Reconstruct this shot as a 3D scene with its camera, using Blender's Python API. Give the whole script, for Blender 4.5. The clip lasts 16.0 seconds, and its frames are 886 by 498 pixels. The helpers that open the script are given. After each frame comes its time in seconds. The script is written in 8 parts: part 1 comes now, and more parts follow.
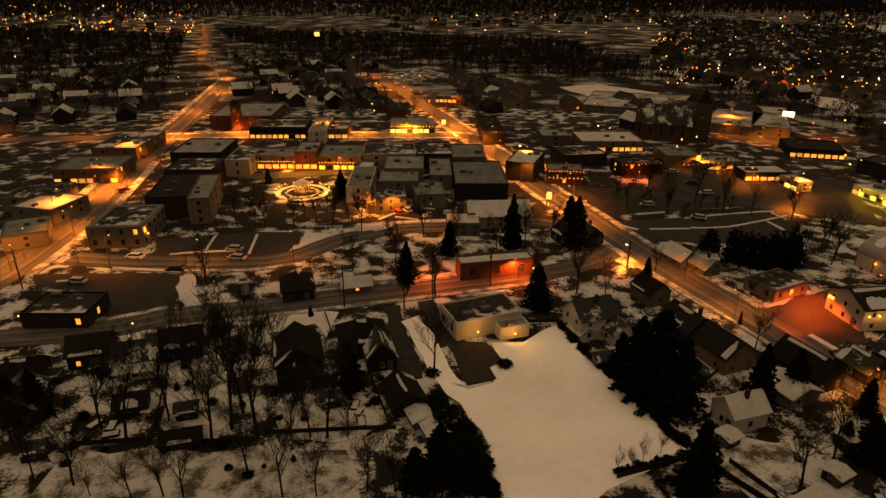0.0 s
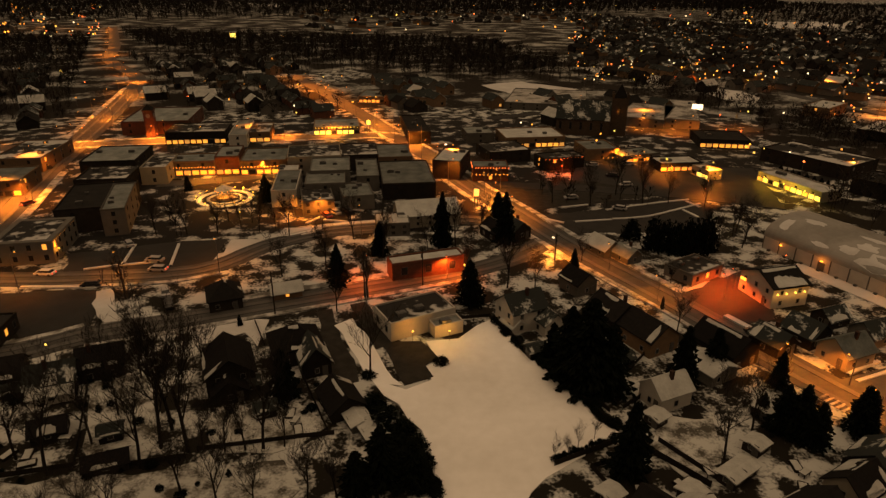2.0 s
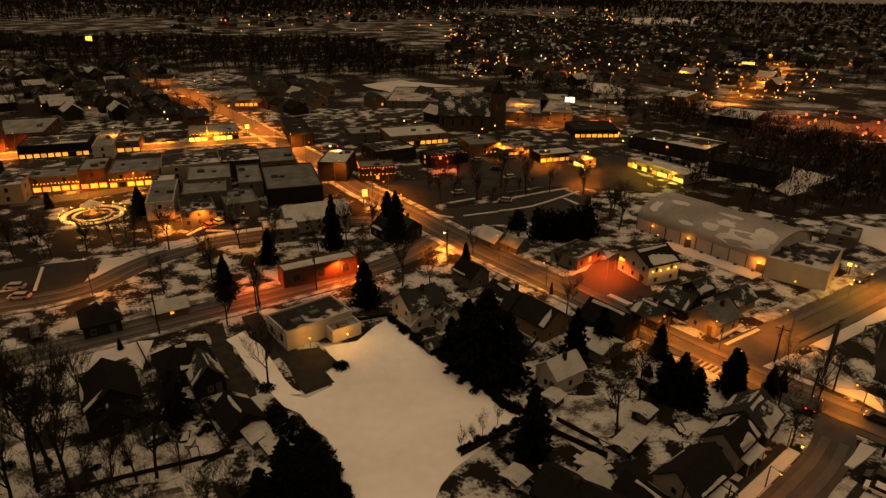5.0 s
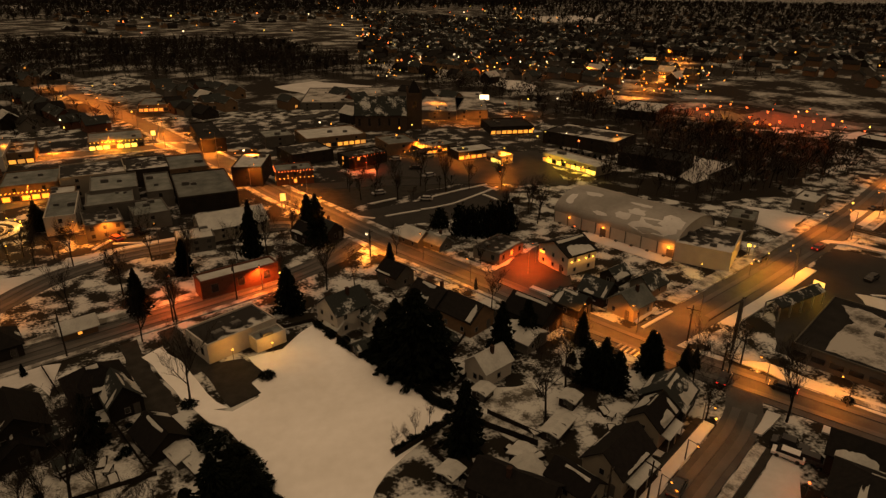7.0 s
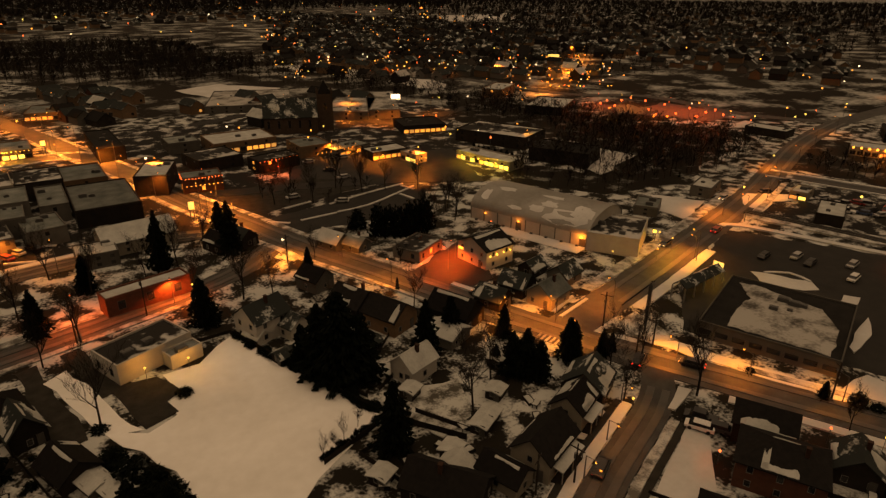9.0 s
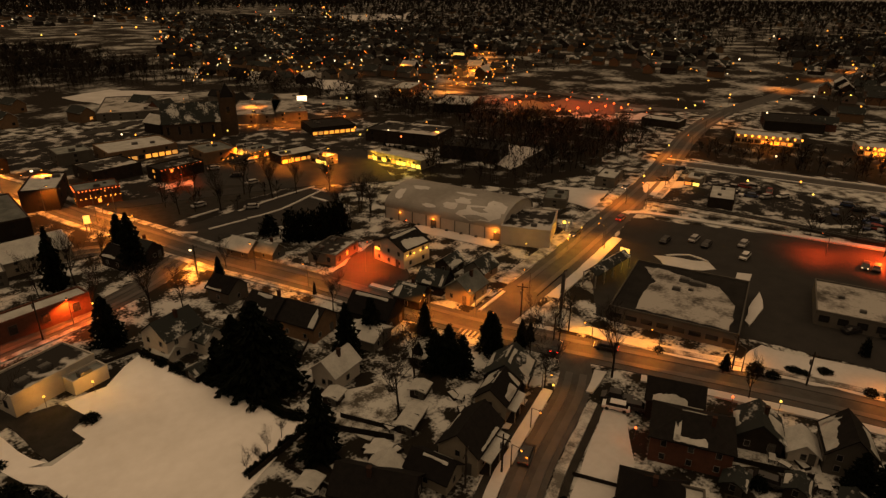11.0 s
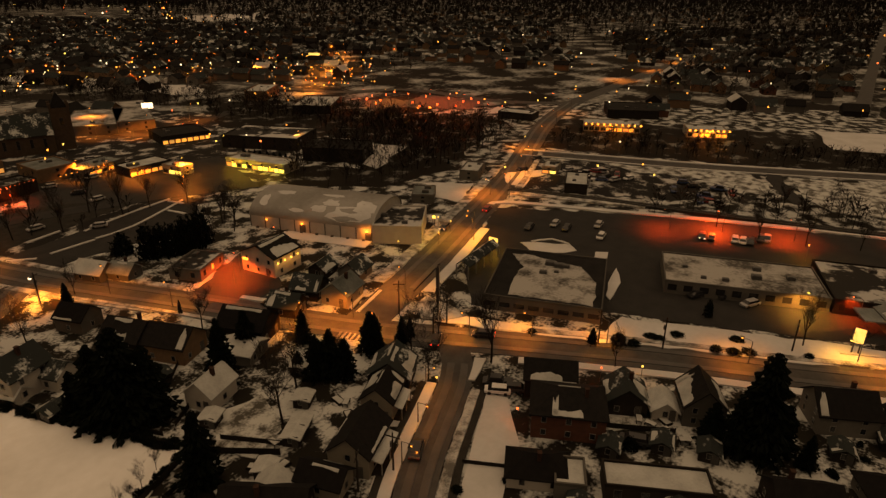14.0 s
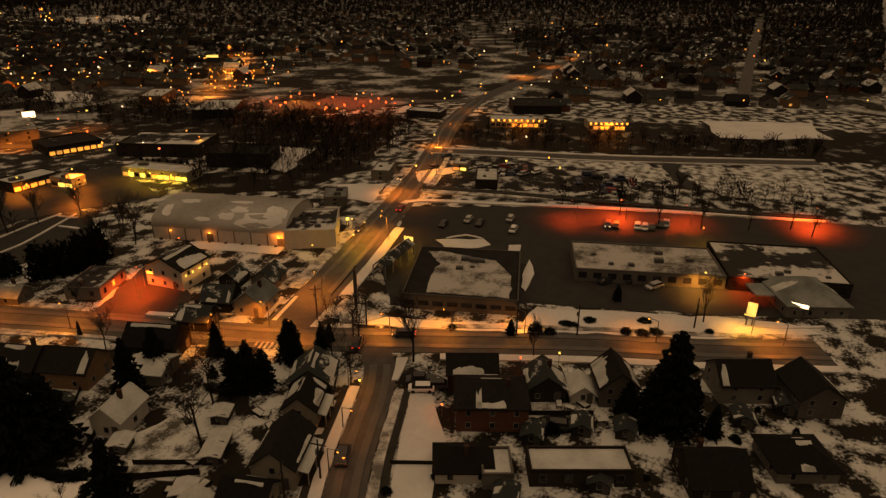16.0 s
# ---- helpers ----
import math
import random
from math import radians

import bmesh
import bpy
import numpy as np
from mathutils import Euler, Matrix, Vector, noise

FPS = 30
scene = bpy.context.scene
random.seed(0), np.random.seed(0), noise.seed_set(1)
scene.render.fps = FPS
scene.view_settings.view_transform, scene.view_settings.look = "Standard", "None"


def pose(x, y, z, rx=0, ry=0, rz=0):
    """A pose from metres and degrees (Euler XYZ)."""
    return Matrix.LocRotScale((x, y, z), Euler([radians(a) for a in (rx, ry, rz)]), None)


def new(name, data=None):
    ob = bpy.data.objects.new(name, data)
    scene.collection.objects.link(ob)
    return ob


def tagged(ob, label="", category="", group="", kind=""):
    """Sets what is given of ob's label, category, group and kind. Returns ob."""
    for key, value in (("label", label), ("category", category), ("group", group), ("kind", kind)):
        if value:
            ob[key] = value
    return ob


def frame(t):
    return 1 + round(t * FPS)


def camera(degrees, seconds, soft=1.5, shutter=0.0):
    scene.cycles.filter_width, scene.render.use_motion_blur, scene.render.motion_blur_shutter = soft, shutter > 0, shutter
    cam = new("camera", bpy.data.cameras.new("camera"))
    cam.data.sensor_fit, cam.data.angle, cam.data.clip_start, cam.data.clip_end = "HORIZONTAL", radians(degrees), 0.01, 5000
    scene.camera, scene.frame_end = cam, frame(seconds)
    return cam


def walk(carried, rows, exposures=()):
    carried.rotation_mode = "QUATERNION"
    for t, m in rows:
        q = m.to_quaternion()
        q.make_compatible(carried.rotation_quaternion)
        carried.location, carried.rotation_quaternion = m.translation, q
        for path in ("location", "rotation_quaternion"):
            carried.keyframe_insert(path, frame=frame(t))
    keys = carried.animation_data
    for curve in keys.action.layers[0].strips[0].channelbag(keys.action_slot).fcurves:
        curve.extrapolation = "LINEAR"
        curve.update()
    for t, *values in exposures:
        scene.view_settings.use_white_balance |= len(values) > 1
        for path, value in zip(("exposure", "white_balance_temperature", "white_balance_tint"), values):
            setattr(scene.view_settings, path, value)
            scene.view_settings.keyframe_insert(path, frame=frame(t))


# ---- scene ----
cam = camera(70.06, 16.0, soft=1.38)

PATH = [
    (0.0, pose(0, 0, 65, 67.013, -0.407, 0.170)),
    (0.5, pose(0, 0, 65, 67.013, -0.407, -1.541)),
    (1.0, pose(0, 0, 65, 67.013, -0.407, -3.241)),
    (1.5, pose(0, 0, 65, 67.013, -0.407, -4.937)),
    (2.0, pose(0, 0, 65, 67.013, -0.407, -6.638)),
    (2.5, pose(0, 0, 65, 67.013, -0.407, -8.348)),
    (3.0, pose(0, 0, 65, 67.013, -0.407, -10.073)),
    (3.5, pose(0, 0, 65, 67.013, -0.407, -11.817)),
    (4.0, pose(0, 0, 65, 67.013, -0.407, -13.582)),
    (6.5, pose(0, 0, 65, 67.013, -0.407, -22.795)),
    (7.0, pose(0, 0, 65, 67.013, -0.407, -24.718)),
    (7.5, pose(0, 0, 65, 67.013, -0.407, -26.665)),
    (8.0, pose(0, 0, 65, 67.013, -0.407, -28.635)),
    (8.5, pose(0, 0, 65, 67.013, -0.407, -30.627)),
    (11.0, pose(0, 0, 65, 67.013, -0.407, -40.831)),
    (11.5, pose(0, 0, 65, 67.013, -0.407, -42.903)),
    (12.0, pose(0, 0, 65, 67.013, -0.407, -44.980)),
    (12.5, pose(0, 0, 65, 67.013, -0.407, -47.059)),
    (13.0, pose(0, 0, 65, 67.013, -0.407, -49.139)),
    (13.5, pose(0, 0, 65, 67.013, -0.407, -51.218)),
    (14.0, pose(0, 0, 65, 67.013, -0.407, -53.294)),
    (14.5, pose(0, 0, 65, 67.013, -0.407, -55.367)),
    (15.0, pose(0, 0, 65, 67.013, -0.407, -57.436)),
    (15.5, pose(0, 0, 65, 67.013, -0.407, -59.501)),
    (16.0, pose(0, 0, 65, 67.013, -0.407, -61.563)),
]
walk(cam, PATH)

# ---- light ----
world = bpy.data.worlds.new("night_sky")
scene.world = world
world.use_nodes = True
wn = world.node_tree.nodes
wl = world.node_tree.links
# low cloud lit by the town, brightest overhead and dark towards the horizon
wc, wx, wp, wr = wn.new("ShaderNodeTexCoord"), wn.new("ShaderNodeSeparateXYZ"), wn.new("ShaderNodeMath"), wn.new("ShaderNodeMix")
wp.operation, wp.use_clamp = "POWER", True
wp.inputs[1].default_value = 1.6
wr.data_type = "RGBA"
wr.inputs["A"].default_value = (0.025, 0.0155, 0.008, 1)
wr.inputs["B"].default_value = (1.0, 0.64, 0.345, 1)
wl.new(wc.outputs["Generated"], wx.inputs["Vector"])
wl.new(wx.outputs["Z"], wp.inputs[0])
wl.new(wp.outputs[0], wr.inputs["Factor"])
wl.new(wr.outputs["Result"], wn["Background"].inputs["Color"])
wn["Background"].inputs["Strength"].default_value = 0.90

SODIUM = (1.0, 0.235, 0.016)
RED = (1.0, 0.075, 0.006)
EMBER = (1.0, 0.13, 0.012)
YELLOW = (1.0, 0.50, 0.03)
WARM = (1.0, 0.38, 0.045)


LAMP_GAIN = 1.35


def lamp_light(name, x, y, z, watts, colour, radius=0.15, spot=0):
    data = bpy.data.lights.new(name, "SPOT" if spot else "POINT")
    data.energy, data.color, data.shadow_soft_size = watts * LAMP_GAIN, colour, radius
    if spot:
        data.spot_size, data.spot_blend = radians(spot), 0.6
    ob = new(name, data)
    ob.location = (x, y, z)
    return ob

# ---- materials ----
def material(name, colour, rough=0.8, second=None, scale=1.0, detail=None, bump=0.0, world_space=False, metal=0.0, vary=0.0, soft=0.25, level=0.5):
    """A surface with two scales of noise between two colours, and fine relief."""
    m = bpy.data.materials.new(name)
    m.use_nodes = True
    n, l = m.node_tree.nodes, m.node_tree.links
    b = n["Principled BSDF"]
    b.inputs["Roughness"].default_value, b.inputs["Metallic"].default_value = rough, metal
    if rough > 0.6:
        b.inputs["Specular IOR Level"].default_value = 0.1
    if world_space:
        vec = n.new("ShaderNodeNewGeometry").outputs["Position"]
    else:
        vec = n.new("ShaderNodeTexCoord").outputs["Object"]
    big, small = n.new("ShaderNodeTexNoise"), n.new("ShaderNodeTexNoise")
    big.inputs["Scale"].default_value, big.inputs["Detail"].default_value = scale, 6
    small.inputs["Scale"].default_value, small.inputs["Detail"].default_value = scale * 9, 4
    l.new(vec, big.inputs["Vector"])
    l.new(vec, small.inputs["Vector"])
    add = n.new("ShaderNodeMath")
    add.operation = "MULTIPLY_ADD"
    l.new(small.outputs["Fac"], add.inputs[0])
    add.inputs[1].default_value = 0.35
    l.new(big.outputs["Fac"], add.inputs[2])
    ramp = n.new("ShaderNodeMapRange")
    ramp.inputs["From Min"].default_value = level + 0.175 - soft
    ramp.inputs["From Max"].default_value = level + 0.175 + soft
    l.new(add.outputs[0], ramp.inputs["Value"])
    mix = n.new("ShaderNodeMix")
    mix.data_type = "RGBA"
    mix.inputs["A"].default_value = (*colour, 1)
    mix.inputs["B"].default_value = (*(second or [c * 0.6 for c in colour]), 1)
    l.new(ramp.outputs["Result"], mix.inputs["Factor"])
    out = mix.outputs["Result"]
    if vary:
        info, hsv = n.new("ShaderNodeObjectInfo"), n.new("ShaderNodeHueSaturation")
        rng = n.new("ShaderNodeMapRange")
        rng.inputs["To Min"].default_value, rng.inputs["To Max"].default_value = 1 - vary, 1 + vary
        l.new(info.outputs["Random"], rng.inputs["Value"])
        l.new(rng.outputs["Result"], hsv.inputs["Value"])
        l.new(out, hsv.inputs["Color"])
        out = hsv.outputs["Color"]
    l.new(out, b.inputs["Base Color"])
    if bump:
        bp = n.new("ShaderNodeBump")
        bp.inputs["Strength"].default_value, bp.inputs["Distance"].default_value = 0.6, bump
        l.new(add.outputs[0], bp.inputs["Height"])
        l.new(bp.outputs["Normal"], b.inputs["Normal"])
    return m


def glow(name, colour, strength):
    m = bpy.data.materials.new(name)
    m.use_nodes = True
    b = m.node_tree.nodes["Principled BSDF"]
    b.inputs["Base Color"].default_value = (*colour, 1)
    b.inputs["Emission Color"].default_value = (*colour, 1)
    b.inputs["Emission Strength"].default_value = strength
    m.cycles.emission_sampling = "NONE"
    return m


SNOW = material("snow", (0.55, 0.55, 0.55), 0.75, (0.42, 0.42, 0.415), 0.12, bump=0.05, world_space=True)
YARD = material("patchy_snow_ground", (0.44, 0.455, 0.45), 0.85, (0.012, 0.0105, 0.0075), 0.19, bump=0.08, world_space=True, soft=0.06, level=0.47)
WOODFLOOR = material("wood_floor_with_snow", (0.34, 0.35, 0.34), 0.9, (0.012, 0.0095, 0.007), 0.034, bump=0.05, world_space=True, soft=0.09, level=0.42)
BANKFLOOR = material("dark_leaf_litter", (0.16, 0.165, 0.16), 0.9, (0.011, 0.009, 0.0065), 0.12, bump=0.05, world_space=True, soft=0.06, level=0.37)
TOWN = material("town_ground", (0.40, 0.40, 0.39), 0.85, (0.014, 0.013, 0.012), 0.15, bump=0.04, world_space=True, soft=0.05, level=0.415)
LAWN = material("thin_garden_snow", (0.46, 0.475, 0.465), 0.85, (0.07, 0.066, 0.056), 0.30, bump=0.06, world_space=True, soft=0.10, level=0.52)
FIELDMAT = material("settled_snow", (0.82, 0.82, 0.82), 0.7, (0.66, 0.655, 0.64), 0.06, bump=0.05, world_space=True, soft=0.2)
ASPHALT = material("asphalt", (0.020, 0.0195, 0.019), 0.75, (0.032, 0.031, 0.030), 0.25, bump=0.01, world_space=True)
TRACK = material("wet_wheel_track", (0.034, 0.033, 0.032), 0.6, (0.062, 0.06, 0.057), 0.4, bump=0.005, world_space=True)
WORNSNOW = material("thin_worn_roof_snow", (0.34, 0.335, 0.32), 0.85, (0.07, 0.066, 0.06), 0.16, bump=0.03, soft=0.10, level=0.56)
SALTED = material("salted_asphalt", (0.042, 0.041, 0.040), 0.7, (0.075, 0.073, 0.07), 0.3, bump=0.01, world_space=True)
WALKWAY = material("trodden_pavement", (0.45, 0.45, 0.44), 0.85, (0.10, 0.098, 0.09), 0.35, bump=0.02, world_space=True, soft=0.12, level=0.5)
GRAVEL = material("wet_gravel", (0.016, 0.015, 0.013), 0.9, (0.034, 0.032, 0.028), 0.5, bump=0.03, world_space=True)
SHINGLE = material("dark_shingle", (0.005, 0.005, 0.005), 0.85, (0.011, 0.010, 0.010), 1.5, bump=0.02, vary=0.35)
FROSTED = material("frosted_shingle", (0.022, 0.026, 0.026), 0.85, (0.42, 0.44, 0.44), 0.20, bump=0.02, soft=0.05, level=0.58)
SNOWROOF = material("snow_roof", (0.46, 0.475, 0.47), 0.8, (0.27, 0.28, 0.27), 0.3, bump=0.03)
METALROOF = material("pale_metal_roof", (0.16, 0.155, 0.142), 0.55, (0.25, 0.245, 0.23), 0.09, bump=0.0, metal=0.2, soft=0.16)
TAR = material("tar_roof", (0.008, 0.008, 0.008), 0.9, (0.02, 0.019, 0.018), 0.3, bump=0.02)
TARSNOW = material("tar_roof_with_snow", (0.022, 0.021, 0.020), 0.85, (0.40, 0.40, 0.39), 0.055, bump=0.03, soft=0.035, level=0.50)
GREYROOF = material("grey_flat_roof", (0.075, 0.087, 0.084), 0.85, (0.20, 0.215, 0.21), 0.25, bump=0.01, vary=0.3)
CREAM = material("cream_siding", (0.24, 0.22, 0.18), 0.7, (0.19, 0.175, 0.145), 0.5, bump=0.01, vary=0.15)
WHITE = material("white_siding", (0.40, 0.385, 0.35), 0.65, (0.33, 0.315, 0.29), 0.5, bump=0.01)
GREYWALL = material("grey_render_wall", (0.11, 0.105, 0.095), 0.85, (0.08, 0.076, 0.07), 0.4, bump=0.01, vary=0.25)
DARKWALL = material("dark_timber_wall", (0.024, 0.020, 0.017), 0.8, (0.014, 0.012, 0.010), 0.6, bump=0.01, vary=0.3)
BRICK = material("red_brick_wall", (0.105, 0.048, 0.031), 0.85, (0.07, 0.034, 0.024), 1.2, bump=0.01, vary=0.25)
CHIMNEY = material("sooty_chimney_brick", (0.05, 0.028, 0.02), 0.9, (0.03, 0.018, 0.014), 2.0, bump=0.01)
BUFF = material("buff_brick_wall", (0.15, 0.10, 0.06), 0.85, (0.11, 0.075, 0.048), 1.0, bump=0.01, vary=0.25)
STONE = material("church_stone", (0.07, 0.05, 0.036), 0.9, (0.045, 0.032, 0.024), 0.8, bump=0.03)
TRIM = material("weathered_white_trim", (0.20, 0.195, 0.18), 0.6, (0.13, 0.127, 0.12), 2.0)
DARKTRIM = material("dark_trim", (0.04, 0.038, 0.036), 0.6, (0.06, 0.056, 0.05), 2.0)
GLASS = material("dark_window_glass", (0.012, 0.012, 0.013), 0.08, (0.02, 0.02, 0.022), 1.0)
BARK = material("bark", (0.020, 0.016, 0.012), 0.95, (0.012, 0.010, 0.008), 2.0, bump=0.01, vary=0.25)
TWIG = material("twigs", (0.022, 0.018, 0.014), 0.95, (0.014, 0.012, 0.010), 2.0, vary=0.25)
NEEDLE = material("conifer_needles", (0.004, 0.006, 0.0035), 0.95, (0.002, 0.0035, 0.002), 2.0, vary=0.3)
WOODS = material("bare_woods", (0.016, 0.0125, 0.009), 0.95, (0.009, 0.007, 0.0055), 0.05, world_space=True)
STEEL = material("galvanised_steel", (0.10, 0.10, 0.10), 0.5, (0.07, 0.07, 0.07), 3.0, metal=0.5)
POLEWOOD = material("weathered_pole_wood", (0.035, 0.028, 0.022), 0.9, (0.024, 0.02, 0.016), 2.0)
FENCE = material("weathered_fence_wood", (0.022, 0.018, 0.014), 0.9, (0.014, 0.012, 0.009), 1.2, vary=0.2)
RUBBER = material("tyre_rubber", (0.02, 0.02, 0.02), 0.9, (0.03, 0.03, 0.03), 3.0)
CARPAINTS = [material("%s_car_paint" % n, c, 0.3, [v * 0.8 for v in c], 2.0) for n, c in
             (("black", (0.02, 0.02, 0.022)), ("silver", (0.35, 0.35, 0.36)), ("white", (0.65, 0.65, 0.65)), ("red", (0.22, 0.02, 0.015)), ("blue", (0.03, 0.05, 0.12)))]
G_SODIUM = glow("sodium_lamp_glow", (1.0, 0.34, 0.035), 3.2)
G_RED = glow("red_lamp_glow", (1.0, 0.16, 0.03), 3.0)
G_YELLOW = glow("yellow_lamp_glow", (1.0, 0.66, 0.10), 2.2)
G_WHITE = glow("white_lamp_glow", (1.0, 0.74, 0.42), 2.6)
G_WINDOW = glow("lit_window_glow", (1.0, 0.38, 0.045), 1.2)
G_SHOP = glow("lit_shop_glow", (1.0, 0.36, 0.03), 1.6)
G_DIM = glow("dim_window_glow", (1.0, 0.42, 0.08), 0.6)
G_GREEN = glow("green_signal_glow", (0.1, 1.0, 0.25), 5)
G_SIGN = glow("lit_sign_face", (1.0, 0.62, 0.12), 1.4)
G_TAIL = glow("tail_lamp_glow", (1.0, 0.04, 0.02), 2.5)

# ---- building blocks ----
import itertools

class Shape:
    """Collects faces for one mesh."""

    def __init__(self):
        self.v, self.f, self.m = [], [], []

    def face(self, pts, mi=0):
        i = len(self.v)
        self.v.extend([tuple(p) for p in pts])
        self.f.append(tuple(range(i, i + len(pts))))
        self.m.append(mi)

    def box(self, x0, y0, z0, x1, y1, z1, mi=0):
        i = len(self.v)
        self.v += [(x0, y0, z0), (x1, y0, z0), (x1, y1, z0), (x0, y1, z0), (x0, y0, z1), (x1, y0, z1), (x1, y1, z1), (x0, y1, z1)]
        for q in ((0, 3, 2, 1), (4, 5, 6, 7), (0, 1, 5, 4), (1, 2, 6, 5), (2, 3, 7, 6), (3, 0, 4, 7)):
            self.f.append(tuple(i + k for k in q))
            self.m.append(mi)

    def slab(self, outline, z0, z1, mi=0):
        """An upright prism over a counter-clockwise outline."""
        n, i = len(outline), len(self.v)
        self.v += [(p[0], p[1], z0) for p in outline] + [(p[0], p[1], z1) for p in outline]
        self.f += [tuple(i + n + k for k in range(n)), tuple(i + n - 1 - k for k in range(n))]
        self.m += [mi, mi]
        for k in range(n):
            self.f.append((i + k, i + (k + 1) % n, i + n + (k + 1) % n, i + n + k))
            self.m.append(mi)

    def plate(self, pts, thick, mi=0):
        """A sloping sheet with thickness below the given upper corners."""
        n, i = len(pts), len(self.v)
        self.v += [tuple(p) for p in pts] + [(p[0], p[1], p[2] - thick) for p in pts]
        self.f += [tuple(i + k for k in range(n)), tuple(i + 2 * n - 1 - k for k in range(n))]
        self.m += [mi, mi]
        for k in range(n):
            self.f.append((i + n + k, i + n + (k + 1) % n, i + (k + 1) % n, i + k))
            self.m.append(mi)

    def tube(self, a, b, ra, rb, sides=6, mi=0, cap=True):
        a, b = Vector(a), Vector(b)
        d = (b - a).normalized()
        u = d.orthogonal().normalized()
        w = d.cross(u)
        i = len(self.v)
        for c, r in ((a, ra), (b, rb)):
            for k in range(sides):
                t = 2 * math.pi * k / sides
                self.v.append(tuple(c + (u * math.cos(t) + w * math.sin(t)) * r))
        for k in range(sides):
            self.f.append((i + k, i + (k + 1) % sides, i + sides + (k + 1) % sides, i + sides + k))
            self.m.append(mi)
        if cap:
            self.f.append(tuple(i + sides + k for k in range(sides)))
            self.m.append(mi)

    def ball(self, c, r, mi=0, rings=4, sides=8, squash=1.0):
        i = len(self.v)
        for a in range(rings + 1):
            t = math.pi * a / rings
            for k in range(sides):
                p = 2 * math.pi * k / sides
                self.v.append((c[0] + r * math.sin(t) * math.cos(p), c[1] + r * math.sin(t) * math.sin(p), c[2] - r * squash * math.cos(t)))
        for a in range(rings):
            for k in range(sides):
                self.f.append((i + a * sides + k, i + a * sides + (k + 1) % sides, i + (a + 1) * sides + (k + 1) % sides, i + (a + 1) * sides + k))
                self.m.append(mi)

    def mesh(self, name, *mats):
        me = bpy.data.meshes.new(name)
        me.from_pydata(self.v, [], self.f)
        for m in mats:
            me.materials.append(m)
        if len(mats) > 1:
            me.polygons.foreach_set("material_index", self.m)
        me.update()
        return me


def part(name, shape, mat, parent, label="", at=None):
    """One mesh object under a thing or a part."""
    me = shape.mesh(name, *(mat if isinstance(mat, (list, tuple)) else [mat])) if isinstance(shape, Shape) else shape
    ob = new(name, me)
    ob.parent = parent
    if at is not None:
        ob.matrix_basis = at
    if label:
        ob["label"] = label
    return ob


def thing(name, x, y, rot, label, category, group="", z=0.0):
    ob = new(name)
    ob.matrix_basis = pose(x, y, z, 0, 0, rot)
    return tagged(ob, label, category, group)


def piece(name, shape, mat, label, category, kind="structure"):
    me = shape.mesh(name, *(mat if isinstance(mat, (list, tuple)) else [mat]))
    return tagged(new(name, me), label, category, kind=kind)


def window_mesh(w, h):
    """A window frame as one ring, and its pane."""
    s, f = Shape(), 0.06
    out = [(-w / 2, 0), (w / 2, 0), (w / 2, h), (-w / 2, h)]
    inn = [(-w / 2 + f, f), (w / 2 - f, f), (w / 2 - f, h - f), (-w / 2 + f, h - f)]
    s.v = [(p[0], 0.0, p[1]) for p in out] + [(p[0], 0.07, p[1]) for p in out] + [(p[0], 0.07, p[1]) for p in inn] + [(p[0], 0.0, p[1]) for p in inn]
    for k in range(4):
        n = (k + 1) % 4
        s.f += [(k, n, 4 + n, 4 + k), (4 + k, 4 + n, 8 + n, 8 + k), (8 + k, 8 + n, 12 + n, 12 + k)]
        s.m += [0, 0, 0]
    p = Shape()
    p.box(-w / 2 + f, 0.004, f, w / 2 - f, 0.03, h - f)
    return s, p


WINDOWS = {}


def window(parent, x, y, z, turn, w=1.0, h=1.4, lit=None, trim=None, plain=False):
    """A framed window set on a wall; turn is the way it faces, in degrees from +y."""
    trim = trim or TRIM
    key = (round(w, 2), round(h, 2), lit.name if lit else "", trim.name)
    if key not in WINDOWS:
        s, p = window_mesh(w, h)
        WINDOWS[key] = (s.mesh("window", trim), p.mesh("pane", lit or GLASS))
    if plain:
        return part("window", WINDOWS[key][1], None, parent, "lit window" if lit else "", at=pose(x, y, z, 0, 0, turn))
    f = part("window", WINDOWS[key][0], None, parent, at=pose(x, y, z, 0, 0, turn))
    part("pane", WINDOWS[key][1], None, f, "lit window pane" if lit else "")
    return f


def row_of_windows(parent, x0, y0, x1, y1, z, n, turn, w, h, lit_share=0.0, lit=None, rnd=None, trim=None, plain=False):
    for k in range(n):
        t = (k + 0.5) / n
        on = lit if rnd and rnd.random() < lit_share else None
        window(parent, x0 + (x1 - x0) * t, y0 + (y1 - y0) * t, z, turn, w, h, on, trim, plain)


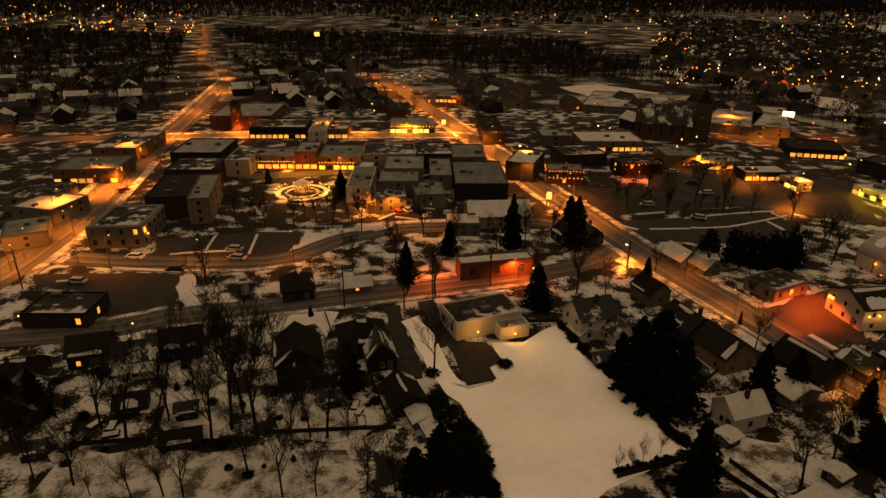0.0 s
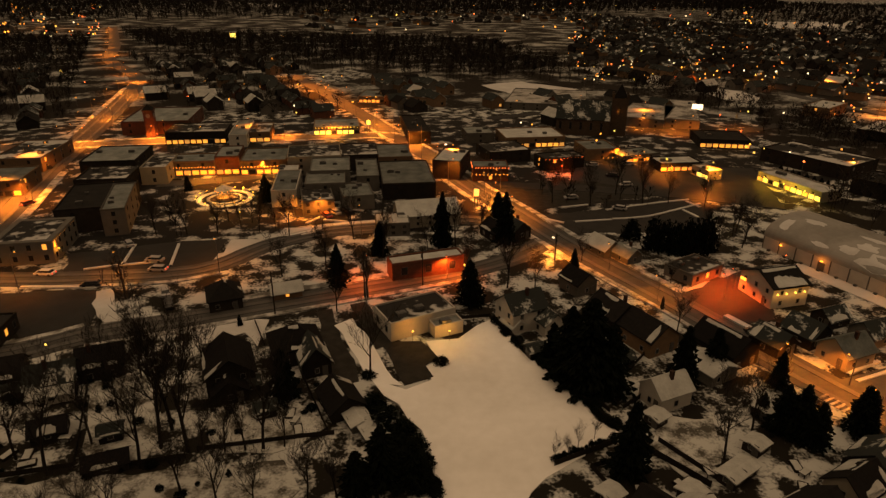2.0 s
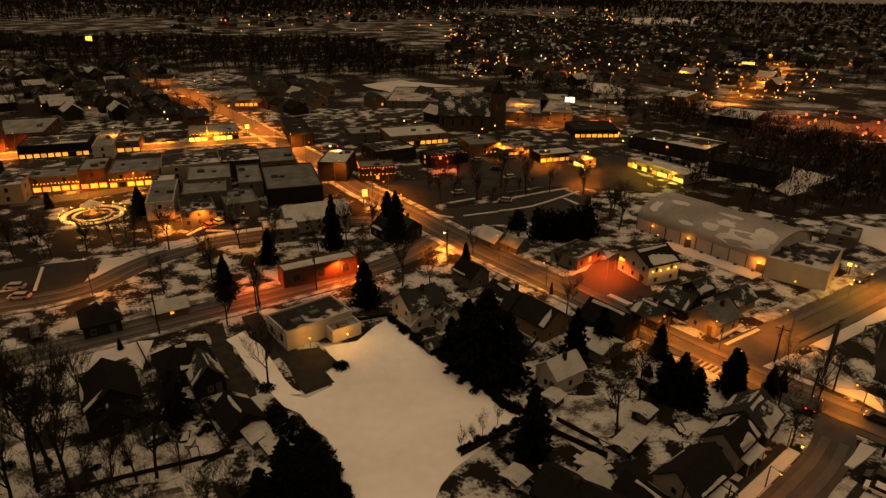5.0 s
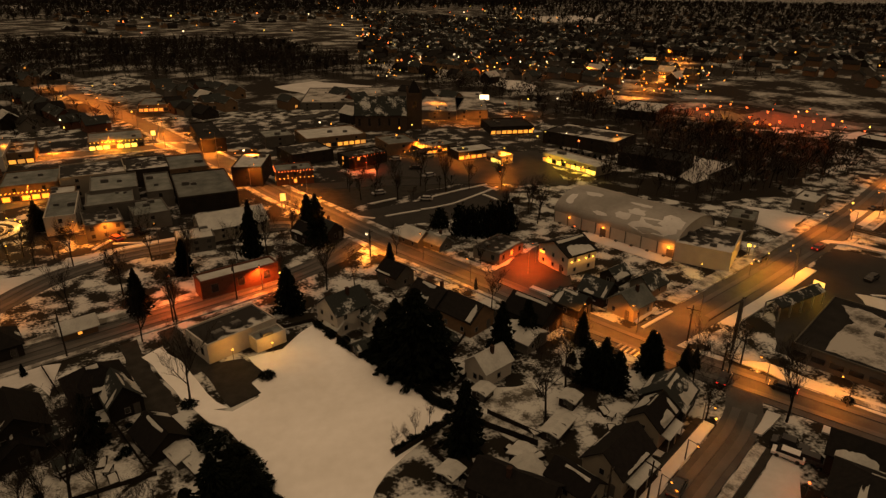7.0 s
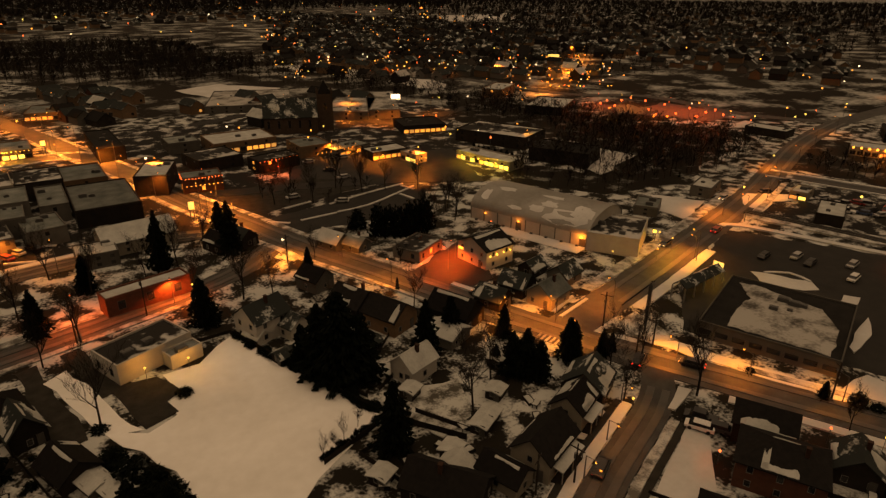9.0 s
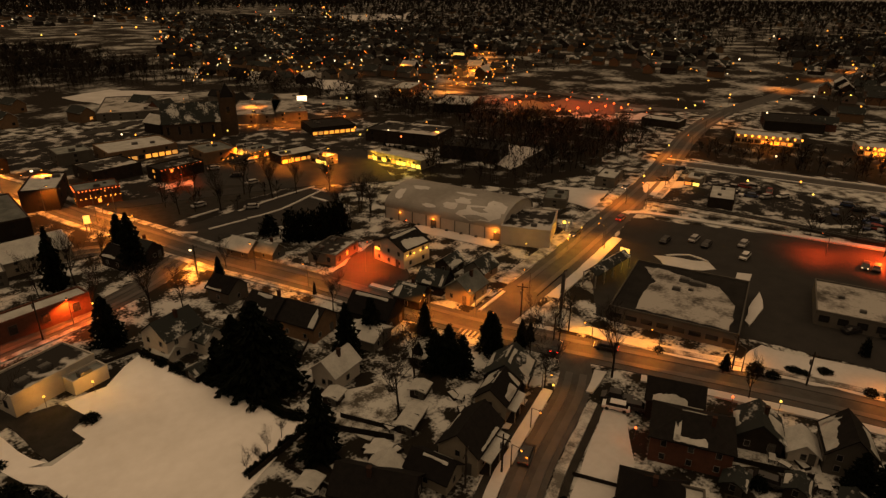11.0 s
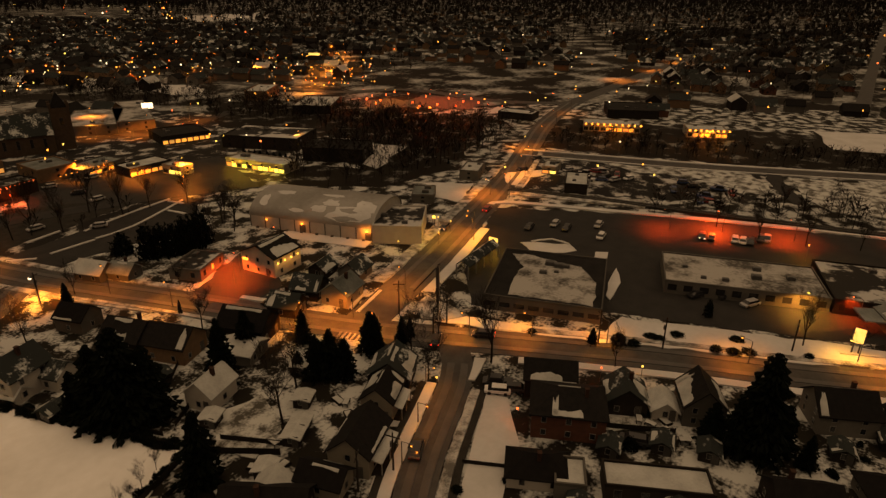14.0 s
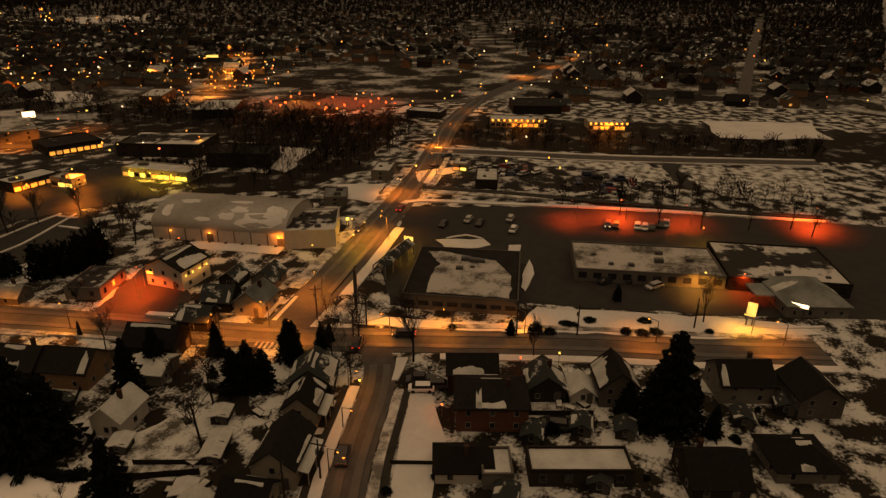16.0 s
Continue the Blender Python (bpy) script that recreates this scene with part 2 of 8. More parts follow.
def snow_patches(parent, rnd, corners, n, thick=0.07):
    """Left-over snow on a roof slope: bands along eave, ridge or verge, or one ragged sheet; corners: eave left, eave right, ridge right, ridge left."""
    a, b, c, d = [Vector(p) for p in corners]

    def at(u, v):
        p = (a * (1 - u) + b * u) * (1 - v) + (d * (1 - u) + c * u) * v
        return (p.x, p.y, p.z + thick)

    for kind in rnd.sample(("eave", "ridge", "verge", "sheet", "eave"), min(n, 4)):
        k = 15
        if kind == "sheet":
            u0, u1, v0, v1 = rnd.uniform(0.0, 0.35), rnd.uniform(0.65, 1.0), 0.02, rnd.uniform(0.45, 0.85)
        elif kind == "verge":
            u0, u1 = (0.0, rnd.uniform(0.10, 0.22)) if rnd.random() < 0.5 else (rnd.uniform(0.78, 0.9), 1.0)
            v0, v1 = 0.02, rnd.uniform(0.7, 0.97)
        elif kind == "ridge":
            u0, u1, v0, v1 = rnd.uniform(0.0, 0.3), rnd.uniform(0.6, 1.0), 0.8, 0.97
        else:
            u0, u1, v0, v1 = rnd.uniform(0.0, 0.25), rnd.uniform(0.6, 1.0), 0.0, rnd.uniform(0.14, 0.32)
        low, up = [], []
        wob = rnd.uniform(0, 6)
        for i in range(k):
            t = i / (k - 1)
            u = u0 + (u1 - u0) * t
            rag = 0.78 + 0.16 * math.sin(wob + 5 * t) + rnd.uniform(-0.1, 0.06)
            if kind == "ridge":
                low.append(at(u, v1 - (v1 - v0) * rag))
                up.append(at(u, v1))
            else:
                low.append(at(u, v0 + rnd.uniform(0, 0.02)))
                up.append(at(u, v0 + (v1 - v0) * (rag if 0 < i < k - 1 else 0.5)))
        s = Shape()
        s.plate(low + up[::-1], thick)
        part("snow_patch", s, SNOWROOF, parent, "patch of snow left on the roof")


def house(x, y, rot, w, d, h, wall, roof, label, pitch=0.75, hip=False, snow=1, lit=0, chimney=True, porch=0, seed=0, over=0.4, group=""):
    """A dwelling: ridge along its own y, w across, d along, eaves at h."""
    rnd = random.Random(seed)
    h *= 0.9
    e = thing("house", x, y, rot, label, "house", group)
    rise = w / 2 * pitch
    s = Shape()
    s.box(-w / 2, -d / 2, 0, w / 2, d / 2, h)
    if not hip:
        for yy, o in ((-d / 2, 1), (d / 2, -1)):
            p = [(-w / 2, yy, h), (w / 2, yy, h), (0, yy, h + rise)]
            s.face(p if o > 0 else p[::-1])
    part("wall", s, wall, e)
    r = Shape()
    k = over * pitch
    if hip:
        q = max(0.0, d / 2 - w / 2)
        for sx in (-1, 1):
            r.plate([(sx * (w / 2 + over), -sx * (-d / 2 - over), h - k), (sx * (w / 2 + over), -sx * (d / 2 + over), h - k), (0, -sx * q, h + rise), (0, sx * q, h + rise)][::-1], 0.18)
        for sy in (-1, 1):
            r.plate([(sy * (w / 2 + over), sy * (d / 2 + over), h - k), (-sy * (w / 2 + over), sy * (d / 2 + over), h - k), (0, sy * q, h + rise)], 0.18)
    else:
        for sx in (-1, 1):
            r.plate([(sx * (w / 2 + over), -sx * (d / 2 + over), h - k + 0.05), (sx * (w / 2 + over), sx * (d / 2 + over), h - k + 0.05), (0, sx * (d / 2 + over), h + rise + 0.05), (0, -sx * (d / 2 + over), h + rise + 0.05)], 0.18)
    ro = part("roof", r, roof, e)
    if chimney and seed % 2:
        c = Shape()
        cx, cy = w * 0.12, rnd.uniform(-0.25, 0.25) * d
        c.box(cx - 0.3, cy - 0.28, h + rise * 0.3, cx + 0.3, cy + 0.28, h + rise + 0.7)
        c.box(cx - 0.36, cy - 0.34, h + rise + 0.7, cx + 0.36, cy + 0.34, h + rise + 0.82)
        part("chimney", c, CHIMNEY, ro)
    if snow:
        for sx in (-1, 1):
            if rnd.random() < 0.8:
                ww, dd = w / 2 + over * 0.7, (d / 2 if not hip else max(0.5, d / 2 - w * 0.35))
                snow_patches(ro, rnd, [(sx * ww, -sx * dd, h - k + 0.12), (sx * ww, sx * dd, h - k + 0.12), (0.15 * sx, sx * dd * 0.95, h + rise - 0.05), (0.15 * sx, -sx * dd * 0.95, h + rise - 0.05)], snow)
    floors = 2 if h > 3.7 else 1
    for fl in range(floors):
        z = 0.7 + fl * (h / 2 - 0.05)
        for yy, turn, n in ((-d / 2, 180, max(1, int(w / 3.2))), (d / 2, 0, max(1, int(w / 3.2)))):
            row_of_windows(e, -w / 2, yy, w / 2, yy, z, n, turn, 0.85, 1.1, 0.0)
        for xx, turn, n in ((-w / 2, 90, max(1, int(d / 3.4))), (w / 2, -90, max(1, int(d / 3.4)))):
            row_of_windows(e, xx, -d / 2, xx, d / 2, z, n, turn, 0.85, 1.1, lit * 0.25, G_WINDOW, rnd)
    dr = Shape()
    dr.box(-0.5, 0, 0, 0.5, 0.07, 2.05)
    dr.box(0.32, 0.07, 0.95, 0.40, 0.12, 1.05)
    part("door", dr, DARKTRIM, e, at=pose(w * 0.28, -d / 2, 0.02, 0, 0, 180))
    if porch:
        px = Shape()
        sx = 1 if porch > 0 else -1
        x0, x1 = (w / 2, w / 2 + abs(porch)) if sx > 0 else (-w / 2 - abs(porch), -w / 2)
        px.plate([(x0, -d * 0.4, 2.9 if sx > 0 else 2.5), (x1, -d * 0.4, 2.5 if sx > 0 else 2.9), (x1, d * 0.4, 2.5 if sx > 0 else 2.9), (x0, d * 0.4, 2.9 if sx > 0 else 2.5)], 0.16)
        part("porch_roof", px, SNOWROOF, e, "snow-covered porch roof")
        xo = x1 - 0.12 if sx > 0 else x0 + 0.12
        for yy in (-d * 0.38, 0, d * 0.38):
            po = Shape()
            po.box(xo - 0.07, yy - 0.07, 0, xo + 0.07, yy + 0.07, 2.5)
            part("porch_post", po, TRIM, e)
        de = Shape()
        de.box(min(x0, x1), -d * 0.4, 0.0, max(x0, x1), d * 0.4, 0.3)
        part("porch_deck", de, FENCE, e)
    return e


def flat_block(x, y, rot, w, d, h, wall, roof, label, floors=2, win=(1.1, 1.5), gap=3.0, shop=None, lit=0.0, sides="sew", units=2, seed=0, name="shop_building", parapet=0.5, group="", rim=None, rim_width=0.25):
    """A flat-roofed building with parapet, roof units, windows and, where lit, a shop front on its near side."""
    rnd = random.Random(seed)
    e = thing(name, x, y, rot, label, "building", group)
    s = Shape()
    s.box(-w / 2, -d / 2, 0, w / 2, d / 2, h - parapet)
    part("wall", s, wall, e)
    p = Shape()
    t = rim_width
    p.box(-w / 2 - 0.03, -d / 2 - 0.03, h - parapet, w / 2 + 0.03, -d / 2 + t, h)
    p.box(-w / 2 - 0.03, d / 2 - t, h - parapet, w / 2 + 0.03, d / 2 + 0.03, h)
    p.box(-w / 2 - 0.03, -d / 2 + t, h - parapet, -w / 2 + t, d / 2 - t, h)
    p.box(w / 2 - t, -d / 2 + t, h - parapet, w / 2 + 0.03, d / 2 - t, h)
    part("parapet", p, rim or wall, e)
    r = Shape()
    r.box(-w / 2 + t, -d / 2 + t, h - parapet, w / 2 - t, d / 2 - t, h - parapet + 0.12)
    ro = part("roof", r, roof, e)
    for _ in range(units):
        u = Shape()
        ux, uy, us = rnd.uniform(-0.38, 0.38) * w, rnd.uniform(-0.36, 0.36) * d, rnd.uniform(0.5, 1.1)
        u.box(ux - us, uy - us * 0.7, h - parapet + 0.12, ux + us, uy + us * 0.7, h - parapet + 0.12 + us * 0.9)
        u.box(ux - us * 0.8, uy - us * 0.5, h - parapet + 0.12 + us * 0.9, ux + us * 0.8, uy + us * 0.5, h - parapet + 0.2 + us * 0.9)
        part("rooftop_unit", u, STEEL, ro)
    step = (h - parapet) / floors
    for fl in range(floors):
        z = fl * step + step * 0.32
        hh = min(win[1], step * 0.55)
        for side, (ax, ay, bx, by, turn) in dict(s=(-w / 2, -d / 2, w / 2, -d / 2, 180), n=(-w / 2, d / 2, w / 2, d / 2, 0), w=(-w / 2, -d / 2, -w / 2, d / 2, 90), e=(w / 2, -d / 2, w / 2, d / 2, -90)).items():
            if side not in sides or (shop and fl == 0 and side == "s"):
                continue
            n = max(1, int((w if side in "ns" else d) / (gap if math.hypot(x, y) < 190 else gap * 2.2)))
            row_of_windows(e, ax, ay, bx, by, z, n, turn, win[0], hh, lit, G_WINDOW, rnd, DARKTRIM, math.hypot(x, y) > 150)
    if shop:
        n = max(1, int(w / 2.4))
        for k in range(n):
            a, b = -w / 2 + w * k / n + 0.3, -w / 2 + w * (k + 1) / n - 0.3
            g = Shape()
            g.box(a, -d / 2 - 0.05, 0.5, b, -d / 2 - 0.004, min(2.0, h * 0.5))
            f = part("shop_window", g, shop if rnd.random() < 0.65 else G_DIM if rnd.random() < 0.4 else GLASS, e, "shop window")
            q = Shape()
            q.box(a - 0.1, -d / 2 - 0.12, min(2.0, h * 0.5), b + 0.1, -d / 2 - 0.004, min(2.0, h * 0.5) + 0.35)
            part("shop_frame", q, DARKTRIM, f)
    return e


LAYERS = itertools.count()


def ribbon(name, pts, width, z, mat, label, category="road", kind="structure", dz=None):
    """A strip of even width along a line of points, smoothed, with its thickness down to the ground."""
    P = [Vector((p[0], p[1])) for p in pts]
    z += 0.0015 * next(LAYERS)
    fine = []
    for i in range(len(P) - 1):
        p0, p1, p2, p3 = P[max(0, i - 1)], P[i], P[i + 1], P[min(len(P) - 1, i + 2)]
        n = max(2, int((p2 - p1).length / 4))
        for k in range(n):
            t = k / n
            fine.append(0.5 * ((2 * p1) + (p2 - p0) * t + (2 * p0 - 5 * p1 + 4 * p2 - p3) * t * t + (3 * p1 - p0 - 3 * p2 + p3) * t ** 3))
    fine.append(P[-1])
    s, prev = Shape(), None
    for i, c in enumerate(fine):
        d = (fine[min(i + 1, len(fine) - 1)] - fine[max(i - 1, 0)]).normalized()
        nrm = Vector((-d.y, d.x))
        w = width(i / len(fine)) if callable(width) else width
        l, r = c + nrm * w / 2, c - nrm * w / 2
        cur = len(s.v)
        s.v += [(l.x, l.y, z), (r.x, r.y, z), (l.x, l.y, -0.3), (r.x, r.y, -0.3)]
        if prev is not None:
            for q in ((prev, prev + 1, cur + 1, cur), (prev + 2, prev, cur, cur + 2), (prev + 1, prev + 3, cur + 3, cur + 1)):
                s.f.append(q)
                s.m.append(0)
        prev = cur
    return piece(name, s, mat, label, category, kind)


def offset(pts, k):
    """The same line, shifted k metres to its left."""
    out = []
    for i, p in enumerate(pts):
        a, b = pts[max(0, i - 1)], pts[min(len(pts) - 1, i + 1)]
        d = Vector((b[0] - a[0], b[1] - a[1])).normalized()
        out.append((p[0] - d.y * k, p[1] + d.x * k))
    return out


def patch(name, pts, z, mat, label, category="ground", rough=0.6, seed=0, kind="structure"):
    """A lot or bank with a slightly uneven edge."""
    rnd = random.Random(seed)
    out = []
    for i, p in enumerate(pts):
        q = pts[(i + 1) % len(pts)]
        n = max(1, int(math.dist(p, q) / max(3.0, rough * 4)))
        for k in range(n):
            t = k / n
            out.append((p[0] + (q[0] - p[0]) * t + rnd.uniform(-rough, rough), p[1] + (q[1] - p[1]) * t + rnd.uniform(-rough, rough)))
    z += 0.0015 * next(LAYERS)
    area = sum(a[0] * b[1] - b[0] * a[1] for a, b in zip(out, out[1:] + out[:1]))
    s = Shape()
    s.slab(out if area > 0 else out[::-1], -0.3, z)
    return piece(name, s, mat, label, category, kind)

# ---- plants, lamps, vehicles ----
def bare_tree_meshes(seed, height):
    rnd = random.Random(seed)
    trunk, crown = Shape(), Shape()

    def grow(a, d, length, r, level):
        n = (4, 3, 2, 2, 2)[level]
        p, q = a, d
        for k in range(n):
            q = (q + Vector((rnd.uniform(-1, 1), rnd.uniform(-1, 1), rnd.uniform(-0.4, 0.8))) * (0.06 if level == 0 else 0.16)).normalized()
            b = p + q * length / n
            r1 = r * (1 - 0.45 * (k + 1) / n)
            (trunk if level < 2 else crown).tube(p, b, r * (1 - 0.45 * k / n), r1, 6 if level == 0 else 4 if level == 1 else 3, cap=False)
            if level < 4 and (level > 0 or k > 0):
                for _ in range(3 if level == 2 else 2):
                    t = rnd.uniform(0, 2 * math.pi)
                    side = Vector((math.cos(t), math.sin(t), rnd.uniform(0.5, 1.5))).normalized()
                    nd = (q * rnd.uniform(0.5, 1.0) + side).normalized()
                    grow(b, nd, length * rnd.uniform(0.45, 0.7), max(0.017, r1 * rnd.uniform(0.45, 0.65)), level + 1)
            p = b

    grow(Vector((0, 0, -0.2)), Vector((0, 0, 1)), height * 0.66, height * 0.019, 0)
    return trunk.mesh("trunk", BARK), crown.mesh("crown", TWIG)


def conifer_meshes(seed, height, spread):
    rnd = random.Random(seed)
    t = Shape()
    t.tube((0, 0, -0.2), (0, 0, height * 0.97), height * 0.018, 0.03, 7)
    c = Shape()
    z = height * 0.06
    while z < height * 0.985:
        f = z / height
        reach = spread * (1 - f) ** 0.62 * rnd.uniform(0.72, 1.12) * min(1.0, 0.55 + f * 3) + 0.12
        n = 12 if f < 0.7 else 8
        ph = rnd.uniform(0, 6.3)
        for k in range(n):
            a = ph + 2 * math.pi * k / n + rnd.uniform(-0.25, 0.25)
            L = reach * rnd.uniform(0.5, 1.18)
            ux, uy = math.cos(a), math.sin(a)
            steps = max(2, int(L / 0.55))
            for j in range(steps):
                r0, r1 = L * j / steps, L * (j + 1) / steps * 1.08
                wd = (0.18 + 0.17 * L * (1 - j / steps)) * rnd.uniform(0.7, 1.3)
                dz0, dz1 = -0.30 * r0 + rnd.uniform(-0.1, 0.1), -0.30 * r1 - rnd.uniform(0.0, 0.25)
                for sg in (-1, 1):
                    c.face([(ux * r0, uy * r0, z + dz0), (ux * r1 - sg * uy * wd * 0.4, uy * r1 + sg * ux * wd * 0.4, z + dz1), (ux * (r0 + r1) / 2 - sg * uy * wd, uy * (r0 + r1) / 2 + sg * ux * wd, z + (dz0 + dz1) / 2 - rnd.uniform(0.1, 0.4))])
                c.face([(ux * r0, uy * r0, z + dz0 + 0.12), (ux * r1, uy * r1, z + dz1), (ux * (r0 + r1) / 2, uy * (r0 + r1) / 2, z + dz1 - 0.55)])
        z += 0.34 + 0.012 * height * (1 - f)
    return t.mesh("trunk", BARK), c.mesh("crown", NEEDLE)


BARE = [bare_tree_meshes(s, 10.0) for s in (1, 2, 3, 4, 5)]
CONIFER = [conifer_meshes(s, 10.0, sp) for s, sp in ((1, 2.6), (2, 3.1), (3, 2.2))]


def bare_tree(x, y, h, k=0, rot=0, label="bare leafless tree with spreading dark limbs on snowy ground"):
    e = thing("bare_tree", x, y, rot, label, "tree", "bare trees")
    for name, me in zip(("trunk", "crown"), BARE[k % len(BARE)]):
        part(name, me, None, e).scale = (h / 10,) * 3
    return e


def conifer(x, y, h, k=0, rot=0, wide=1.0, label="dark green conifer with drooping dense branches"):
    e = thing("conifer", x, y, rot, label, "tree", "conifers")
    for name, me in zip(("trunk", "crown"), CONIFER[k % len(CONIFER)]):
        part(name, me, None, e).scale = (h / 10 * wide, h / 10 * wide, h / 10)
    return e


def bush_mesh(seed):
    rnd = random.Random(seed)
    s = Shape()
    for _ in range(520):
        t, u = rnd.uniform(0, 6.283), rnd.uniform(0.0, 1.0)
        r = 0.5 * math.sqrt(max(0.0, 1 - (u * 0.95) ** 2)) * rnd.uniform(0.35, 1.08)
        p = Vector((r * math.cos(t), r * math.sin(t), u * rnd.uniform(0.6, 1.0)))
        s.face([p + Vector((rnd.uniform(-1, 1), rnd.uniform(-1, 1), rnd.uniform(-1, 1))) * 0.12 for _ in range(3)])
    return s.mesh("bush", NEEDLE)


BUSH = [bush_mesh(s) for s in (1, 2)]


def bush(x, y, w, h, k=0, label="dark rounded evergreen shrub in the snow"):
    ob = tagged(new("shrub", BUSH[k % 2]), label, "shrub", "shrubs")
    ob.matrix_basis = pose(x, y, 0, 0, 0, 40 * k) @ Matrix.Diagonal((w, w, h, 1))
    return ob


def lamp_meshes():
    pole, arm, head = Shape(), Shape(), Shape()
    pole.tube((0, 0, 0), (0, 0, 1), 0.11, 0.07, 8)
    arm.tube((0, 0, 0), (0, 1.6, 0.35), 0.05, 0.04, 6)
    head.box(-0.16, 1.5, 0.33, 0.16, 2.2, 0.47)
    return pole.mesh("pole", STEEL), arm.mesh("arm", STEEL), head.mesh("lamp_head", STEEL)


LAMP_POLE, LAMP_ARM, LAMP_HEAD = lamp_meshes()
LENSES = {}


def street_lamp(x, y, h=8.0, rot=0, watts=6000, colour=SODIUM, glow_mat=None, size=1.0, label="grey steel street lamp glowing orange beside the road"):
    glow_mat = glow_mat or G_SODIUM
    e = thing("street_lamp", x, y, rot, label, "street lamp", "street lamps")
    part("pole", LAMP_POLE, None, e).scale = (1, 1, h)
    part("arm", LAMP_ARM, None, e, at=pose(0, 0, h))
    hd = part("lamp_head", LAMP_HEAD, None, e, at=pose(0, 0, h))
    key = (glow_mat.name, size)
    if key not in LENSES:
        s = Shape()
        s.ball((0, 1.85, 0.24 - 0.12 * size), 0.17 * size, rings=4, squash=0.7)
        LENSES[key] = s.mesh("lens", glow_mat)
    part("lens", LENSES[key], None, hd, "glowing lens")
    if watts:
        m = e.matrix_basis @ Vector((0, 1.85, h - 0.25 * size - 0.2))
        lamp_light("street_lamp_light", m.x, m.y, m.z, watts, colour, 0.2, 150)
    return e


def utility_pole(x, y, h=10.0, rot=0):
    e = thing("utility_pole", x, y, rot, "weathered wooden utility pole with a crossarm", "utility pole", "utility poles")
    s = Shape()
    s.tube((0, 0, -0.3), (0, 0, h), 0.17, 0.11, 8)
    part("pole", s, POLEWOOD, e)
    a = Shape()
    a.box(-1.2, -0.06, h - 0.9, 1.2, 0.06, h - 0.76)
    part("crossarm", a, POLEWOOD, e)
    for k in (-1.05, -0.4, 0.4, 1.05):
        i = Shape()
        i.tube((k, 0, h - 0.76), (k, 0, h - 0.56), 0.05, 0.03, 6)
        part("insulator", i, STEEL, e)
    t = Shape()
    t.tube((0.25, 0, h - 2.6), (0.25, 0, h - 1.7), 0.2, 0.2, 8)
    part("transformer", t, STEEL, e)
    return e


def car_meshes(kind):
    L, W = (4.5, 1.8) if kind == "car" else (5.2, 1.95)
    H, cab = (1.45, (-1.5, 1.0)) if kind == "car" else (1.8, (-0.6, 1.3))
    body = Shape()
    w = W / 2
    prof = [(-L / 2, 0.35), (L / 2, 0.35), (L / 2, 0.72), (L / 2 - 0.9, 0.92), (-L / 2 + 0.15, 0.95), (-L / 2, 0.8)]
    n = len(prof)
    i = len(body.v)
    body.v += [(-w, p[0], p[1]) for p in prof] + [(w, p[0], p[1]) for p in prof]
    body.f += [tuple(i + k for k in range(n))[::-1], tuple(i + n + k for k in range(n))]
    body.f += [(i + k, i + (k + 1) % n, i + n + (k + 1) % n, i + n + k) for k in range(n)]
    body.m += [0] * (n + 2)
    glass, roof = Shape(), Shape()
    a, b = cab
    lo = [(-w + 0.06, a - 0.45), (w - 0.06, a - 0.45), (w - 0.06, b + 0.65), (-w + 0.06, b + 0.65)]
    hi = [(-w + 0.22, a), (w - 0.22, a), (w - 0.22, b), (-w + 0.22, b)]
    for k in range(4):
        p, q, r, s = lo[k], lo[(k + 1) % 4], hi[(k + 1) % 4], hi[k]
        glass.face([(*p, 0.93), (*q, 0.93), (*r, H - 0.05), (*s, H - 0.05)])
    roof.slab(hi, H - 0.06, H)
    wheel = Shape()
    wheel.tube((-0.11, 0, 0), (0.11, 0, 0), 0.33, 0.33, 12)
    wheel.tube((0.11, 0, 0), (-0.11, 0, 0), 0.33, 0.33, 12)
    return body, glass.mesh("glasshouse", GLASS), roof, wheel.mesh("wheel", RUBBER), L, W


CARS = {}


def car(x, y, rot, paint=0, kind="car", lights=False, label=""):
    """A parked vehicle; its nose points along its own +y."""
    names = ["black", "silver", "white", "dark red", "blue"]
    key = (kind, paint)
    if key not in CARS:
        b, g, r, w, L, W = car_meshes(kind)
        CARS[key] = (b.mesh("body", CARPAINTS[paint]), g, r.mesh("car_roof", CARPAINTS[paint]), w, L, W)
    b, g, r, wh, L, W = CARS[key]
    e = thing("car", x, y, rot, label or "%s %s standing on the asphalt" % (names[paint], "saloon car" if kind == "car" else "pickup truck"), "car", "vehicles", z=0.13)
    part("body", b, None, e)
    part("glasshouse", g, None, e)
    part("car_roof", r, None, e)
    for sx in (-1, 1):
        for sy in (-1, 1):
            part("wheel", wh, None, e, at=pose(sx * (W / 2 - 0.1), sy * L * 0.31, 0.33))
    if "lamps" not in CARS:
        s = Shape()
        s.box(-0.16, -0.03, -0.09, 0.16, 0.03, 0.09)
        CARS["lamps"] = (s.mesh("headlight", G_WHITE), s.mesh("tail_light", G_TAIL), s.mesh("headlight", STEEL), s.mesh("tail_light", CARPAINTS[3]))
    for sx in (-1, 1):
        part("headlight", CARS["lamps"][0 if lights else 2], None, e, at=pose(sx * 0.62, L / 2 + 0.01, 0.62))
        part("tail_light", CARS["lamps"][1 if lights else 3], None, e, at=pose(sx * 0.65, -L / 2 - 0.01, 0.72))
    return e


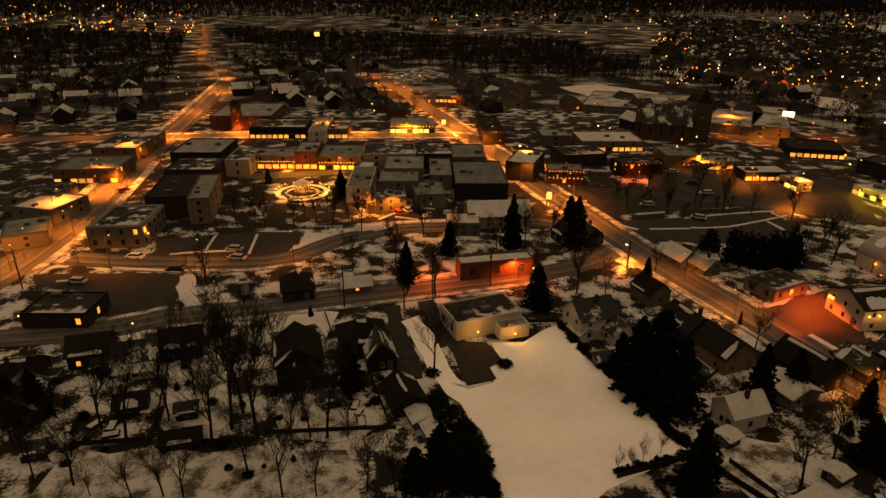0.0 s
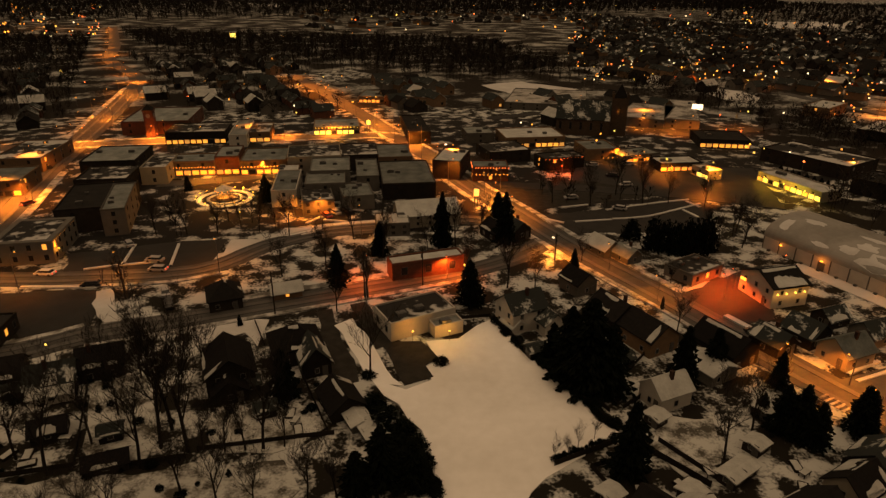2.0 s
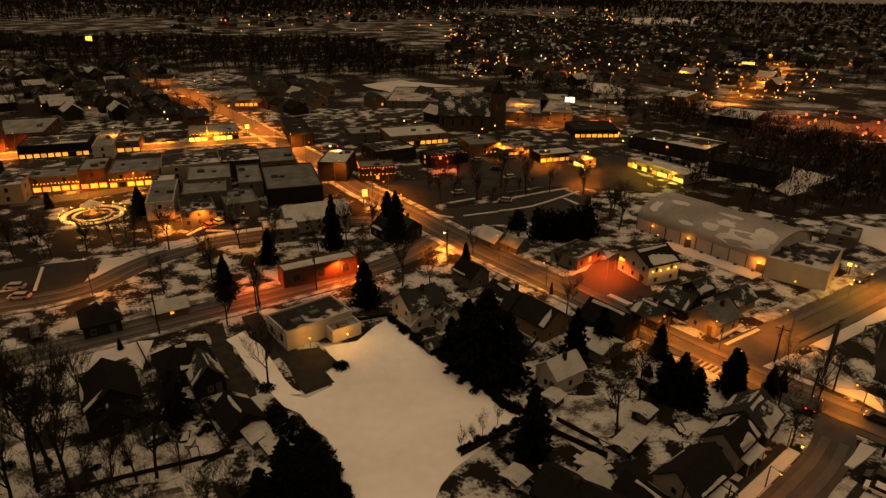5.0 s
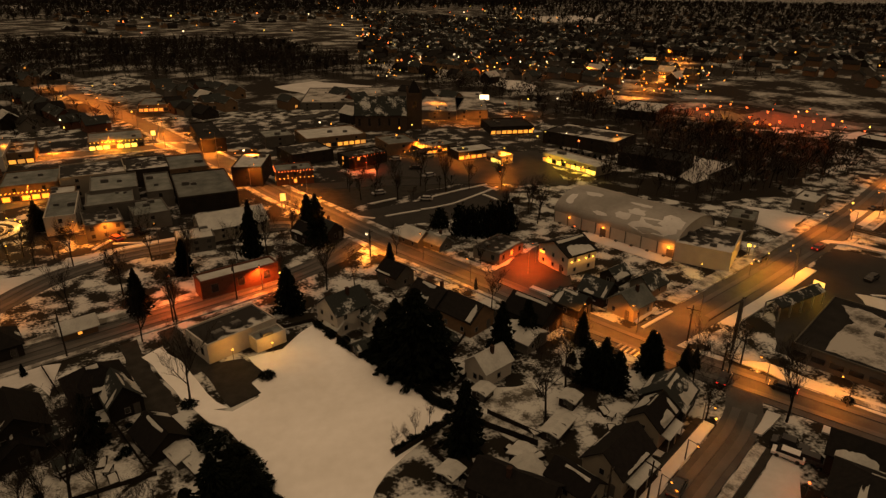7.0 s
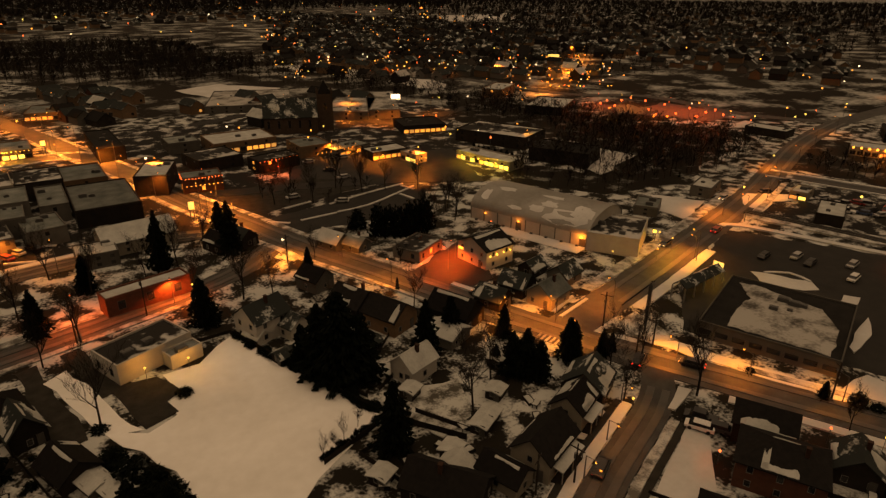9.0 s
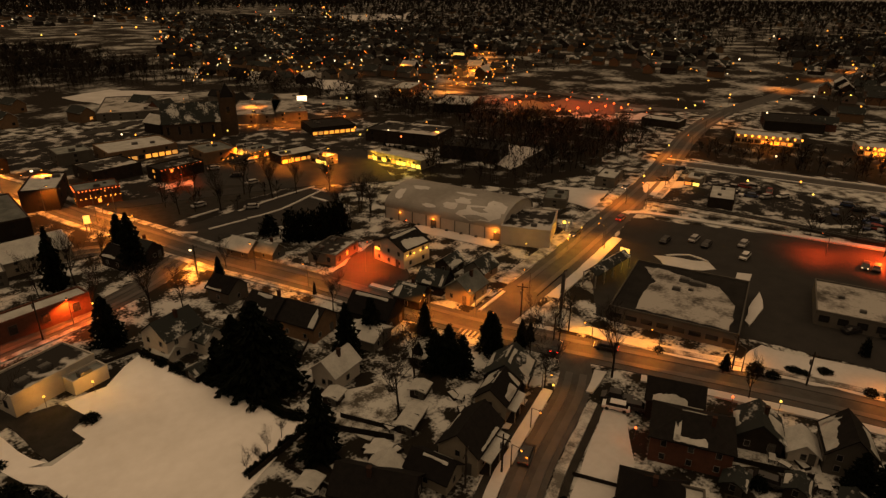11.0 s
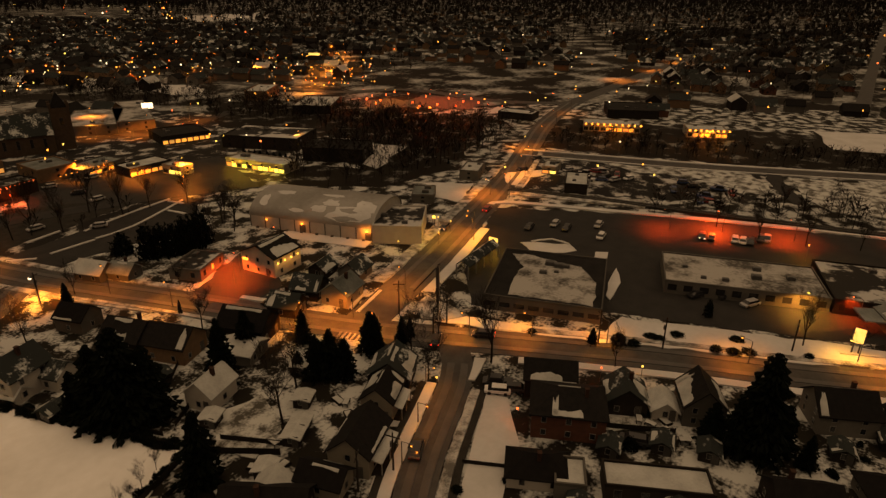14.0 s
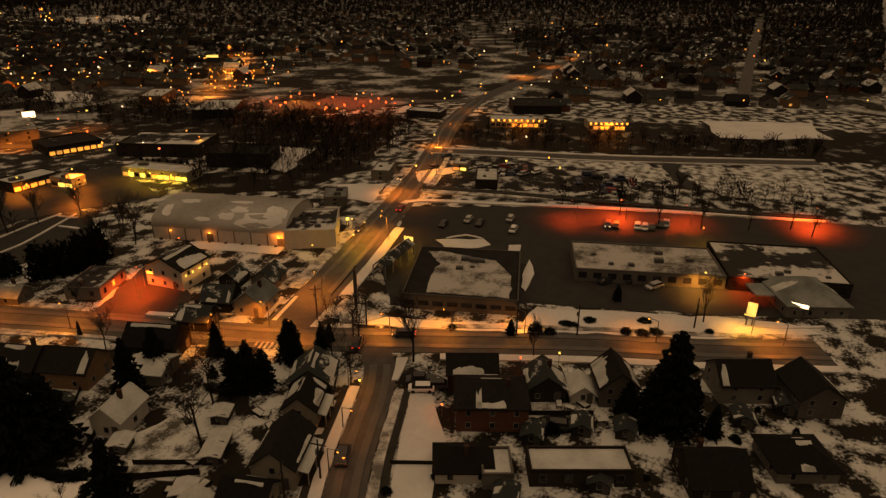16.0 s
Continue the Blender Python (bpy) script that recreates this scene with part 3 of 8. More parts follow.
def fence(ax, ay, bx, by, h=1.6, label="weathered board fence between snowy yards"):
    """Posts every 2.4 m with boarded bays between."""
    d = math.dist((ax, ay), (bx, by))
    e = thing("fence", ax, ay, math.degrees(math.atan2(by - ay, bx - ax)), label, "fence", "yard fences")
    n = max(1, round(d / 2.4))
    post, bay = Shape(), Shape()
    post.box(-0.06, -0.06, -0.2, 0.06, 0.06, h + 0.1)
    pm = post.mesh("post", FENCE)
    st = d / n
    k = max(4, int(st / 0.25))
    front, back = [], []
    for i in range(k):
        x0, x1 = 0.06 + (st - 0.12) * i / k, 0.06 + (st - 0.12) * (i + 1) / k
        dd = 0.03 if i % 2 else 0.012
        front += [(x0, -dd), (x1, -dd)]
    bay.slab(front + [(st - 0.06, 0.03), (0.06, 0.03)], 0.05, h)
    bm_ = bay.mesh("boarding", FENCE)
    for k in range(n + 1):
        part("post", pm, None, e, at=pose(k * st, 0, 0))
        if k < n:
            part("boarding", bm_, None, e, at=pose(k * st, 0, 0))
    return e

# ---- ground and roads ----
s = Shape()
s.slab([(-4500, -600), (4500, -600), (4500, 4900), (-4500, 4900)], -0.5, 0.0)
piece("ground", s, YARD, "winter ground with patchy snow over dark grass", "ground")
patch("wooded_ground", [(-438.4, 288.5), (-287.3, 293.9), (-144.6, 334.1), (-69.3, 345.1), (-8.2, 356.0), (36.2, 357.8), (66.7, 350.7), (155.1, 372.7), (199.9, 294.6), (232.1, 222.7), (310.9, 191.9), (356.9, 142.0), (422.8, 0.4), (412.1, -45.4), (4693.6, -358.3), (1205.8, 2618.3), (-1879.7, 2072.9)], 0.012, WOODFLOOR, "wooded valley floor with thin snow", "ground", 8.0, 1)
patch("river_bank", [(295.1, 154.2), (326.0, 69.5), (351.4, -15.6), (361.2, -45.5), (294.9, -40.3), (287.4, -15.5), (243.6, 95.1), (236.5, 126.3)], 0.014, BANKFLOOR, "dark river bank under bare trees", "ground", 1.5, 2)
patch("river_bank", [(218.3, 340.7), (242.7, 232.6), (281.2, 176.9), (229.4, 151.6), (186.3, 134.5), (153.7, 139.3), (134.7, 167.6), (151.1, 186.6), (167.4, 162.4), (200.8, 193.5), (177.6, 267.7)], 0.014, BANKFLOOR, "dark wooded river bank", "ground", 1.5, 3)
patch("town_ground", [(216.0, 119.7), (242.8, 71.0), (250.8, 38.7), (218.0, 32.2), (195.8, 65.3), (180.0, 105.7)], 0.020, TOWN, "dark trodden works yard", "ground", 1.0, 4)
patch("town_ground", [(155.1, 372.7), (196.7, 299.3), (165.0, 246.0), (175.9, 211.9), (152.2, 184.9), (122.4, 175.0), (83.8, 217.3)], 0.020, TOWN, "dark lots between the shops", "ground", 1.0, 5)
patch("town_ground", [(-262.6, 266.4), (-138.7, 319.5), (4.2, 332.3), (61.3, 320.0), (167.7, 304.0), (167.1, 234.4), (120.9, 177.7), (60.7, 174.0), (35.7, 173.4), (2.6, 170.4), (-23.4, 169.8), (-53.9, 162.6), (-94.9, 141.1), (-136.1, 125.1)], 0.020, TOWN, "dark trodden ground between the downtown blocks", "ground", 1.5, 6)
patch("snow_field", [(-1.2, 95.8), (4.5, 91.2), (10.1, 93.3), (9.5, 97.7), (11.9, 99.8), (9.6, 105.9), (16.6, 107.2), (23.5, 113.8), (27.1, 105.7), (31.6, 93.1), (36.7, 76.4), (23.5, 67.6), (14.2, 58.9), (8.9, 58.9), (6.1, 79.9), (0.8, 89.4)], 0.100, FIELDMAT, "broad unbroken field of settled snow", "snow field", 0.9, 7)
patch("snow_field", [(-8.3, 114.0), (-4.5, 116.9), (1.8, 98.0), (4.2, 91.9), (-1.2, 94.7)], 0.090, FIELDMAT, "strip of snow beside the drive", "snow field", 0.5, 8)
patch("parking_lot", [(1.0, 106.6), (8.8, 106.5), (11.3, 100.0), (8.9, 98.1), (9.6, 94.2), (4.3, 92.4)], 0.130, GRAVEL, "small cleared tarmac yard behind the white building", "car park", 0.3, 9)
patch("drive", [(-5.6, 123.2), (-2.3, 124.6), (2.5, 105.8), (-0.3, 104.7)], 0.080, GRAVEL, "dark drive beside the white building", "drive", 0.4, 10)
patch("drive", [(-12.6, 120.5), (-9.6, 121.9), (-3.2, 94.7), (-8.2, 93.4)], 0.080, GRAVEL, "dark drive between two plots", "drive", 0.4, 11)
patch("parking_lot", [(-97.5, 136.1), (-62.0, 136.8), (-57.1, 119.8), (-69.4, 115.9), (-77.6, 126.1), (-93.9, 130.1)], 0.045, ASPHALT, "empty dark asphalt car park", "car park", 0.6, 12)
patch("parking_lot", [(-77.7, 158.0), (-54.2, 163.9), (-39.3, 164.2), (-40.1, 147.3), (-73.2, 145.6)], 0.045, ASPHALT, "riverside asphalt car park", "car park", 0.6, 13)
patch("snow_bank", [(-37.7, 163.8), (-28.9, 163.1), (-36.9, 149.2), (-39.1, 149.1)], 0.100, SNOW, "white snow bank by the car park", "ground", 0.6, 14)
patch("snow_bank", [(-25.4, 172.1), (-13.8, 171.0), (-16.6, 166.4), (-25.3, 165.3)], 0.120, SNOW, "white snow bank by the street", "ground", 0.6, 15)
patch("snow_bank", [(-62.1, 135.2), (-59.3, 136.8), (-52.4, 121.2), (-55.6, 119.8), (-59.7, 126.4)], 0.140, SNOW, "mound of ploughed snow at the car park", "ground", 0.6, 16)
patch("parking_lot", [(51.0, 175.2), (72.4, 179.0), (109.0, 187.6), (106.0, 175.0), (92.8, 155.4), (71.5, 159.0), (53.2, 159.4)], 0.045, ASPHALT, "dark car park beside the main street", "car park", 0.6, 17)
patch("parking_lot", [(33.7, 206.1), (77.4, 210.4), (111.8, 193.1), (68.9, 184.0), (45.0, 178.4)], 0.040, GRAVEL, "rough dark lot with snow ridges", "car park", 1.0, 18)
patch("parking_lot", [(77.9, 231.9), (145.1, 219.0), (129.6, 175.5), (98.9, 192.8), (71.5, 210.3)], 0.043, ASPHALT, "dim car park by the shops", "car park", 0.6, 19)
patch("forecourt", [(63.5, 117.6), (89.8, 131.7), (92.5, 123.8), (83.3, 107.2), (71.1, 107.3)], 0.047, ASPHALT, "forecourt lit red by its lamp", "car park", 0.6, 20)
patch("parking_lot", [(159.6, 98.0), (182.1, 58.5), (194.9, 21.3), (207.3, -15.4), (212.4, -33.8), (147.7, -28.7), (141.6, -15.4), (130.8, 7.3), (117.2, 41.5), (101.5, 67.8), (115.2, 78.6)], 0.046, ASPHALT, "wide dark plaza car park", "car park", 0.6, 21)
patch("snow_bank", [(116.2, 39.8), (119.6, 31.0), (128.2, 10.1), (135.0, -7.7), (134.0, -15.4), (120.9, 3.9), (110.1, 27.9), (100.2, 47.8), (94.6, 60.4), (91.4, 69.5), (90.8, 74.9), (97.7, 71.1), (97.3, 65.0), (103.2, 49.4), (108.5, 39.2)], 0.120, SNOW, "lamplit snow verge between plaza and street", "ground", 0.6, 22)
patch("snow_field", [(76.6, 47.6), (77.6, 44.2), (73.5, 40.4), (69.0, 36.6), (57.9, 32.7), (53.6, 36.6), (60.4, 40.3), (68.6, 43.8)], 0.090, SNOW, "white lawn of even snow by the side street", "snow field", 0.4, 23)
patch("snow_field", [(68.0, 59.3), (69.1, 56.3), (61.9, 52.6), (59.7, 55.9)], 0.090, SNOW, "snowy front garden by the side street", "snow field", 0.4, 24)
patch("snow_field", [(56.2, 51.8), (57.8, 49.3), (49.7, 45.3), (48.0, 47.9)], 0.090, SNOW, "snowy strip beside the cream house", "snow field", 0.4, 25)
patch("snow_field", [(81.0, 33.8), (88.0, 20.8), (85.6, 20.0), (75.2, 32.1)], 0.090, LAWN, "snowy back yard of the brick house", "snow field", 0.5, 26)
patch("snow_field", [(45.2, 79.4), (54.2, 77.3), (48.8, 67.9), (43.4, 65.1), (40.1, 71.8)], 0.090, LAWN, "snowy garden under a bare tree", "snow field", 0.8, 27)
patch("snow_field", [(-37.1, 116.4), (-27.0, 119.5), (-21.9, 117.9), (-22.5, 107.5), (-25.8, 113.0), (-34.7, 109.5)], 0.090, SNOW, "snowy front garden along the street", "snow field", 0.5, 28)
patch("snow_field", [(-50.3, 99.1), (-41.1, 103.1), (-34.7, 88.9), (-34.7, 77.5), (-42.4, 77.4)], 0.090, LAWN, "snowy orchard ground under bare trees", "snow field", 1.0, 29)
patch("snow_field", [(-27.8, 88.2), (-13.6, 89.2), (-9.1, 81.8), (-15.5, 76.4), (-25.2, 77.6)], 0.090, LAWN, "snowy garden under tall bare trees", "snow field", 1.0, 30)
patch("snow_field", [(-57.3, 74.7), (-13.7, 75.8), (-11.1, 68.3), (-19.9, 58.6), (-55.1, 58.3)], 0.090, LAWN, "patchy snow lawn below the trees", "snow field", 1.0, 31)
patch("snow_bank", [(139.9, 77.6), (146.1, 66.2), (143.0, 62.2), (135.1, 70.7)], 0.120, SNOW, "snow island in the car park", "ground", 0.6, 32)
patch("snow_field", [(346.9, 36.2), (367.9, -13.3), (332.8, -21.2), (311.0, 22.9)], 0.080, SNOW, "far field of open snow", "snow field", 3.0, 33)
patch("snow_field", [(226.1, 59.3), (255.1, 12.3), (249.9, -15.5), (225.5, -6.5), (217.9, 26.9)], 0.080, YARD, "snowy waste ground by the rails", "snow field", 2.0, 34)
patch("snow_field", [(77.0, 431.5), (106.6, 445.5), (136.8, 411.2), (126.6, 383.7), (88.1, 394.0)], 0.080, SNOW, "far flat snowy roof-high embankment", "snow field", 2.0, 35)
patch("snow_field", [(187.4, 203.9), (199.2, 192.0), (202.4, 169.4), (170.9, 157.1), (170.3, 165.1)], 0.080, SNOW, "snowy clearing by the wood", "snow field", 1.5, 36)
patch("snow_field", [(166.2, 132.2), (176.1, 117.5), (156.8, 110.1), (155.9, 119.5)], 0.080, SNOW, "snow-covered lot by the crossing", "snow field", 0.8, 37)
patch("snow_field", [(193.7, 116.7), (211.7, 103.7), (209.4, 100.2), (195.0, 105.5), (183.1, 101.1), (182.7, 107.7)], 0.080, SNOW, "lamplit snow on the yard corner", "snow field", 0.8, 38)
patch("snow_field", [(-33.1, 438.4), (5.7, 482.0), (-12.1, 530.7), (-41.4, 494.9)], 0.050, YARD, "far snowy plots", "snow field", 3.0, 39)
patch("snow_field", [(727.6, 1140.4), (945.2, 1178.3), (803.4, 993.1), (651.7, 1003.8)], 0.060, SNOW, "distant open snowfield", "snow field", 4.0, 40)
patch("snow_field", [(702.9, 564.1), (955.0, 580.6), (739.2, 451.0), (603.2, 475.0)], 0.060, SNOW, "distant open snowfield", "snow field", 4.0, 41)
patch("snow_field", [(-578.1, 2374.9), (-244.2, 1986.7), (-202.6, 1740.2), (-409.4, 2160.5)], 0.060, SNOW, "distant open snowfield", "snow field", 4.0, 42)
patch("snow_field", [(725.4, 1151.7), (915.2, 1142.6), (781.3, 973.9), (633.0, 985.8)], 0.060, SNOW, "distant open snowfield", "snow field", 4.0, 43)
patch("snow_field", [(675.2, 540.5), (914.1, 568.0), (717.3, 441.8), (574.1, 437.9)], 0.060, SNOW, "distant open snowfield", "snow field", 4.0, 44)
patch("snow_field", [(172.0, 526.0), (196.0, 450.2), (213.0, 383.8), (223.5, 347.0), (243.0, 372.0), (222.0, 494.0)], 0.060, SNOW, "distant open snowfield", "snow field", 4.0, 45)
patch("snow_field", [(2561.8, 89.1), (3254.5, -94.3), (2437.1, -74.2)], 0.060, SNOW, "distant open snowfield", "snow field", 4.0, 46)
patch("snow_field", [(286.0, 183.5), (308.7, 164.9), (306.4, 189.1)], 0.060, SNOW, "far snowy plot by the bridge", "snow field", 2.0, 47)
patch("embankment", [(178.2, 105.0), (194.0, 62.7), (187.4, 60.3), (172.8, 101.8)], 0.500, WALKWAY, "low rail embankment dusted with snow", "embankment", 0.8, 48)
MAIN = [(126.0, -15.4), (115.9, 5.1), (106.4, 26.8), (94.1, 50.9), (86.4, 65.7), (79.4, 80.3), (73.1, 96.2), (63.5, 121.8), (56.8, 138.3), (49.7, 157.7), (43.3, 178.4), (33.7, 206.1), (25.4, 240.9), (13.7, 277.7), (-1.7, 330.6), (-23.1, 397.2), (-53.6, 487.9)]
ribbon("road_main", MAIN, 8.8, 0.06, SALTED, "wide salted asphalt main street, wet and lamplit")
DOWNTOWN = [(-106.3, 125.6), (-104.9, 135.1), (-105.8, 160.3), (-110.0, 193.5), (-117.5, 234.2), (-123.7, 281.9), (-130.1, 327.1), (-144.1, 408.9), (-163.9, 487.9), (-222.0, 600.0), (-262.0, 730.0), (-364.8, 1022.7)]
ribbon("road_downtown", DOWNTOWN, 11.5, 0.06, SALTED, "wide salted downtown street lined with shops")
ARENA_ROAD = [(79.4, 80.3), (99.3, 85.0), (119.8, 90.5), (140.3, 96.6), (166.2, 104.3), (199.3, 115.1), (233.0, 128.0), (284.3, 146.9), (343.5, 161.2), (419.6, 167.9), (506.2, 174.9), (629.8, 180.1), (786.1, 187.5)]
ribbon("road_arena", ARENA_ROAD, 9.5, 0.06, SALTED, "salted asphalt cross street past the arena")
SIDE = [(86.8, 62.0), (81.2, 56.6), (75.0, 53.0), (67.3, 49.8), (58.9, 46.4), (51.4, 42.7), (44.8, 38.9)]
ribbon("road_side", SIDE, 5.8, 0.07, SALTED, "narrow side street with brown slush")
MILL = [(-97.7, 103.9), (-86.4, 106.6), (-68.2, 109.9), (-56.9, 115.6), (-34.7, 121.5), (-5.6, 129.6), (21.3, 137.6), (34.8, 144.1), (46.6, 154.5)]
ribbon("road_mill", MILL, 7.2, 0.06, SALTED, "two-lane street in front of the low brick building")
RIVER = [(-93.7, 145.2), (-77.9, 143.4), (-49.7, 143.3), (-38.0, 147.3), (-28.2, 158.6), (-13.5, 166.9), (2.6, 169.5), (20.1, 174.5), (36.7, 170.2)]
ribbon("road_river", RIVER, 7.5, 0.06, SALTED, "curving riverside street")
SQUARE = [(-205.8, 268.3), (-170.0, 273.7), (-124.8, 278.5), (-93.4, 282.9), (-47.6, 284.5), (3.7, 286.3), (13.3, 279.8)]
ribbon("road_square", SQUARE, 9.0, 0.05, SALTED, "brightly lit downtown cross street")
PLAZA = [(-72.8, 218.1), (-54.1, 220.7), (-34.6, 227.2), (-18.7, 238.7)]
ribbon("road_plaza", PLAZA, 7.0, 0.05, SALTED, "lit street in front of the shops")
CANAL = [(224.9, 126.1), (236.8, 92.2), (251.9, 51.5), (282.7, -15.5)]
ribbon("road_canal", CANAL, 7.0, 0.05, SALTED, "straight street along the dark river bank")
NORTH = [(343.5, 161.2), (322.0, 198.7), (320.6, 266.2), (283.8, 299.3), (265.4, 385.6)]
ribbon("road_north", NORTH, 8.0, 0.05, SALTED, "far street across the river")
HILL = [(438.7, 25.3), (700.8, 39.8), (1338.2, 72.7)]
ribbon("road_hill", HILL, 8.0, 0.05, SALTED, "far street climbing between houses")
LOTS = [(21.7, 236.6), (42.0, 209.5), (68.7, 200.8), (101.3, 190.1), (129.6, 175.5)]
ribbon("road_lots", LOTS, 7.0, 0.05, ASPHALT, "dark back street beside the car parks")
CHURCH = [(61.3, 320.0), (109.1, 336.5), (136.8, 322.9), (147.9, 274.6), (204.4, 293.1)]
ribbon("road_church", CHURCH, 7.0, 0.05, ASPHALT, "street beside the stone church")
ribbon("pavement", offset([(126.0, -15.4), (115.9, 5.1), (106.4, 26.8), (94.1, 50.9)], -5.6), 1.6, 0.18, WALKWAY, "raised pavement with trodden snow and a kerb step", "pavement")
ribbon("pavement", offset([(126.0, -15.4), (115.9, 5.1), (106.4, 26.8), (94.1, 50.9)], 5.8), 2.0, 0.18, SNOW, "snow bank along the kerb", "pavement")
ribbon("pavement", offset([(63.5, 121.8), (56.8, 138.3), (49.7, 157.7), (43.3, 178.4), (33.7, 206.1), (25.4, 240.9), (13.7, 277.7), (-1.7, 330.6)], -5.6), 1.8, 0.18, WALKWAY, "raised pavement with trodden snow and a kerb step", "pavement")
ribbon("pavement", offset([(63.5, 121.8), (56.8, 138.3), (49.7, 157.7)], 5.6), 1.8, 0.18, WALKWAY, "raised pavement with trodden snow and a kerb step", "pavement")
ribbon("pavement", offset([(43.3, 178.4), (33.7, 206.1), (25.4, 240.9), (13.7, 277.7), (-1.7, 330.6)], 5.6), 2.0, 0.18, WALKWAY, "raised pavement with trodden snow and a kerb step", "pavement")
ribbon("pavement", offset([(99.3, 85.0), (119.8, 90.5), (140.3, 96.6), (166.2, 104.3), (199.3, 115.1)], 6.6), 3.2, 0.18, WALKWAY, "raised pavement with trodden snow and a kerb step", "pavement")
ribbon("pavement", offset([(99.3, 85.0), (119.8, 90.5), (140.3, 96.6)], -6.4), 2.6, 0.18, SNOW, "broad bank of ploughed snow along the kerb", "pavement")
ribbon("pavement", offset([(166.2, 104.3), (199.3, 115.1), (233.0, 128.0)], -6.2), 2.0, 0.18, WALKWAY, "raised pavement with trodden snow and a kerb step", "pavement")
ribbon("pavement", offset(SIDE[2:], -4.0), 1.8, 0.18, SNOW, "snowy verge along the side street", "pavement")
ribbon("pavement", offset(SIDE[2:], -5.5), 1.1, 0.18, GRAVEL, "cleared dark footpath beside the snow", "pavement")
ribbon("pavement", offset(SIDE[2:], 3.9), 1.5, 0.18, WALKWAY, "snowy verge along the side street", "pavement")
ribbon("pavement", offset(SIDE[2:], 5.3), 1.1, 0.18, GRAVEL, "cleared dark footpath beside the snow", "pavement")
ribbon("pavement", offset([(-104.9, 135.1), (-105.8, 160.3), (-110.0, 193.5), (-117.5, 234.2)], -7.2), 2.6, 0.18, WALKWAY, "raised pavement with trodden snow and a kerb step", "pavement")
ribbon("pavement", offset([(-105.8, 160.3), (-110.0, 193.5), (-117.5, 234.2), (-123.7, 281.9), (-130.1, 327.1), (-147.8, 437.6)], 7.2), 2.6, 0.18, WALKWAY, "raised pavement with trodden snow and a kerb step", "pavement")
ribbon("pavement", offset([(-86.4, 106.6), (-68.2, 109.9), (-56.9, 115.6)], 4.6), 1.4, 0.18, WALKWAY, "raised pavement with trodden snow and a kerb step", "pavement")
ribbon("pavement", offset([(-56.9, 115.6), (-34.7, 121.5), (-5.6, 129.6), (21.3, 137.6)], -4.6), 1.4, 0.18, WALKWAY, "raised pavement with trodden snow and a kerb step", "pavement")
ribbon("pavement", offset([(-34.7, 121.5), (-5.6, 129.6), (21.3, 137.6)], 5.2), 2.2, 0.18, WALKWAY, "raised pavement with trodden snow and a kerb step", "pavement")
ribbon("pavement", offset([(-28.2, 158.6), (-13.5, 166.9), (2.6, 169.5)], 5.0), 2.0, 0.18, SNOW, "snow bank along the curving street", "pavement")
ribbon("pavement", offset([(-77.9, 143.4), (-49.7, 143.3), (-38.0, 147.3)], -4.8), 1.4, 0.18, WALKWAY, "raised pavement with trodden snow and a kerb step", "pavement")
ribbon("pavement", offset([(-124.8, 278.5), (-93.4, 282.9), (-47.6, 284.5), (3.7, 286.3), (13.3, 279.8)], 5.8), 2.4, 0.18, WALKWAY, "raised pavement with trodden snow and a kerb step", "pavement")
ribbon("pavement", offset([(-124.8, 278.5), (-93.4, 282.9), (-47.6, 284.5), (3.7, 286.3), (13.3, 279.8)], -5.8), 2.2, 0.18, WALKWAY, "raised pavement with trodden snow and a kerb step", "pavement")
ribbon("snow_ridge", [(-61.5, 149.4), (-62.6, 162.8)], 0.7, 0.20, SNOW, "thin ridge of ploughed snow on the asphalt", "snow")
ribbon("snow_ridge", [(-49.7, 148.2), (-51.3, 162.2)], 0.7, 0.20, SNOW, "thin ridge of ploughed snow on the asphalt", "snow")
ribbon("snow_ridge", [(-69.8, 147.8), (-63.9, 149.4), (-53.4, 150.7)], 0.7, 0.20, SNOW, "thin ridge of ploughed snow on the asphalt", "snow")
ribbon("snow_ridge", [(50.3, 172.3), (55.6, 167.9)], 0.7, 0.20, SNOW, "thin ridge of ploughed snow on the asphalt", "snow")
ribbon("snow_ridge", [(59.0, 168.4), (70.6, 169.1)], 0.7, 0.20, SNOW, "thin ridge of ploughed snow on the asphalt", "snow")
ribbon("snow_ridge", [(71.9, 177.6), (87.2, 181.9), (102.3, 184.8)], 0.7, 0.20, SNOW, "thin ridge of ploughed snow on the asphalt", "snow")
ribbon("snow_ridge", [(100.7, 183.2), (102.4, 177.3)], 0.7, 0.20, SNOW, "thin ridge of ploughed snow on the asphalt", "snow")
ribbon("snow_ridge", [(95.9, 174.7), (97.3, 169.3)], 0.7, 0.20, SNOW, "thin ridge of ploughed snow on the asphalt", "snow")
ribbon("snow_ridge", [(71.1, 169.7), (82.2, 170.7), (104.1, 180.6)], 0.7, 0.20, SNOW, "thin ridge of ploughed snow on the asphalt", "snow")
ribbon("snow_ridge", [(58.5, 181.0), (67.9, 183.0)], 0.7, 0.20, SNOW, "thin ridge of ploughed snow on the asphalt", "snow")
ribbon("snow_ridge", [(95.8, 175.4), (97.3, 168.4)], 0.7, 0.20, SNOW, "thin ridge of ploughed snow on the asphalt", "snow")
ribbon("snow_ridge", [(141.6, 75.1), (146.5, 71.5), (146.1, 66.2)], 0.7, 0.20, SNOW, "thin ridge of ploughed snow on the asphalt", "snow")
ribbon("snow_ridge", [(-80.2, 139.3), (-74.4, 138.8), (-62.8, 137.1)], 0.7, 0.20, SNOW, "thin ridge of ploughed snow on the asphalt", "snow")
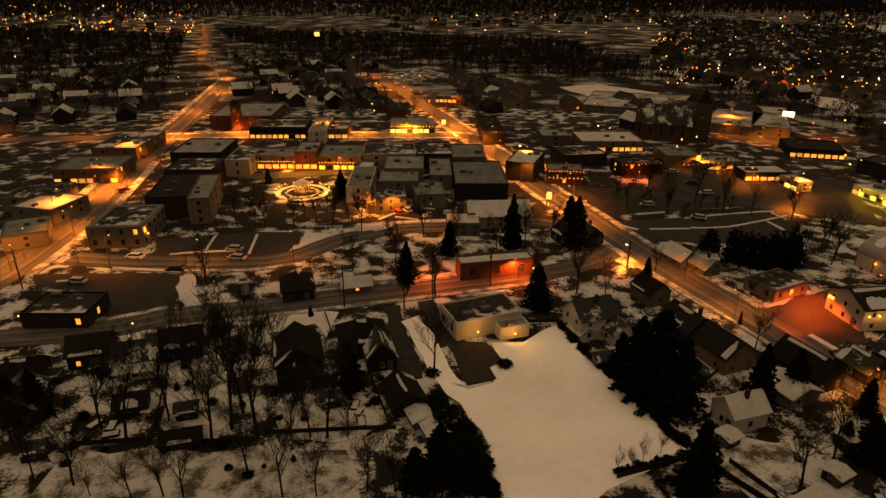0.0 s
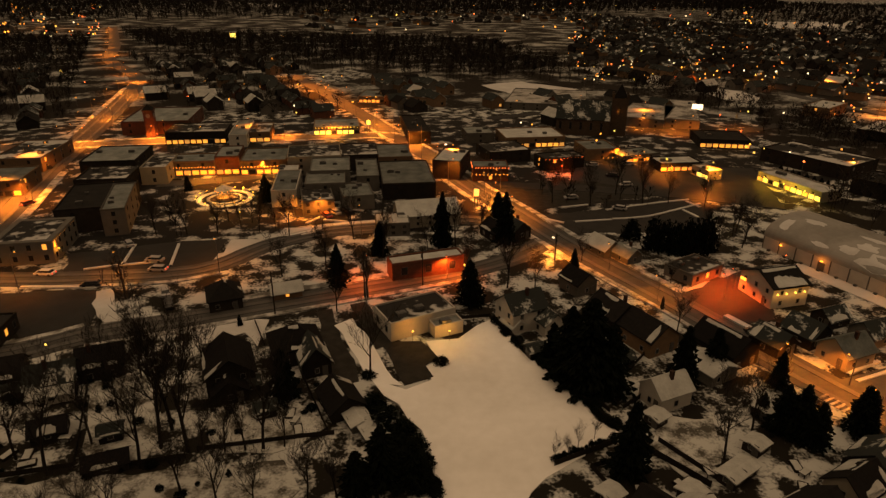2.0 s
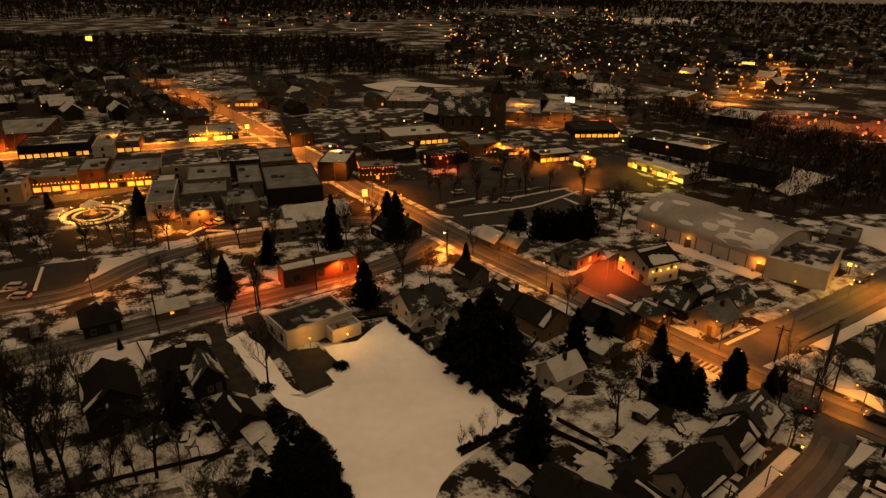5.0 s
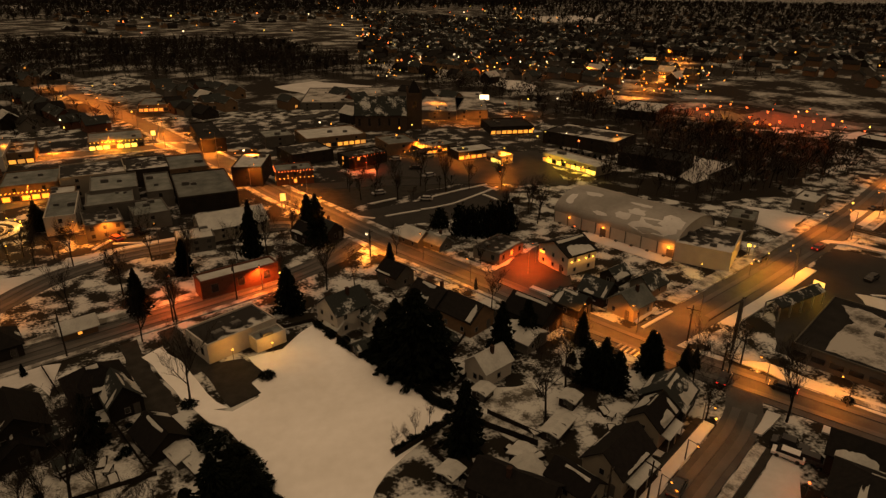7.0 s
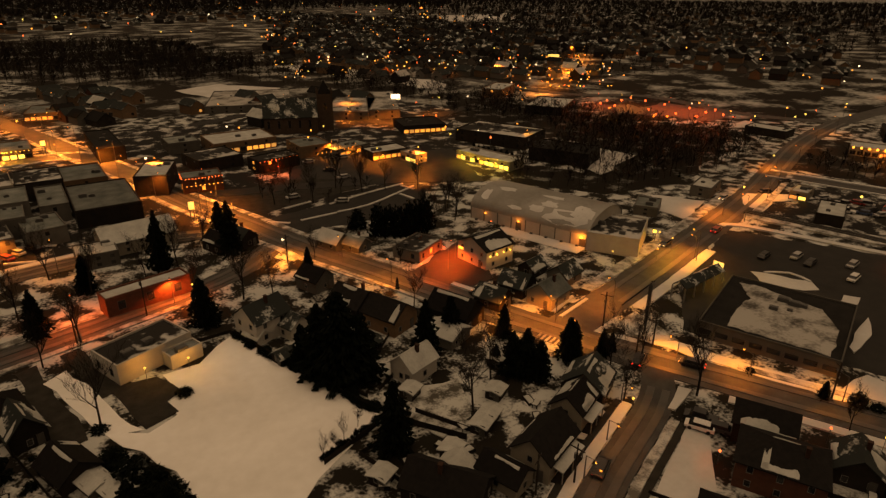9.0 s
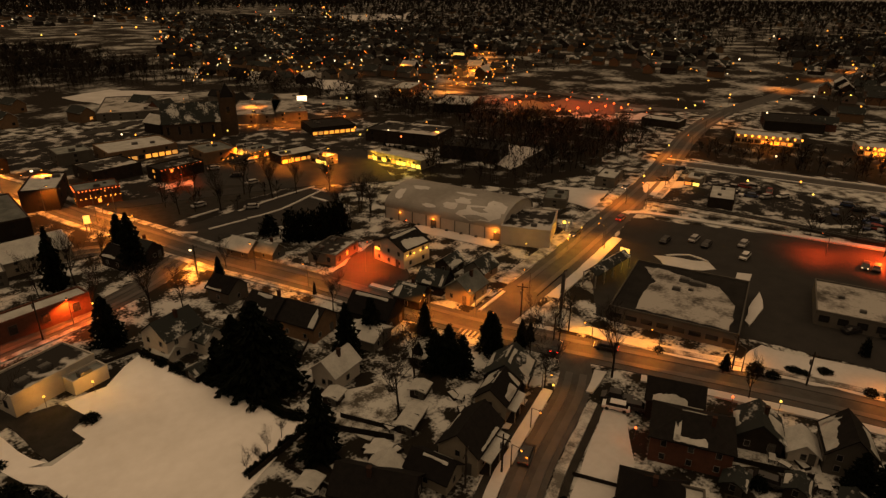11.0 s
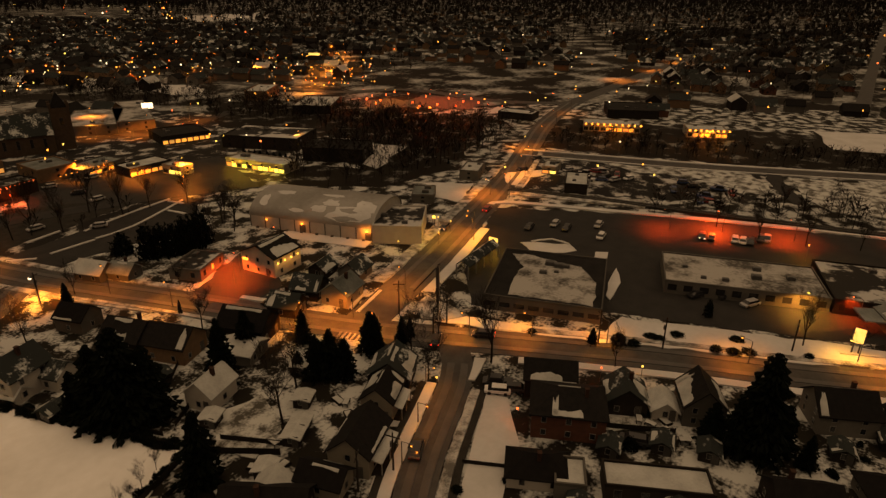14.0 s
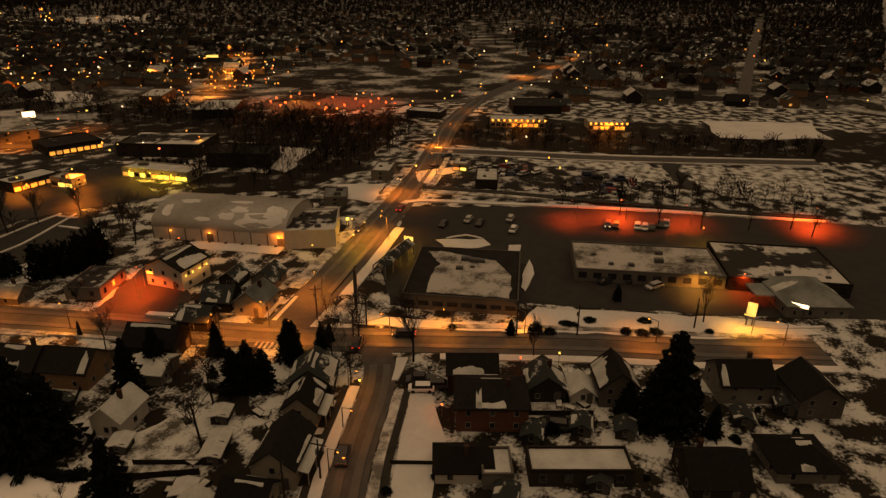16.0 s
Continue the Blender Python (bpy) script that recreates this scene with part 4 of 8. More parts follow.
ribbon("snow_ridge", [(-89.6, 131.7), (-83.6, 132.7)], 0.7, 0.20, SNOW, "thin ridge of ploughed snow on the asphalt", "snow")
ribbon("snow_ridge", [(-19.7, 165.5), (-15.1, 167.8)], 0.7, 0.20, SNOW, "thin ridge of ploughed snow on the asphalt", "snow")
ribbon("snow_ridge", [(-14.2, 177.1), (-7.4, 174.8)], 0.7, 0.20, SNOW, "thin ridge of ploughed snow on the asphalt", "snow")
ribbon("snow_ridge", [(-19.0, 174.6), (-14.5, 180.6)], 0.7, 0.20, SNOW, "thin ridge of ploughed snow on the asphalt", "snow")
ribbon("snow_ridge", [(-11.4, 187.5), (-2.5, 183.9)], 0.7, 0.20, SNOW, "thin ridge of ploughed snow on the asphalt", "snow")
ribbon("snow_ridge", [(94.8, 87.8), (84.2, 84.8)], 0.7, 0.20, SNOW, "thin ridge of ploughed snow on the asphalt", "snow")
ribbon("snow_ridge", [(93.0, 90.4), (84.2, 87.1)], 0.7, 0.20, SNOW, "thin ridge of ploughed snow on the asphalt", "snow")
ribbon("snow_ridge", [(128.4, 0.7), (132.5, -7.9), (137.0, -15.4)], 0.7, 0.20, SNOW, "thin ridge of ploughed snow on the asphalt", "snow")

patch("parking_lot", [(262.0, 268.0), (290.0, 250.0), (284.0, 236.0), (258.0, 240.0)], 0.05, SALTED, "far lamplit sales lot", "car park", 1.0, 60)
patch("parking_lot", [(268.0, 236.0), (312.0, 246.0), (317.0, 204.0), (288.0, 196.0)], 0.05, SALTED, "far sales lot lit red by its lamps", "car park", 1.0, 61)
patch("snow_field", [(251.5, 31.0), (271.0, -16.3), (226.7, -16.2), (219.7, 13.6), (231.0, 24.0)], 0.09, LAWN, "open snowy lot beside the straight street", "snow field", 1.2, 62)
patch("snow_field", [(229.5, 93.0), (249.0, 43.0), (231.0, 33.5), (223.5, 37.0), (231.5, 58.0), (225.2, 78.0)], 0.085, LAWN, "snowy edge of the works yard", "snow field", 1.2, 63)
ribbon("road_spur", [(256.0, 37.0), (246.0, 34.5), (235.7, 30.0), (221.2, 21.8)], 5.0, 0.075, ASPHALT, "short dark track into the yard")
for k, w in ((4.6, 1.4), (-4.4, 0.8)):
    ribbon("snow_bank", offset(CANAL, k), w, 0.22, SNOW, "thin bank of ploughed snow beside the street", "snow")
ribbon("snow_bank", [(160.5, 100.5), (166.0, 97.5), (177.4, 70.3), (190.2, 38.5), (209.4, -16.2)], 2.2, 0.25, SNOW, "ploughed snow along the car park edge", "snow")
for k in (-0.75, 0.75):
    ribbon("rail", offset([(177.5, 104.0), (186.5, 74.0), (193.5, 44.0), (203.0, 8.0), (211.0, -16.0)], k), 0.18, 0.62, STEEL, "dull steel rail on the embankment", "rail")
ribbon("embankment", [(177.5, 104.0), (186.5, 74.0), (193.5, 44.0), (203.0, 8.0), (211.0, -16.0)], 3.4, 0.5, GRAVEL, "dark ballast bed of the railway line", "embankment")


patch("snow_bank", [(94.2, 77.0), (99.6, 77.6), (97.8, 67.8), (97.0, 65.2), (92.8, 67.8), (90.2, 71.8)], 0.13, LAWN, "snowy lawn under the pylon sign", "ground", 0.4, 64)
patch("snow_bank", [(128.8, 53.9), (145.2, 58.4), (146.9, 55.3), (128.8, 51.0)], 0.20, SNOW, "bank of ploughed snow behind the store", "ground", 0.5, 65)
patch("snow_bank", [(123.9, 46.0), (139.0, 50.3), (132.0, 46.2), (121.7, 43.9)], 0.20, SNOW, "bank of ploughed snow beside the store", "ground", 0.5, 66)
patch("snow_bank", [(84.7, 55.0), (85.5, 53.3), (78.6, 50.9), (78.1, 52.2)], 0.16, SNOW, "small snowy corner verge", "ground", 0.2, 67)


def wheel_tracks(line, gaps):
    """Darker wet tracks worn through the salt of a street."""
    for k in gaps:
        ribbon("wheel_track", offset(line, k), 1.3, 0.066, TRACK, "dark wet wheel track on the salted street", "road")


wheel_tracks(MAIN[:13], (-2.2, 2.1))
wheel_tracks(ARENA_ROAD[1:9], (-2.3, 2.2))
wheel_tracks(SIDE[1:], (-1.2, 1.3))
wheel_tracks(DOWNTOWN[:8], (-2.6, 2.6))
wheel_tracks(MILL, (-1.6, 1.6))
wheel_tracks(RIVER, (-1.6, 1.6))
for k in range(6):
    ribbon("crossing_stripe", [(74.2 + 0.35 * k, 80.9 - 0.95 * k), (76.4 + 0.35 * k, 81.7 - 0.95 * k)], 0.4, 0.10, WALKWAY, "worn white painted crossing stripe", "road marking")
ribbon("snow_bank", offset([(79.4, 80.3), (73.1, 96.2), (63.5, 121.8), (56.8, 138.3)][1:], 5.2), 1.0, 0.2, WALKWAY, "grey slush bank along the kerb", "snow")
ribbon("snow_bank", offset([(73.1, 96.2), (68.5, 108.0)], -5.4), 1.4, 0.2, SNOW, "white snow bank along the kerb", "snow")

# ---- dwellings near the snow field and the side street ----
house(52.7, 54.0, -68.8, 6.2, 8.8, 4.4, CREAM, SHINGLE, "cream two-storey house with a dark shingle roof by the side street", seed=12, snow=1, porch=1.7, pitch=0.85)
house(45.2, 53.6, -162.0, 4.4, 6.6, 2.6, CREAM, SHINGLE, "low cream wing with a dark roof before the house", seed=14, snow=1, chimney=False)
house(63.1, 58.8, -66.0, 5.2, 6.6, 4.4, CREAM, SHINGLE, "pale two-storey house with a half-snowy dark roof", seed=16, snow=3, porch=1.5, pitch=0.85)
house(70.4, 63.0, -61.4, 7.2, 7.2, 3.4, DARKWALL, FROSTED, "dark house with snow streaks on its roof beside conifers", seed=14, snow=2)
house(78.0, 33.0, -152.0, 8.6, 11.2, 5.2, BRICK, SHINGLE, "large red brick house with a dark hipped roof edged in snow", seed=15, hip=True, snow=2, pitch=0.5)
house(84.6, 39.6, 28.6, 6.0, 8.4, 4.2, DARKWALL, SHINGLE, "dark house with a black shingle roof by the main street", seed=16, snow=1)
house(64.8, 31.0, -151.0, 5.8, 8.6, 2.6, WHITE, SHINGLE, "cream bungalow with a dark hipped roof and one lit window", seed=17, hip=True, snow=2, lit=1, pitch=0.6)
house(93.2, 16.9, -61.4, 6.4, 7.2, 4.2, GREYWALL, SHINGLE, "grey gabled house with snow on one slope", seed=18, snow=2, pitch=0.95)
house(88.4, 27.6, -61.4, 6.4, 6.4, 3.0, DARKWALL, FROSTED, "small dark cottage with a lit porch", seed=19, snow=2, lit=2)
house(90.2, 21.8, -61.4, 4.0, 4.8, 2.2, WHITE, SNOWROOF, "small white garage with a snowy roof", seed=20, snow=0, chimney=False)
house(104.5, -1.6, 28.6, 7.2, 8.8, 4.2, GREYWALL, SHINGLE, "house with a dark roof behind the big conifer", seed=21, snow=1)
house(106.4, -12.3, -61.4, 7.2, 8.0, 4.2, GREYWALL, SHINGLE, "grey house with a dark steep roof", seed=22, snow=1)
house(79.7, -0.3, 28.6, 8.0, 8.0, 2.7, DARKWALL, SHINGLE, "low house with a broad black roof", seed=23, snow=0)
house(88.9, -10.8, 28.6, 7.6, 8.8, 2.7, GREYWALL, SHINGLE, "bungalow with a dark hipped roof and white snow streaks", seed=24, hip=True, snow=3, pitch=0.6)
house(36.8, 55.6, -145.0, 6.4, 11.0, 3.0, DARKWALL, SHINGLE, "dark-roofed house at the back of the yards", seed=25, snow=2)
house(38.5, 57.3, -61.4, 4.8, 6.4, 2.2, WHITE, SNOWROOF, "low shed with a pale snowy roof", seed=26, snow=0, chimney=False)
house(29.5, 111.5, -70.0, 6.8, 8.0, 5.4, WHITE, FROSTED, "white two-storey house with a green-grey roof by the field", seed=27, snow=2, pitch=0.8)
house(34.5, 108.5, -160.0, 5.0, 5.0, 3.2, WHITE, FROSTED, "white rear wing with a snow-dusted roof", seed=28, snow=1, chimney=False)
house(47.7, 83.3, -72.0, 5.2, 6.6, 3.6, WHITE, SNOWROOF, "small white gabled house with a snow-covered roof", seed=29, snow=0, pitch=0.85)
house(52.2, 101.2, 22.1, 7.2, 8.8, 4.0, BUFF, SHINGLE, "brown two-storey house with a dark roof", seed=30, snow=1)
house(48.3, 109.3, 22.1, 7.2, 8.0, 4.2, DARKWALL, SHINGLE, "dark house with a lit window by the main street", seed=31, snow=2, lit=1)
house(64.8, 95.6, 22.1, 7.2, 9.6, 3.9, DARKWALL, SHINGLE, "dark-roofed house facing the main street", seed=32, snow=1)
house(59.3, 90.1, 22.1, 6.4, 6.4, 2.7, GREYWALL, SNOWROOF, "lower rear wing under a white snow roof", seed=33, snow=0, chimney=False, pitch=0.4)
house(46.1, 125.5, 22.1, 5.6, 6.4, 3.5, GREYWALL, SHINGLE, "gabled house behind bare trees", seed=34, snow=1)
house(75.7, 97.1, 22.1, 5.6, 6.4, 2.9, DARKWALL, FROSTED, "small dark house beside the restaurant", seed=35, snow=2)
house(84.1, 99.3, 22.1, 6.4, 6.4, 3.0, DARKWALL, FROSTED, "dark bungalow with streaks of snow on the roof", seed=36, snow=2)
house(86.8, 91.8, -75.0, 6.4, 7.2, 3.5, CREAM, GREYROOF, "cream gabled house on the street corner", seed=37, snow=0, lit=1)
house(97.4, 98.1, -75.0, 5.6, 6.4, 2.7, GREYWALL, FROSTED, "low house by the arena street", seed=38, snow=1)
house(93.6, 105.1, -75.0, 4.8, 5.6, 2.4, DARKWALL, FROSTED, "dark garage behind the corner house", seed=39, snow=1, chimney=False)
house(59.5, 145.8, 22.1, 5.6, 7.2, 2.7, GREYWALL, SNOWROOF, "grey low building with a snowy roof by the street", seed=40, snow=0)
house(63.7, 140.4, 22.1, 4.8, 5.6, 2.5, GREYWALL, GREYROOF, "small grey house next to the car park", seed=41, snow=1)
house(-26.0, 97.6, 15.6, 8.0, 9.6, 4.2, DARKWALL, SHINGLE, "dark old house with a snow-edged roof", seed=42, snow=2)
house(-25.3, 93.3, 15.6, 5.6, 6.4, 2.5, DARKWALL, SHINGLE, "dark rear wing of an old house", seed=43, snow=1, chimney=False)
house(-15.2, 104.2, -74.4, 7.6, 8.8, 4.2, DARKWALL, SHINGLE, "dark house with white snow under its gables", seed=44, snow=2, hip=True)
house(-11.6, 99.6, 15.6, 5.2, 6.4, 3.4, DARKWALL, FROSTED, "steep rear wing with a snowy gable", seed=45, snow=2, chimney=False, pitch=1.1)
house(-32.5, 126.8, 15.6, 6.8, 7.6, 3.4, DARKWALL, SHINGLE, "dark house with a white patch of snow on the roof", seed=46, snow=2, hip=True)
house(-55.1, 97.6, -74.4, 6.4, 7.2, 3.4, DARKWALL, FROSTED, "house with a frosted roof among bare trees", seed=47, snow=2)
house(-54.3, 95.1, -74.4, 4.0, 6.4, 2.2, WHITE, SNOWROOF, "low garage under a white roof", seed=48, snow=0, chimney=False)
house(-48.9, 102.5, -74.4, 6.4, 7.2, 3.4, DARKWALL, SHINGLE, "dark house beside the street", seed=49, snow=1)
house(-64.4, 99.8, -74.4, 6.4, 7.2, 3.4, DARKWALL, SHINGLE, "dark house with a lit porch lamp", seed=50, snow=1, lit=1)
house(-72.6, 91.4, -74.4, 6.4, 8.0, 3.4, DARKWALL, SHINGLE, "dark house on the corner plot", seed=51, snow=1)
house(-68.0, 84.2, 15.6, 6.4, 8.0, 3.4, DARKWALL, FROSTED, "house with a frosted roof under conifers", seed=52, snow=2)
house(-6.3, 87.4, 22.1, 5.6, 7.2, 2.4, DARKWALL, SHINGLE, "dark shed between two snowy plots", seed=53, snow=1, chimney=False)
house(-3.6, 82.7, 22.1, 3.2, 4.0, 1.8, GREYWALL, SNOWROOF, "small shed with a snow-covered roof", seed=54, snow=0, chimney=False, pitch=0.3)
house(-1.2, 79.5, 22.1, 3.2, 4.0, 1.8, GREYWALL, SNOWROOF, "small shed with a snow-covered roof", seed=55, snow=0, chimney=False, pitch=0.3)
house(-50.6, 85.2, -74.4, 4.0, 4.8, 2.0, DARKWALL, SHINGLE, "dark garden shed under bare trees", seed=56, snow=1, chimney=False)
house(-39.3, 76.8, -74.4, 3.2, 5.6, 1.8, DARKWALL, SHINGLE, "low dark shed in the garden", seed=57, snow=1, chimney=False)
house(-19.7, 129.1, -74.4, 4.0, 6.4, 2.2, BUFF, SNOWROOF, "small lit outbuilding by the street", seed=58, snow=0, chimney=False, lit=2)
house(27.6, 109.4, 22.1, 3.2, 4.0, 2.0, WHITE, SNOWROOF, "small white porch building behind the house", seed=59, snow=0, chimney=False)
house(33.7, 159.1, 22.1, 5.6, 7.2, 3.2, DARKWALL, SHINGLE, "dark house near the river street", seed=60, snow=1)
house(39.2, 160.1, 22.1, 5.6, 7.2, 3.2, DARKWALL, FROSTED, "dark house beside the main street lamps", seed=61, snow=2, lit=1)
house(15.7, 174.4, 97.1, 11.2, 17.6, 4.2, CREAM, SNOWROOF, "cream church hall under a pale snow-dusted roof", seed=62, snow=0, chimney=False, pitch=0.5)
house(62.1, 77.9, -61.4, 2.6, 2.7, 2.0, DARKWALL, SNOWROOF, "small garden shed under a cap of snow", seed=63, snow=0, chimney=False, pitch=0.25)
house(56.0, 70.1, -61.4, 2.6, 2.7, 2.0, DARKWALL, SNOWROOF, "small garden shed under a cap of snow", seed=64, snow=0, chimney=False, pitch=0.25)
house(51.4, 65.6, -61.4, 2.6, 2.7, 2.0, DARKWALL, SNOWROOF, "small garden shed under a cap of snow", seed=65, snow=0, chimney=False, pitch=0.25)
house(48.8, 64.2, -61.4, 2.6, 2.7, 2.0, DARKWALL, SNOWROOF, "small garden shed under a cap of snow", seed=66, snow=0, chimney=False, pitch=0.25)
house(45.3, 52.7, -61.4, 2.6, 2.7, 2.0, DARKWALL, SNOWROOF, "small garden shed under a cap of snow", seed=67, snow=0, chimney=False, pitch=0.25)
house(43.8, 77.9, -61.4, 2.6, 2.7, 2.0, DARKWALL, SNOWROOF, "small garden shed under a cap of snow", seed=68, snow=0, chimney=False, pitch=0.25)
house(41.7, 61.9, -61.4, 2.6, 2.7, 2.0, DARKWALL, SNOWROOF, "small garden shed under a cap of snow", seed=69, snow=0, chimney=False, pitch=0.25)
house(30.5, 62.7, -61.4, 2.6, 2.7, 2.0, DARKWALL, SNOWROOF, "small garden shed under a cap of snow", seed=70, snow=0, chimney=False, pitch=0.25)
house(-59.8, 73.9, -74.4, 2.9, 3.2, 2.0, DARKWALL, FROSTED, "small dark garden shed with frost on the roof", seed=71, snow=1, chimney=False, pitch=0.5)
house(-22.1, 94.2, -74.4, 2.9, 3.2, 2.0, DARKWALL, FROSTED, "small dark garden shed with frost on the roof", seed=72, snow=1, chimney=False, pitch=0.5)
house(-18.4, 86.8, -74.4, 2.9, 3.2, 2.0, DARKWALL, FROSTED, "small dark garden shed with frost on the roof", seed=73, snow=1, chimney=False, pitch=0.5)
house(-41.0, 83.5, -74.4, 2.9, 3.2, 2.0, DARKWALL, FROSTED, "small dark garden shed with frost on the roof", seed=74, snow=1, chimney=False, pitch=0.5)
house(-61.1, 96.3, -74.4, 2.9, 3.2, 2.0, DARKWALL, FROSTED, "small dark garden shed with frost on the roof", seed=75, snow=1, chimney=False, pitch=0.5)
house(-68.1, 92.7, -74.4, 2.9, 3.2, 2.0, DARKWALL, FROSTED, "small dark garden shed with frost on the roof", seed=76, snow=1, chimney=False, pitch=0.5)
house(75.8, 24.9, -74.4, 2.9, 3.2, 2.0, DARKWALL, FROSTED, "small dark garden shed with frost on the roof", seed=77, snow=1, chimney=False, pitch=0.5)
house(83.8, 12.6, -74.4, 2.9, 3.2, 2.0, DARKWALL, FROSTED, "small dark garden shed with frost on the roof", seed=78, snow=1, chimney=False, pitch=0.5)
house(95.7, -3.2, -74.4, 2.9, 3.2, 2.0, DARKWALL, FROSTED, "small dark garden shed with frost on the roof", seed=79, snow=1, chimney=False, pitch=0.5)
house(102.7, -8.9, -74.4, 2.9, 3.2, 2.0, DARKWALL, FROSTED, "small dark garden shed with frost on the roof", seed=80, snow=1, chimney=False, pitch=0.5)
house(81.3, 18.8, -74.4, 2.9, 3.2, 2.0, DARKWALL, FROSTED, "small dark garden shed with frost on the roof", seed=81, snow=1, chimney=False, pitch=0.5)
house(61.9, 23.3, -74.4, 2.9, 3.2, 2.0, DARKWALL, FROSTED, "small dark garden shed with frost on the roof", seed=82, snow=1, chimney=False, pitch=0.5)
house(71.0, 13.1, -74.4, 2.9, 3.2, 2.0, DARKWALL, FROSTED, "small dark garden shed with frost on the roof", seed=83, snow=1, chimney=False, pitch=0.5)
house(1.0, 81.4, -74.4, 2.9, 3.2, 2.0, DARKWALL, FROSTED, "small dark garden shed with frost on the roof", seed=84, snow=1, chimney=False, pitch=0.5)
house(44.9, 95.0, -74.4, 2.9, 3.2, 2.0, DARKWALL, FROSTED, "small dark garden shed with frost on the roof", seed=85, snow=1, chimney=False, pitch=0.5)
house(29.4, 99.6, -74.4, 2.9, 3.2, 2.0, DARKWALL, FROSTED, "small dark garden shed with frost on the roof", seed=86, snow=1, chimney=False, pitch=0.5)

# ---- larger buildings ----
flat_block(7.8, 113.7, 21.9, 14.4, 8.7, 4.1, WHITE, TARSNOW, "long white flat-roofed building beside the snow field", seed=87, floors=1, sides='w', name='hall_building', units=3)
flat_block(13.8, 109.7, 18.7, 6.2, 3.1, 2.8, WHITE, GREYROOF, "low white annex with a lamp over its door", seed=88, floors=1, sides='', name='annex_building', units=1)
flat_block(12.3, 138.0, 12.9, 17.9, 4.7, 4.6, BRICK, SNOWROOF, "low brick building lit red by a lamp", seed=89, floors=1, win=(1.6, 2.0), gap=4.5, sides='s', name='brick_building', units=0)
flat_block(-85.9, 161.0, 4.5, 14.1, 17.6, 5.9, GREYWALL, TARSNOW, "two-storey office block with a lit cornice", seed=90, floors=2, lit=0.05, name='office_building', rim_width=1.5, parapet=0.35)
flat_block(-77.8, 115.3, 0.9, 13.0, 9.7, 3.6, DARKWALL, TARSNOW, "low restaurant with a snowy roof and lit windows", seed=91, floors=1, lit=0.35, name='restaurant_building')
plaza = flat_block(118.9, 58.0, -69.0, 24.8, 26.5, 3.6, GREYWALL, TAR, "broad plaza store with half-melted snow on its roof", seed=92, floors=1, win=(2.4, 1.2), gap=3.0, sides='s', name='plaza_building', units=5)
s = Shape()
rnd = random.Random(4)
edge = [(125.2, 71.5), (127.2, 66.5), (127.0, 59.3), (128.0, 54.6), (122.1, 48.0), (111.6, 43.9), (108.6, 52.4), (105.6, 60.8), (115.0, 64.3), (120.2, 65.4)]
rim = []
for a, b in zip(edge, edge[1:] + edge[:1]):
    rim += [(a[0] + (b[0] - a[0]) * k / 5 + rnd.uniform(-0.35, 0.35), a[1] + (b[1] - a[1]) * k / 5 + rnd.uniform(-0.35, 0.35)) for k in range(5)]
s.slab(rim[::-1], 3.21, 3.34)
part("snow_sheet", s, WORNSNOW, plaza, "ragged sheet of snow on the flat roof", at=plaza.matrix_basis.inverted())
flat_block(147.4, 23.6, -68.6, 33.9, 17.0, 3.4, GREYWALL, WORNSNOW, "long strip mall with a dark fascia and snowy roof", seed=93, floors=1, win=(2.0, 1.7), gap=3.2, sides='s', name='strip_mall', units=6)
flat_block(160.3, -4.5, -70.3, 26.3, 21.8, 3.6, DARKWALL, TARSNOW, "dark-roofed wing of the strip mall with snow drifts", seed=94, floors=1, sides='s', name='strip_mall', units=5)
flat_block(71.7, 16.4, -61.3, 14.4, 5.0, 3.0, DARKWALL, SNOWROOF, "long flat garage under an even snow roof", seed=95, floors=1, sides='s', name='garage_building', units=0)
flat_block(65.9, 26.6, -61.1, 4.3, 5.6, 2.8, GREYWALL, SNOWROOF, "small flat-roofed garage white with snow", seed=96, floors=1, sides='', name='garage_building', units=0)
flat_block(76.2, 130.2, 27.0, 11.2, 8.0, 3.0, GREYWALL, TARSNOW, "low flat diner with snow on the roof", seed=97, floors=1, name='diner_building', units=2, lit=0.2)
flat_block(125.4, 107.7, -56.4, 13.2, 17.0, 5.2, WHITE, TARSNOW, "flat-roofed entrance block of the arena with lit end wall", seed=98, floors=2, sides='', name='arena_entrance', units=3)
flat_block(-73.6, 226.6, 2.0, 8.6, 17.3, 6.2, CREAM, TARSNOW, "pale corner shop block with a snowy roof", seed=99)
flat_block(-63.7, 233.1, 1.7, 16.6, 11.2, 5.5, BUFF, GREYROOF, "two-storey shop row with lit shop windows", seed=100, shop=G_SHOP)
flat_block(-51.2, 235.6, 2.1, 8.2, 16.0, 7.0, BRICK, GREYROOF, "brick shop with lit ground floor", seed=101, shop=G_SHOP)
flat_block(-38.4, 235.9, 1.4, 16.1, 18.4, 5.5, BUFF, GREYROOF, "shop row with a bright yellow window band", seed=102, shop=G_SHOP)
flat_block(-20.4, 233.6, 4.2, 19.1, 17.5, 7.0, CREAM, TARSNOW, "pale three-storey facade with even windows", seed=103, floors=3)
flat_block(-3.8, 237.7, 2.2, 13.2, 17.8, 6.2, DARKWALL, TARSNOW, "dark flat-roofed downtown block", seed=104)
flat_block(9.0, 237.4, 1.8, 12.5, 20.2, 5.5, BUFF, GREYROOF, "grey-roofed shop block by the street corner", seed=105, lit=0.1)
flat_block(-14.6, 200.7, 1.8, 12.6, 13.1, 6.2, GREYWALL, GREYROOF, "grey flat-roofed block behind the shops", seed=106)
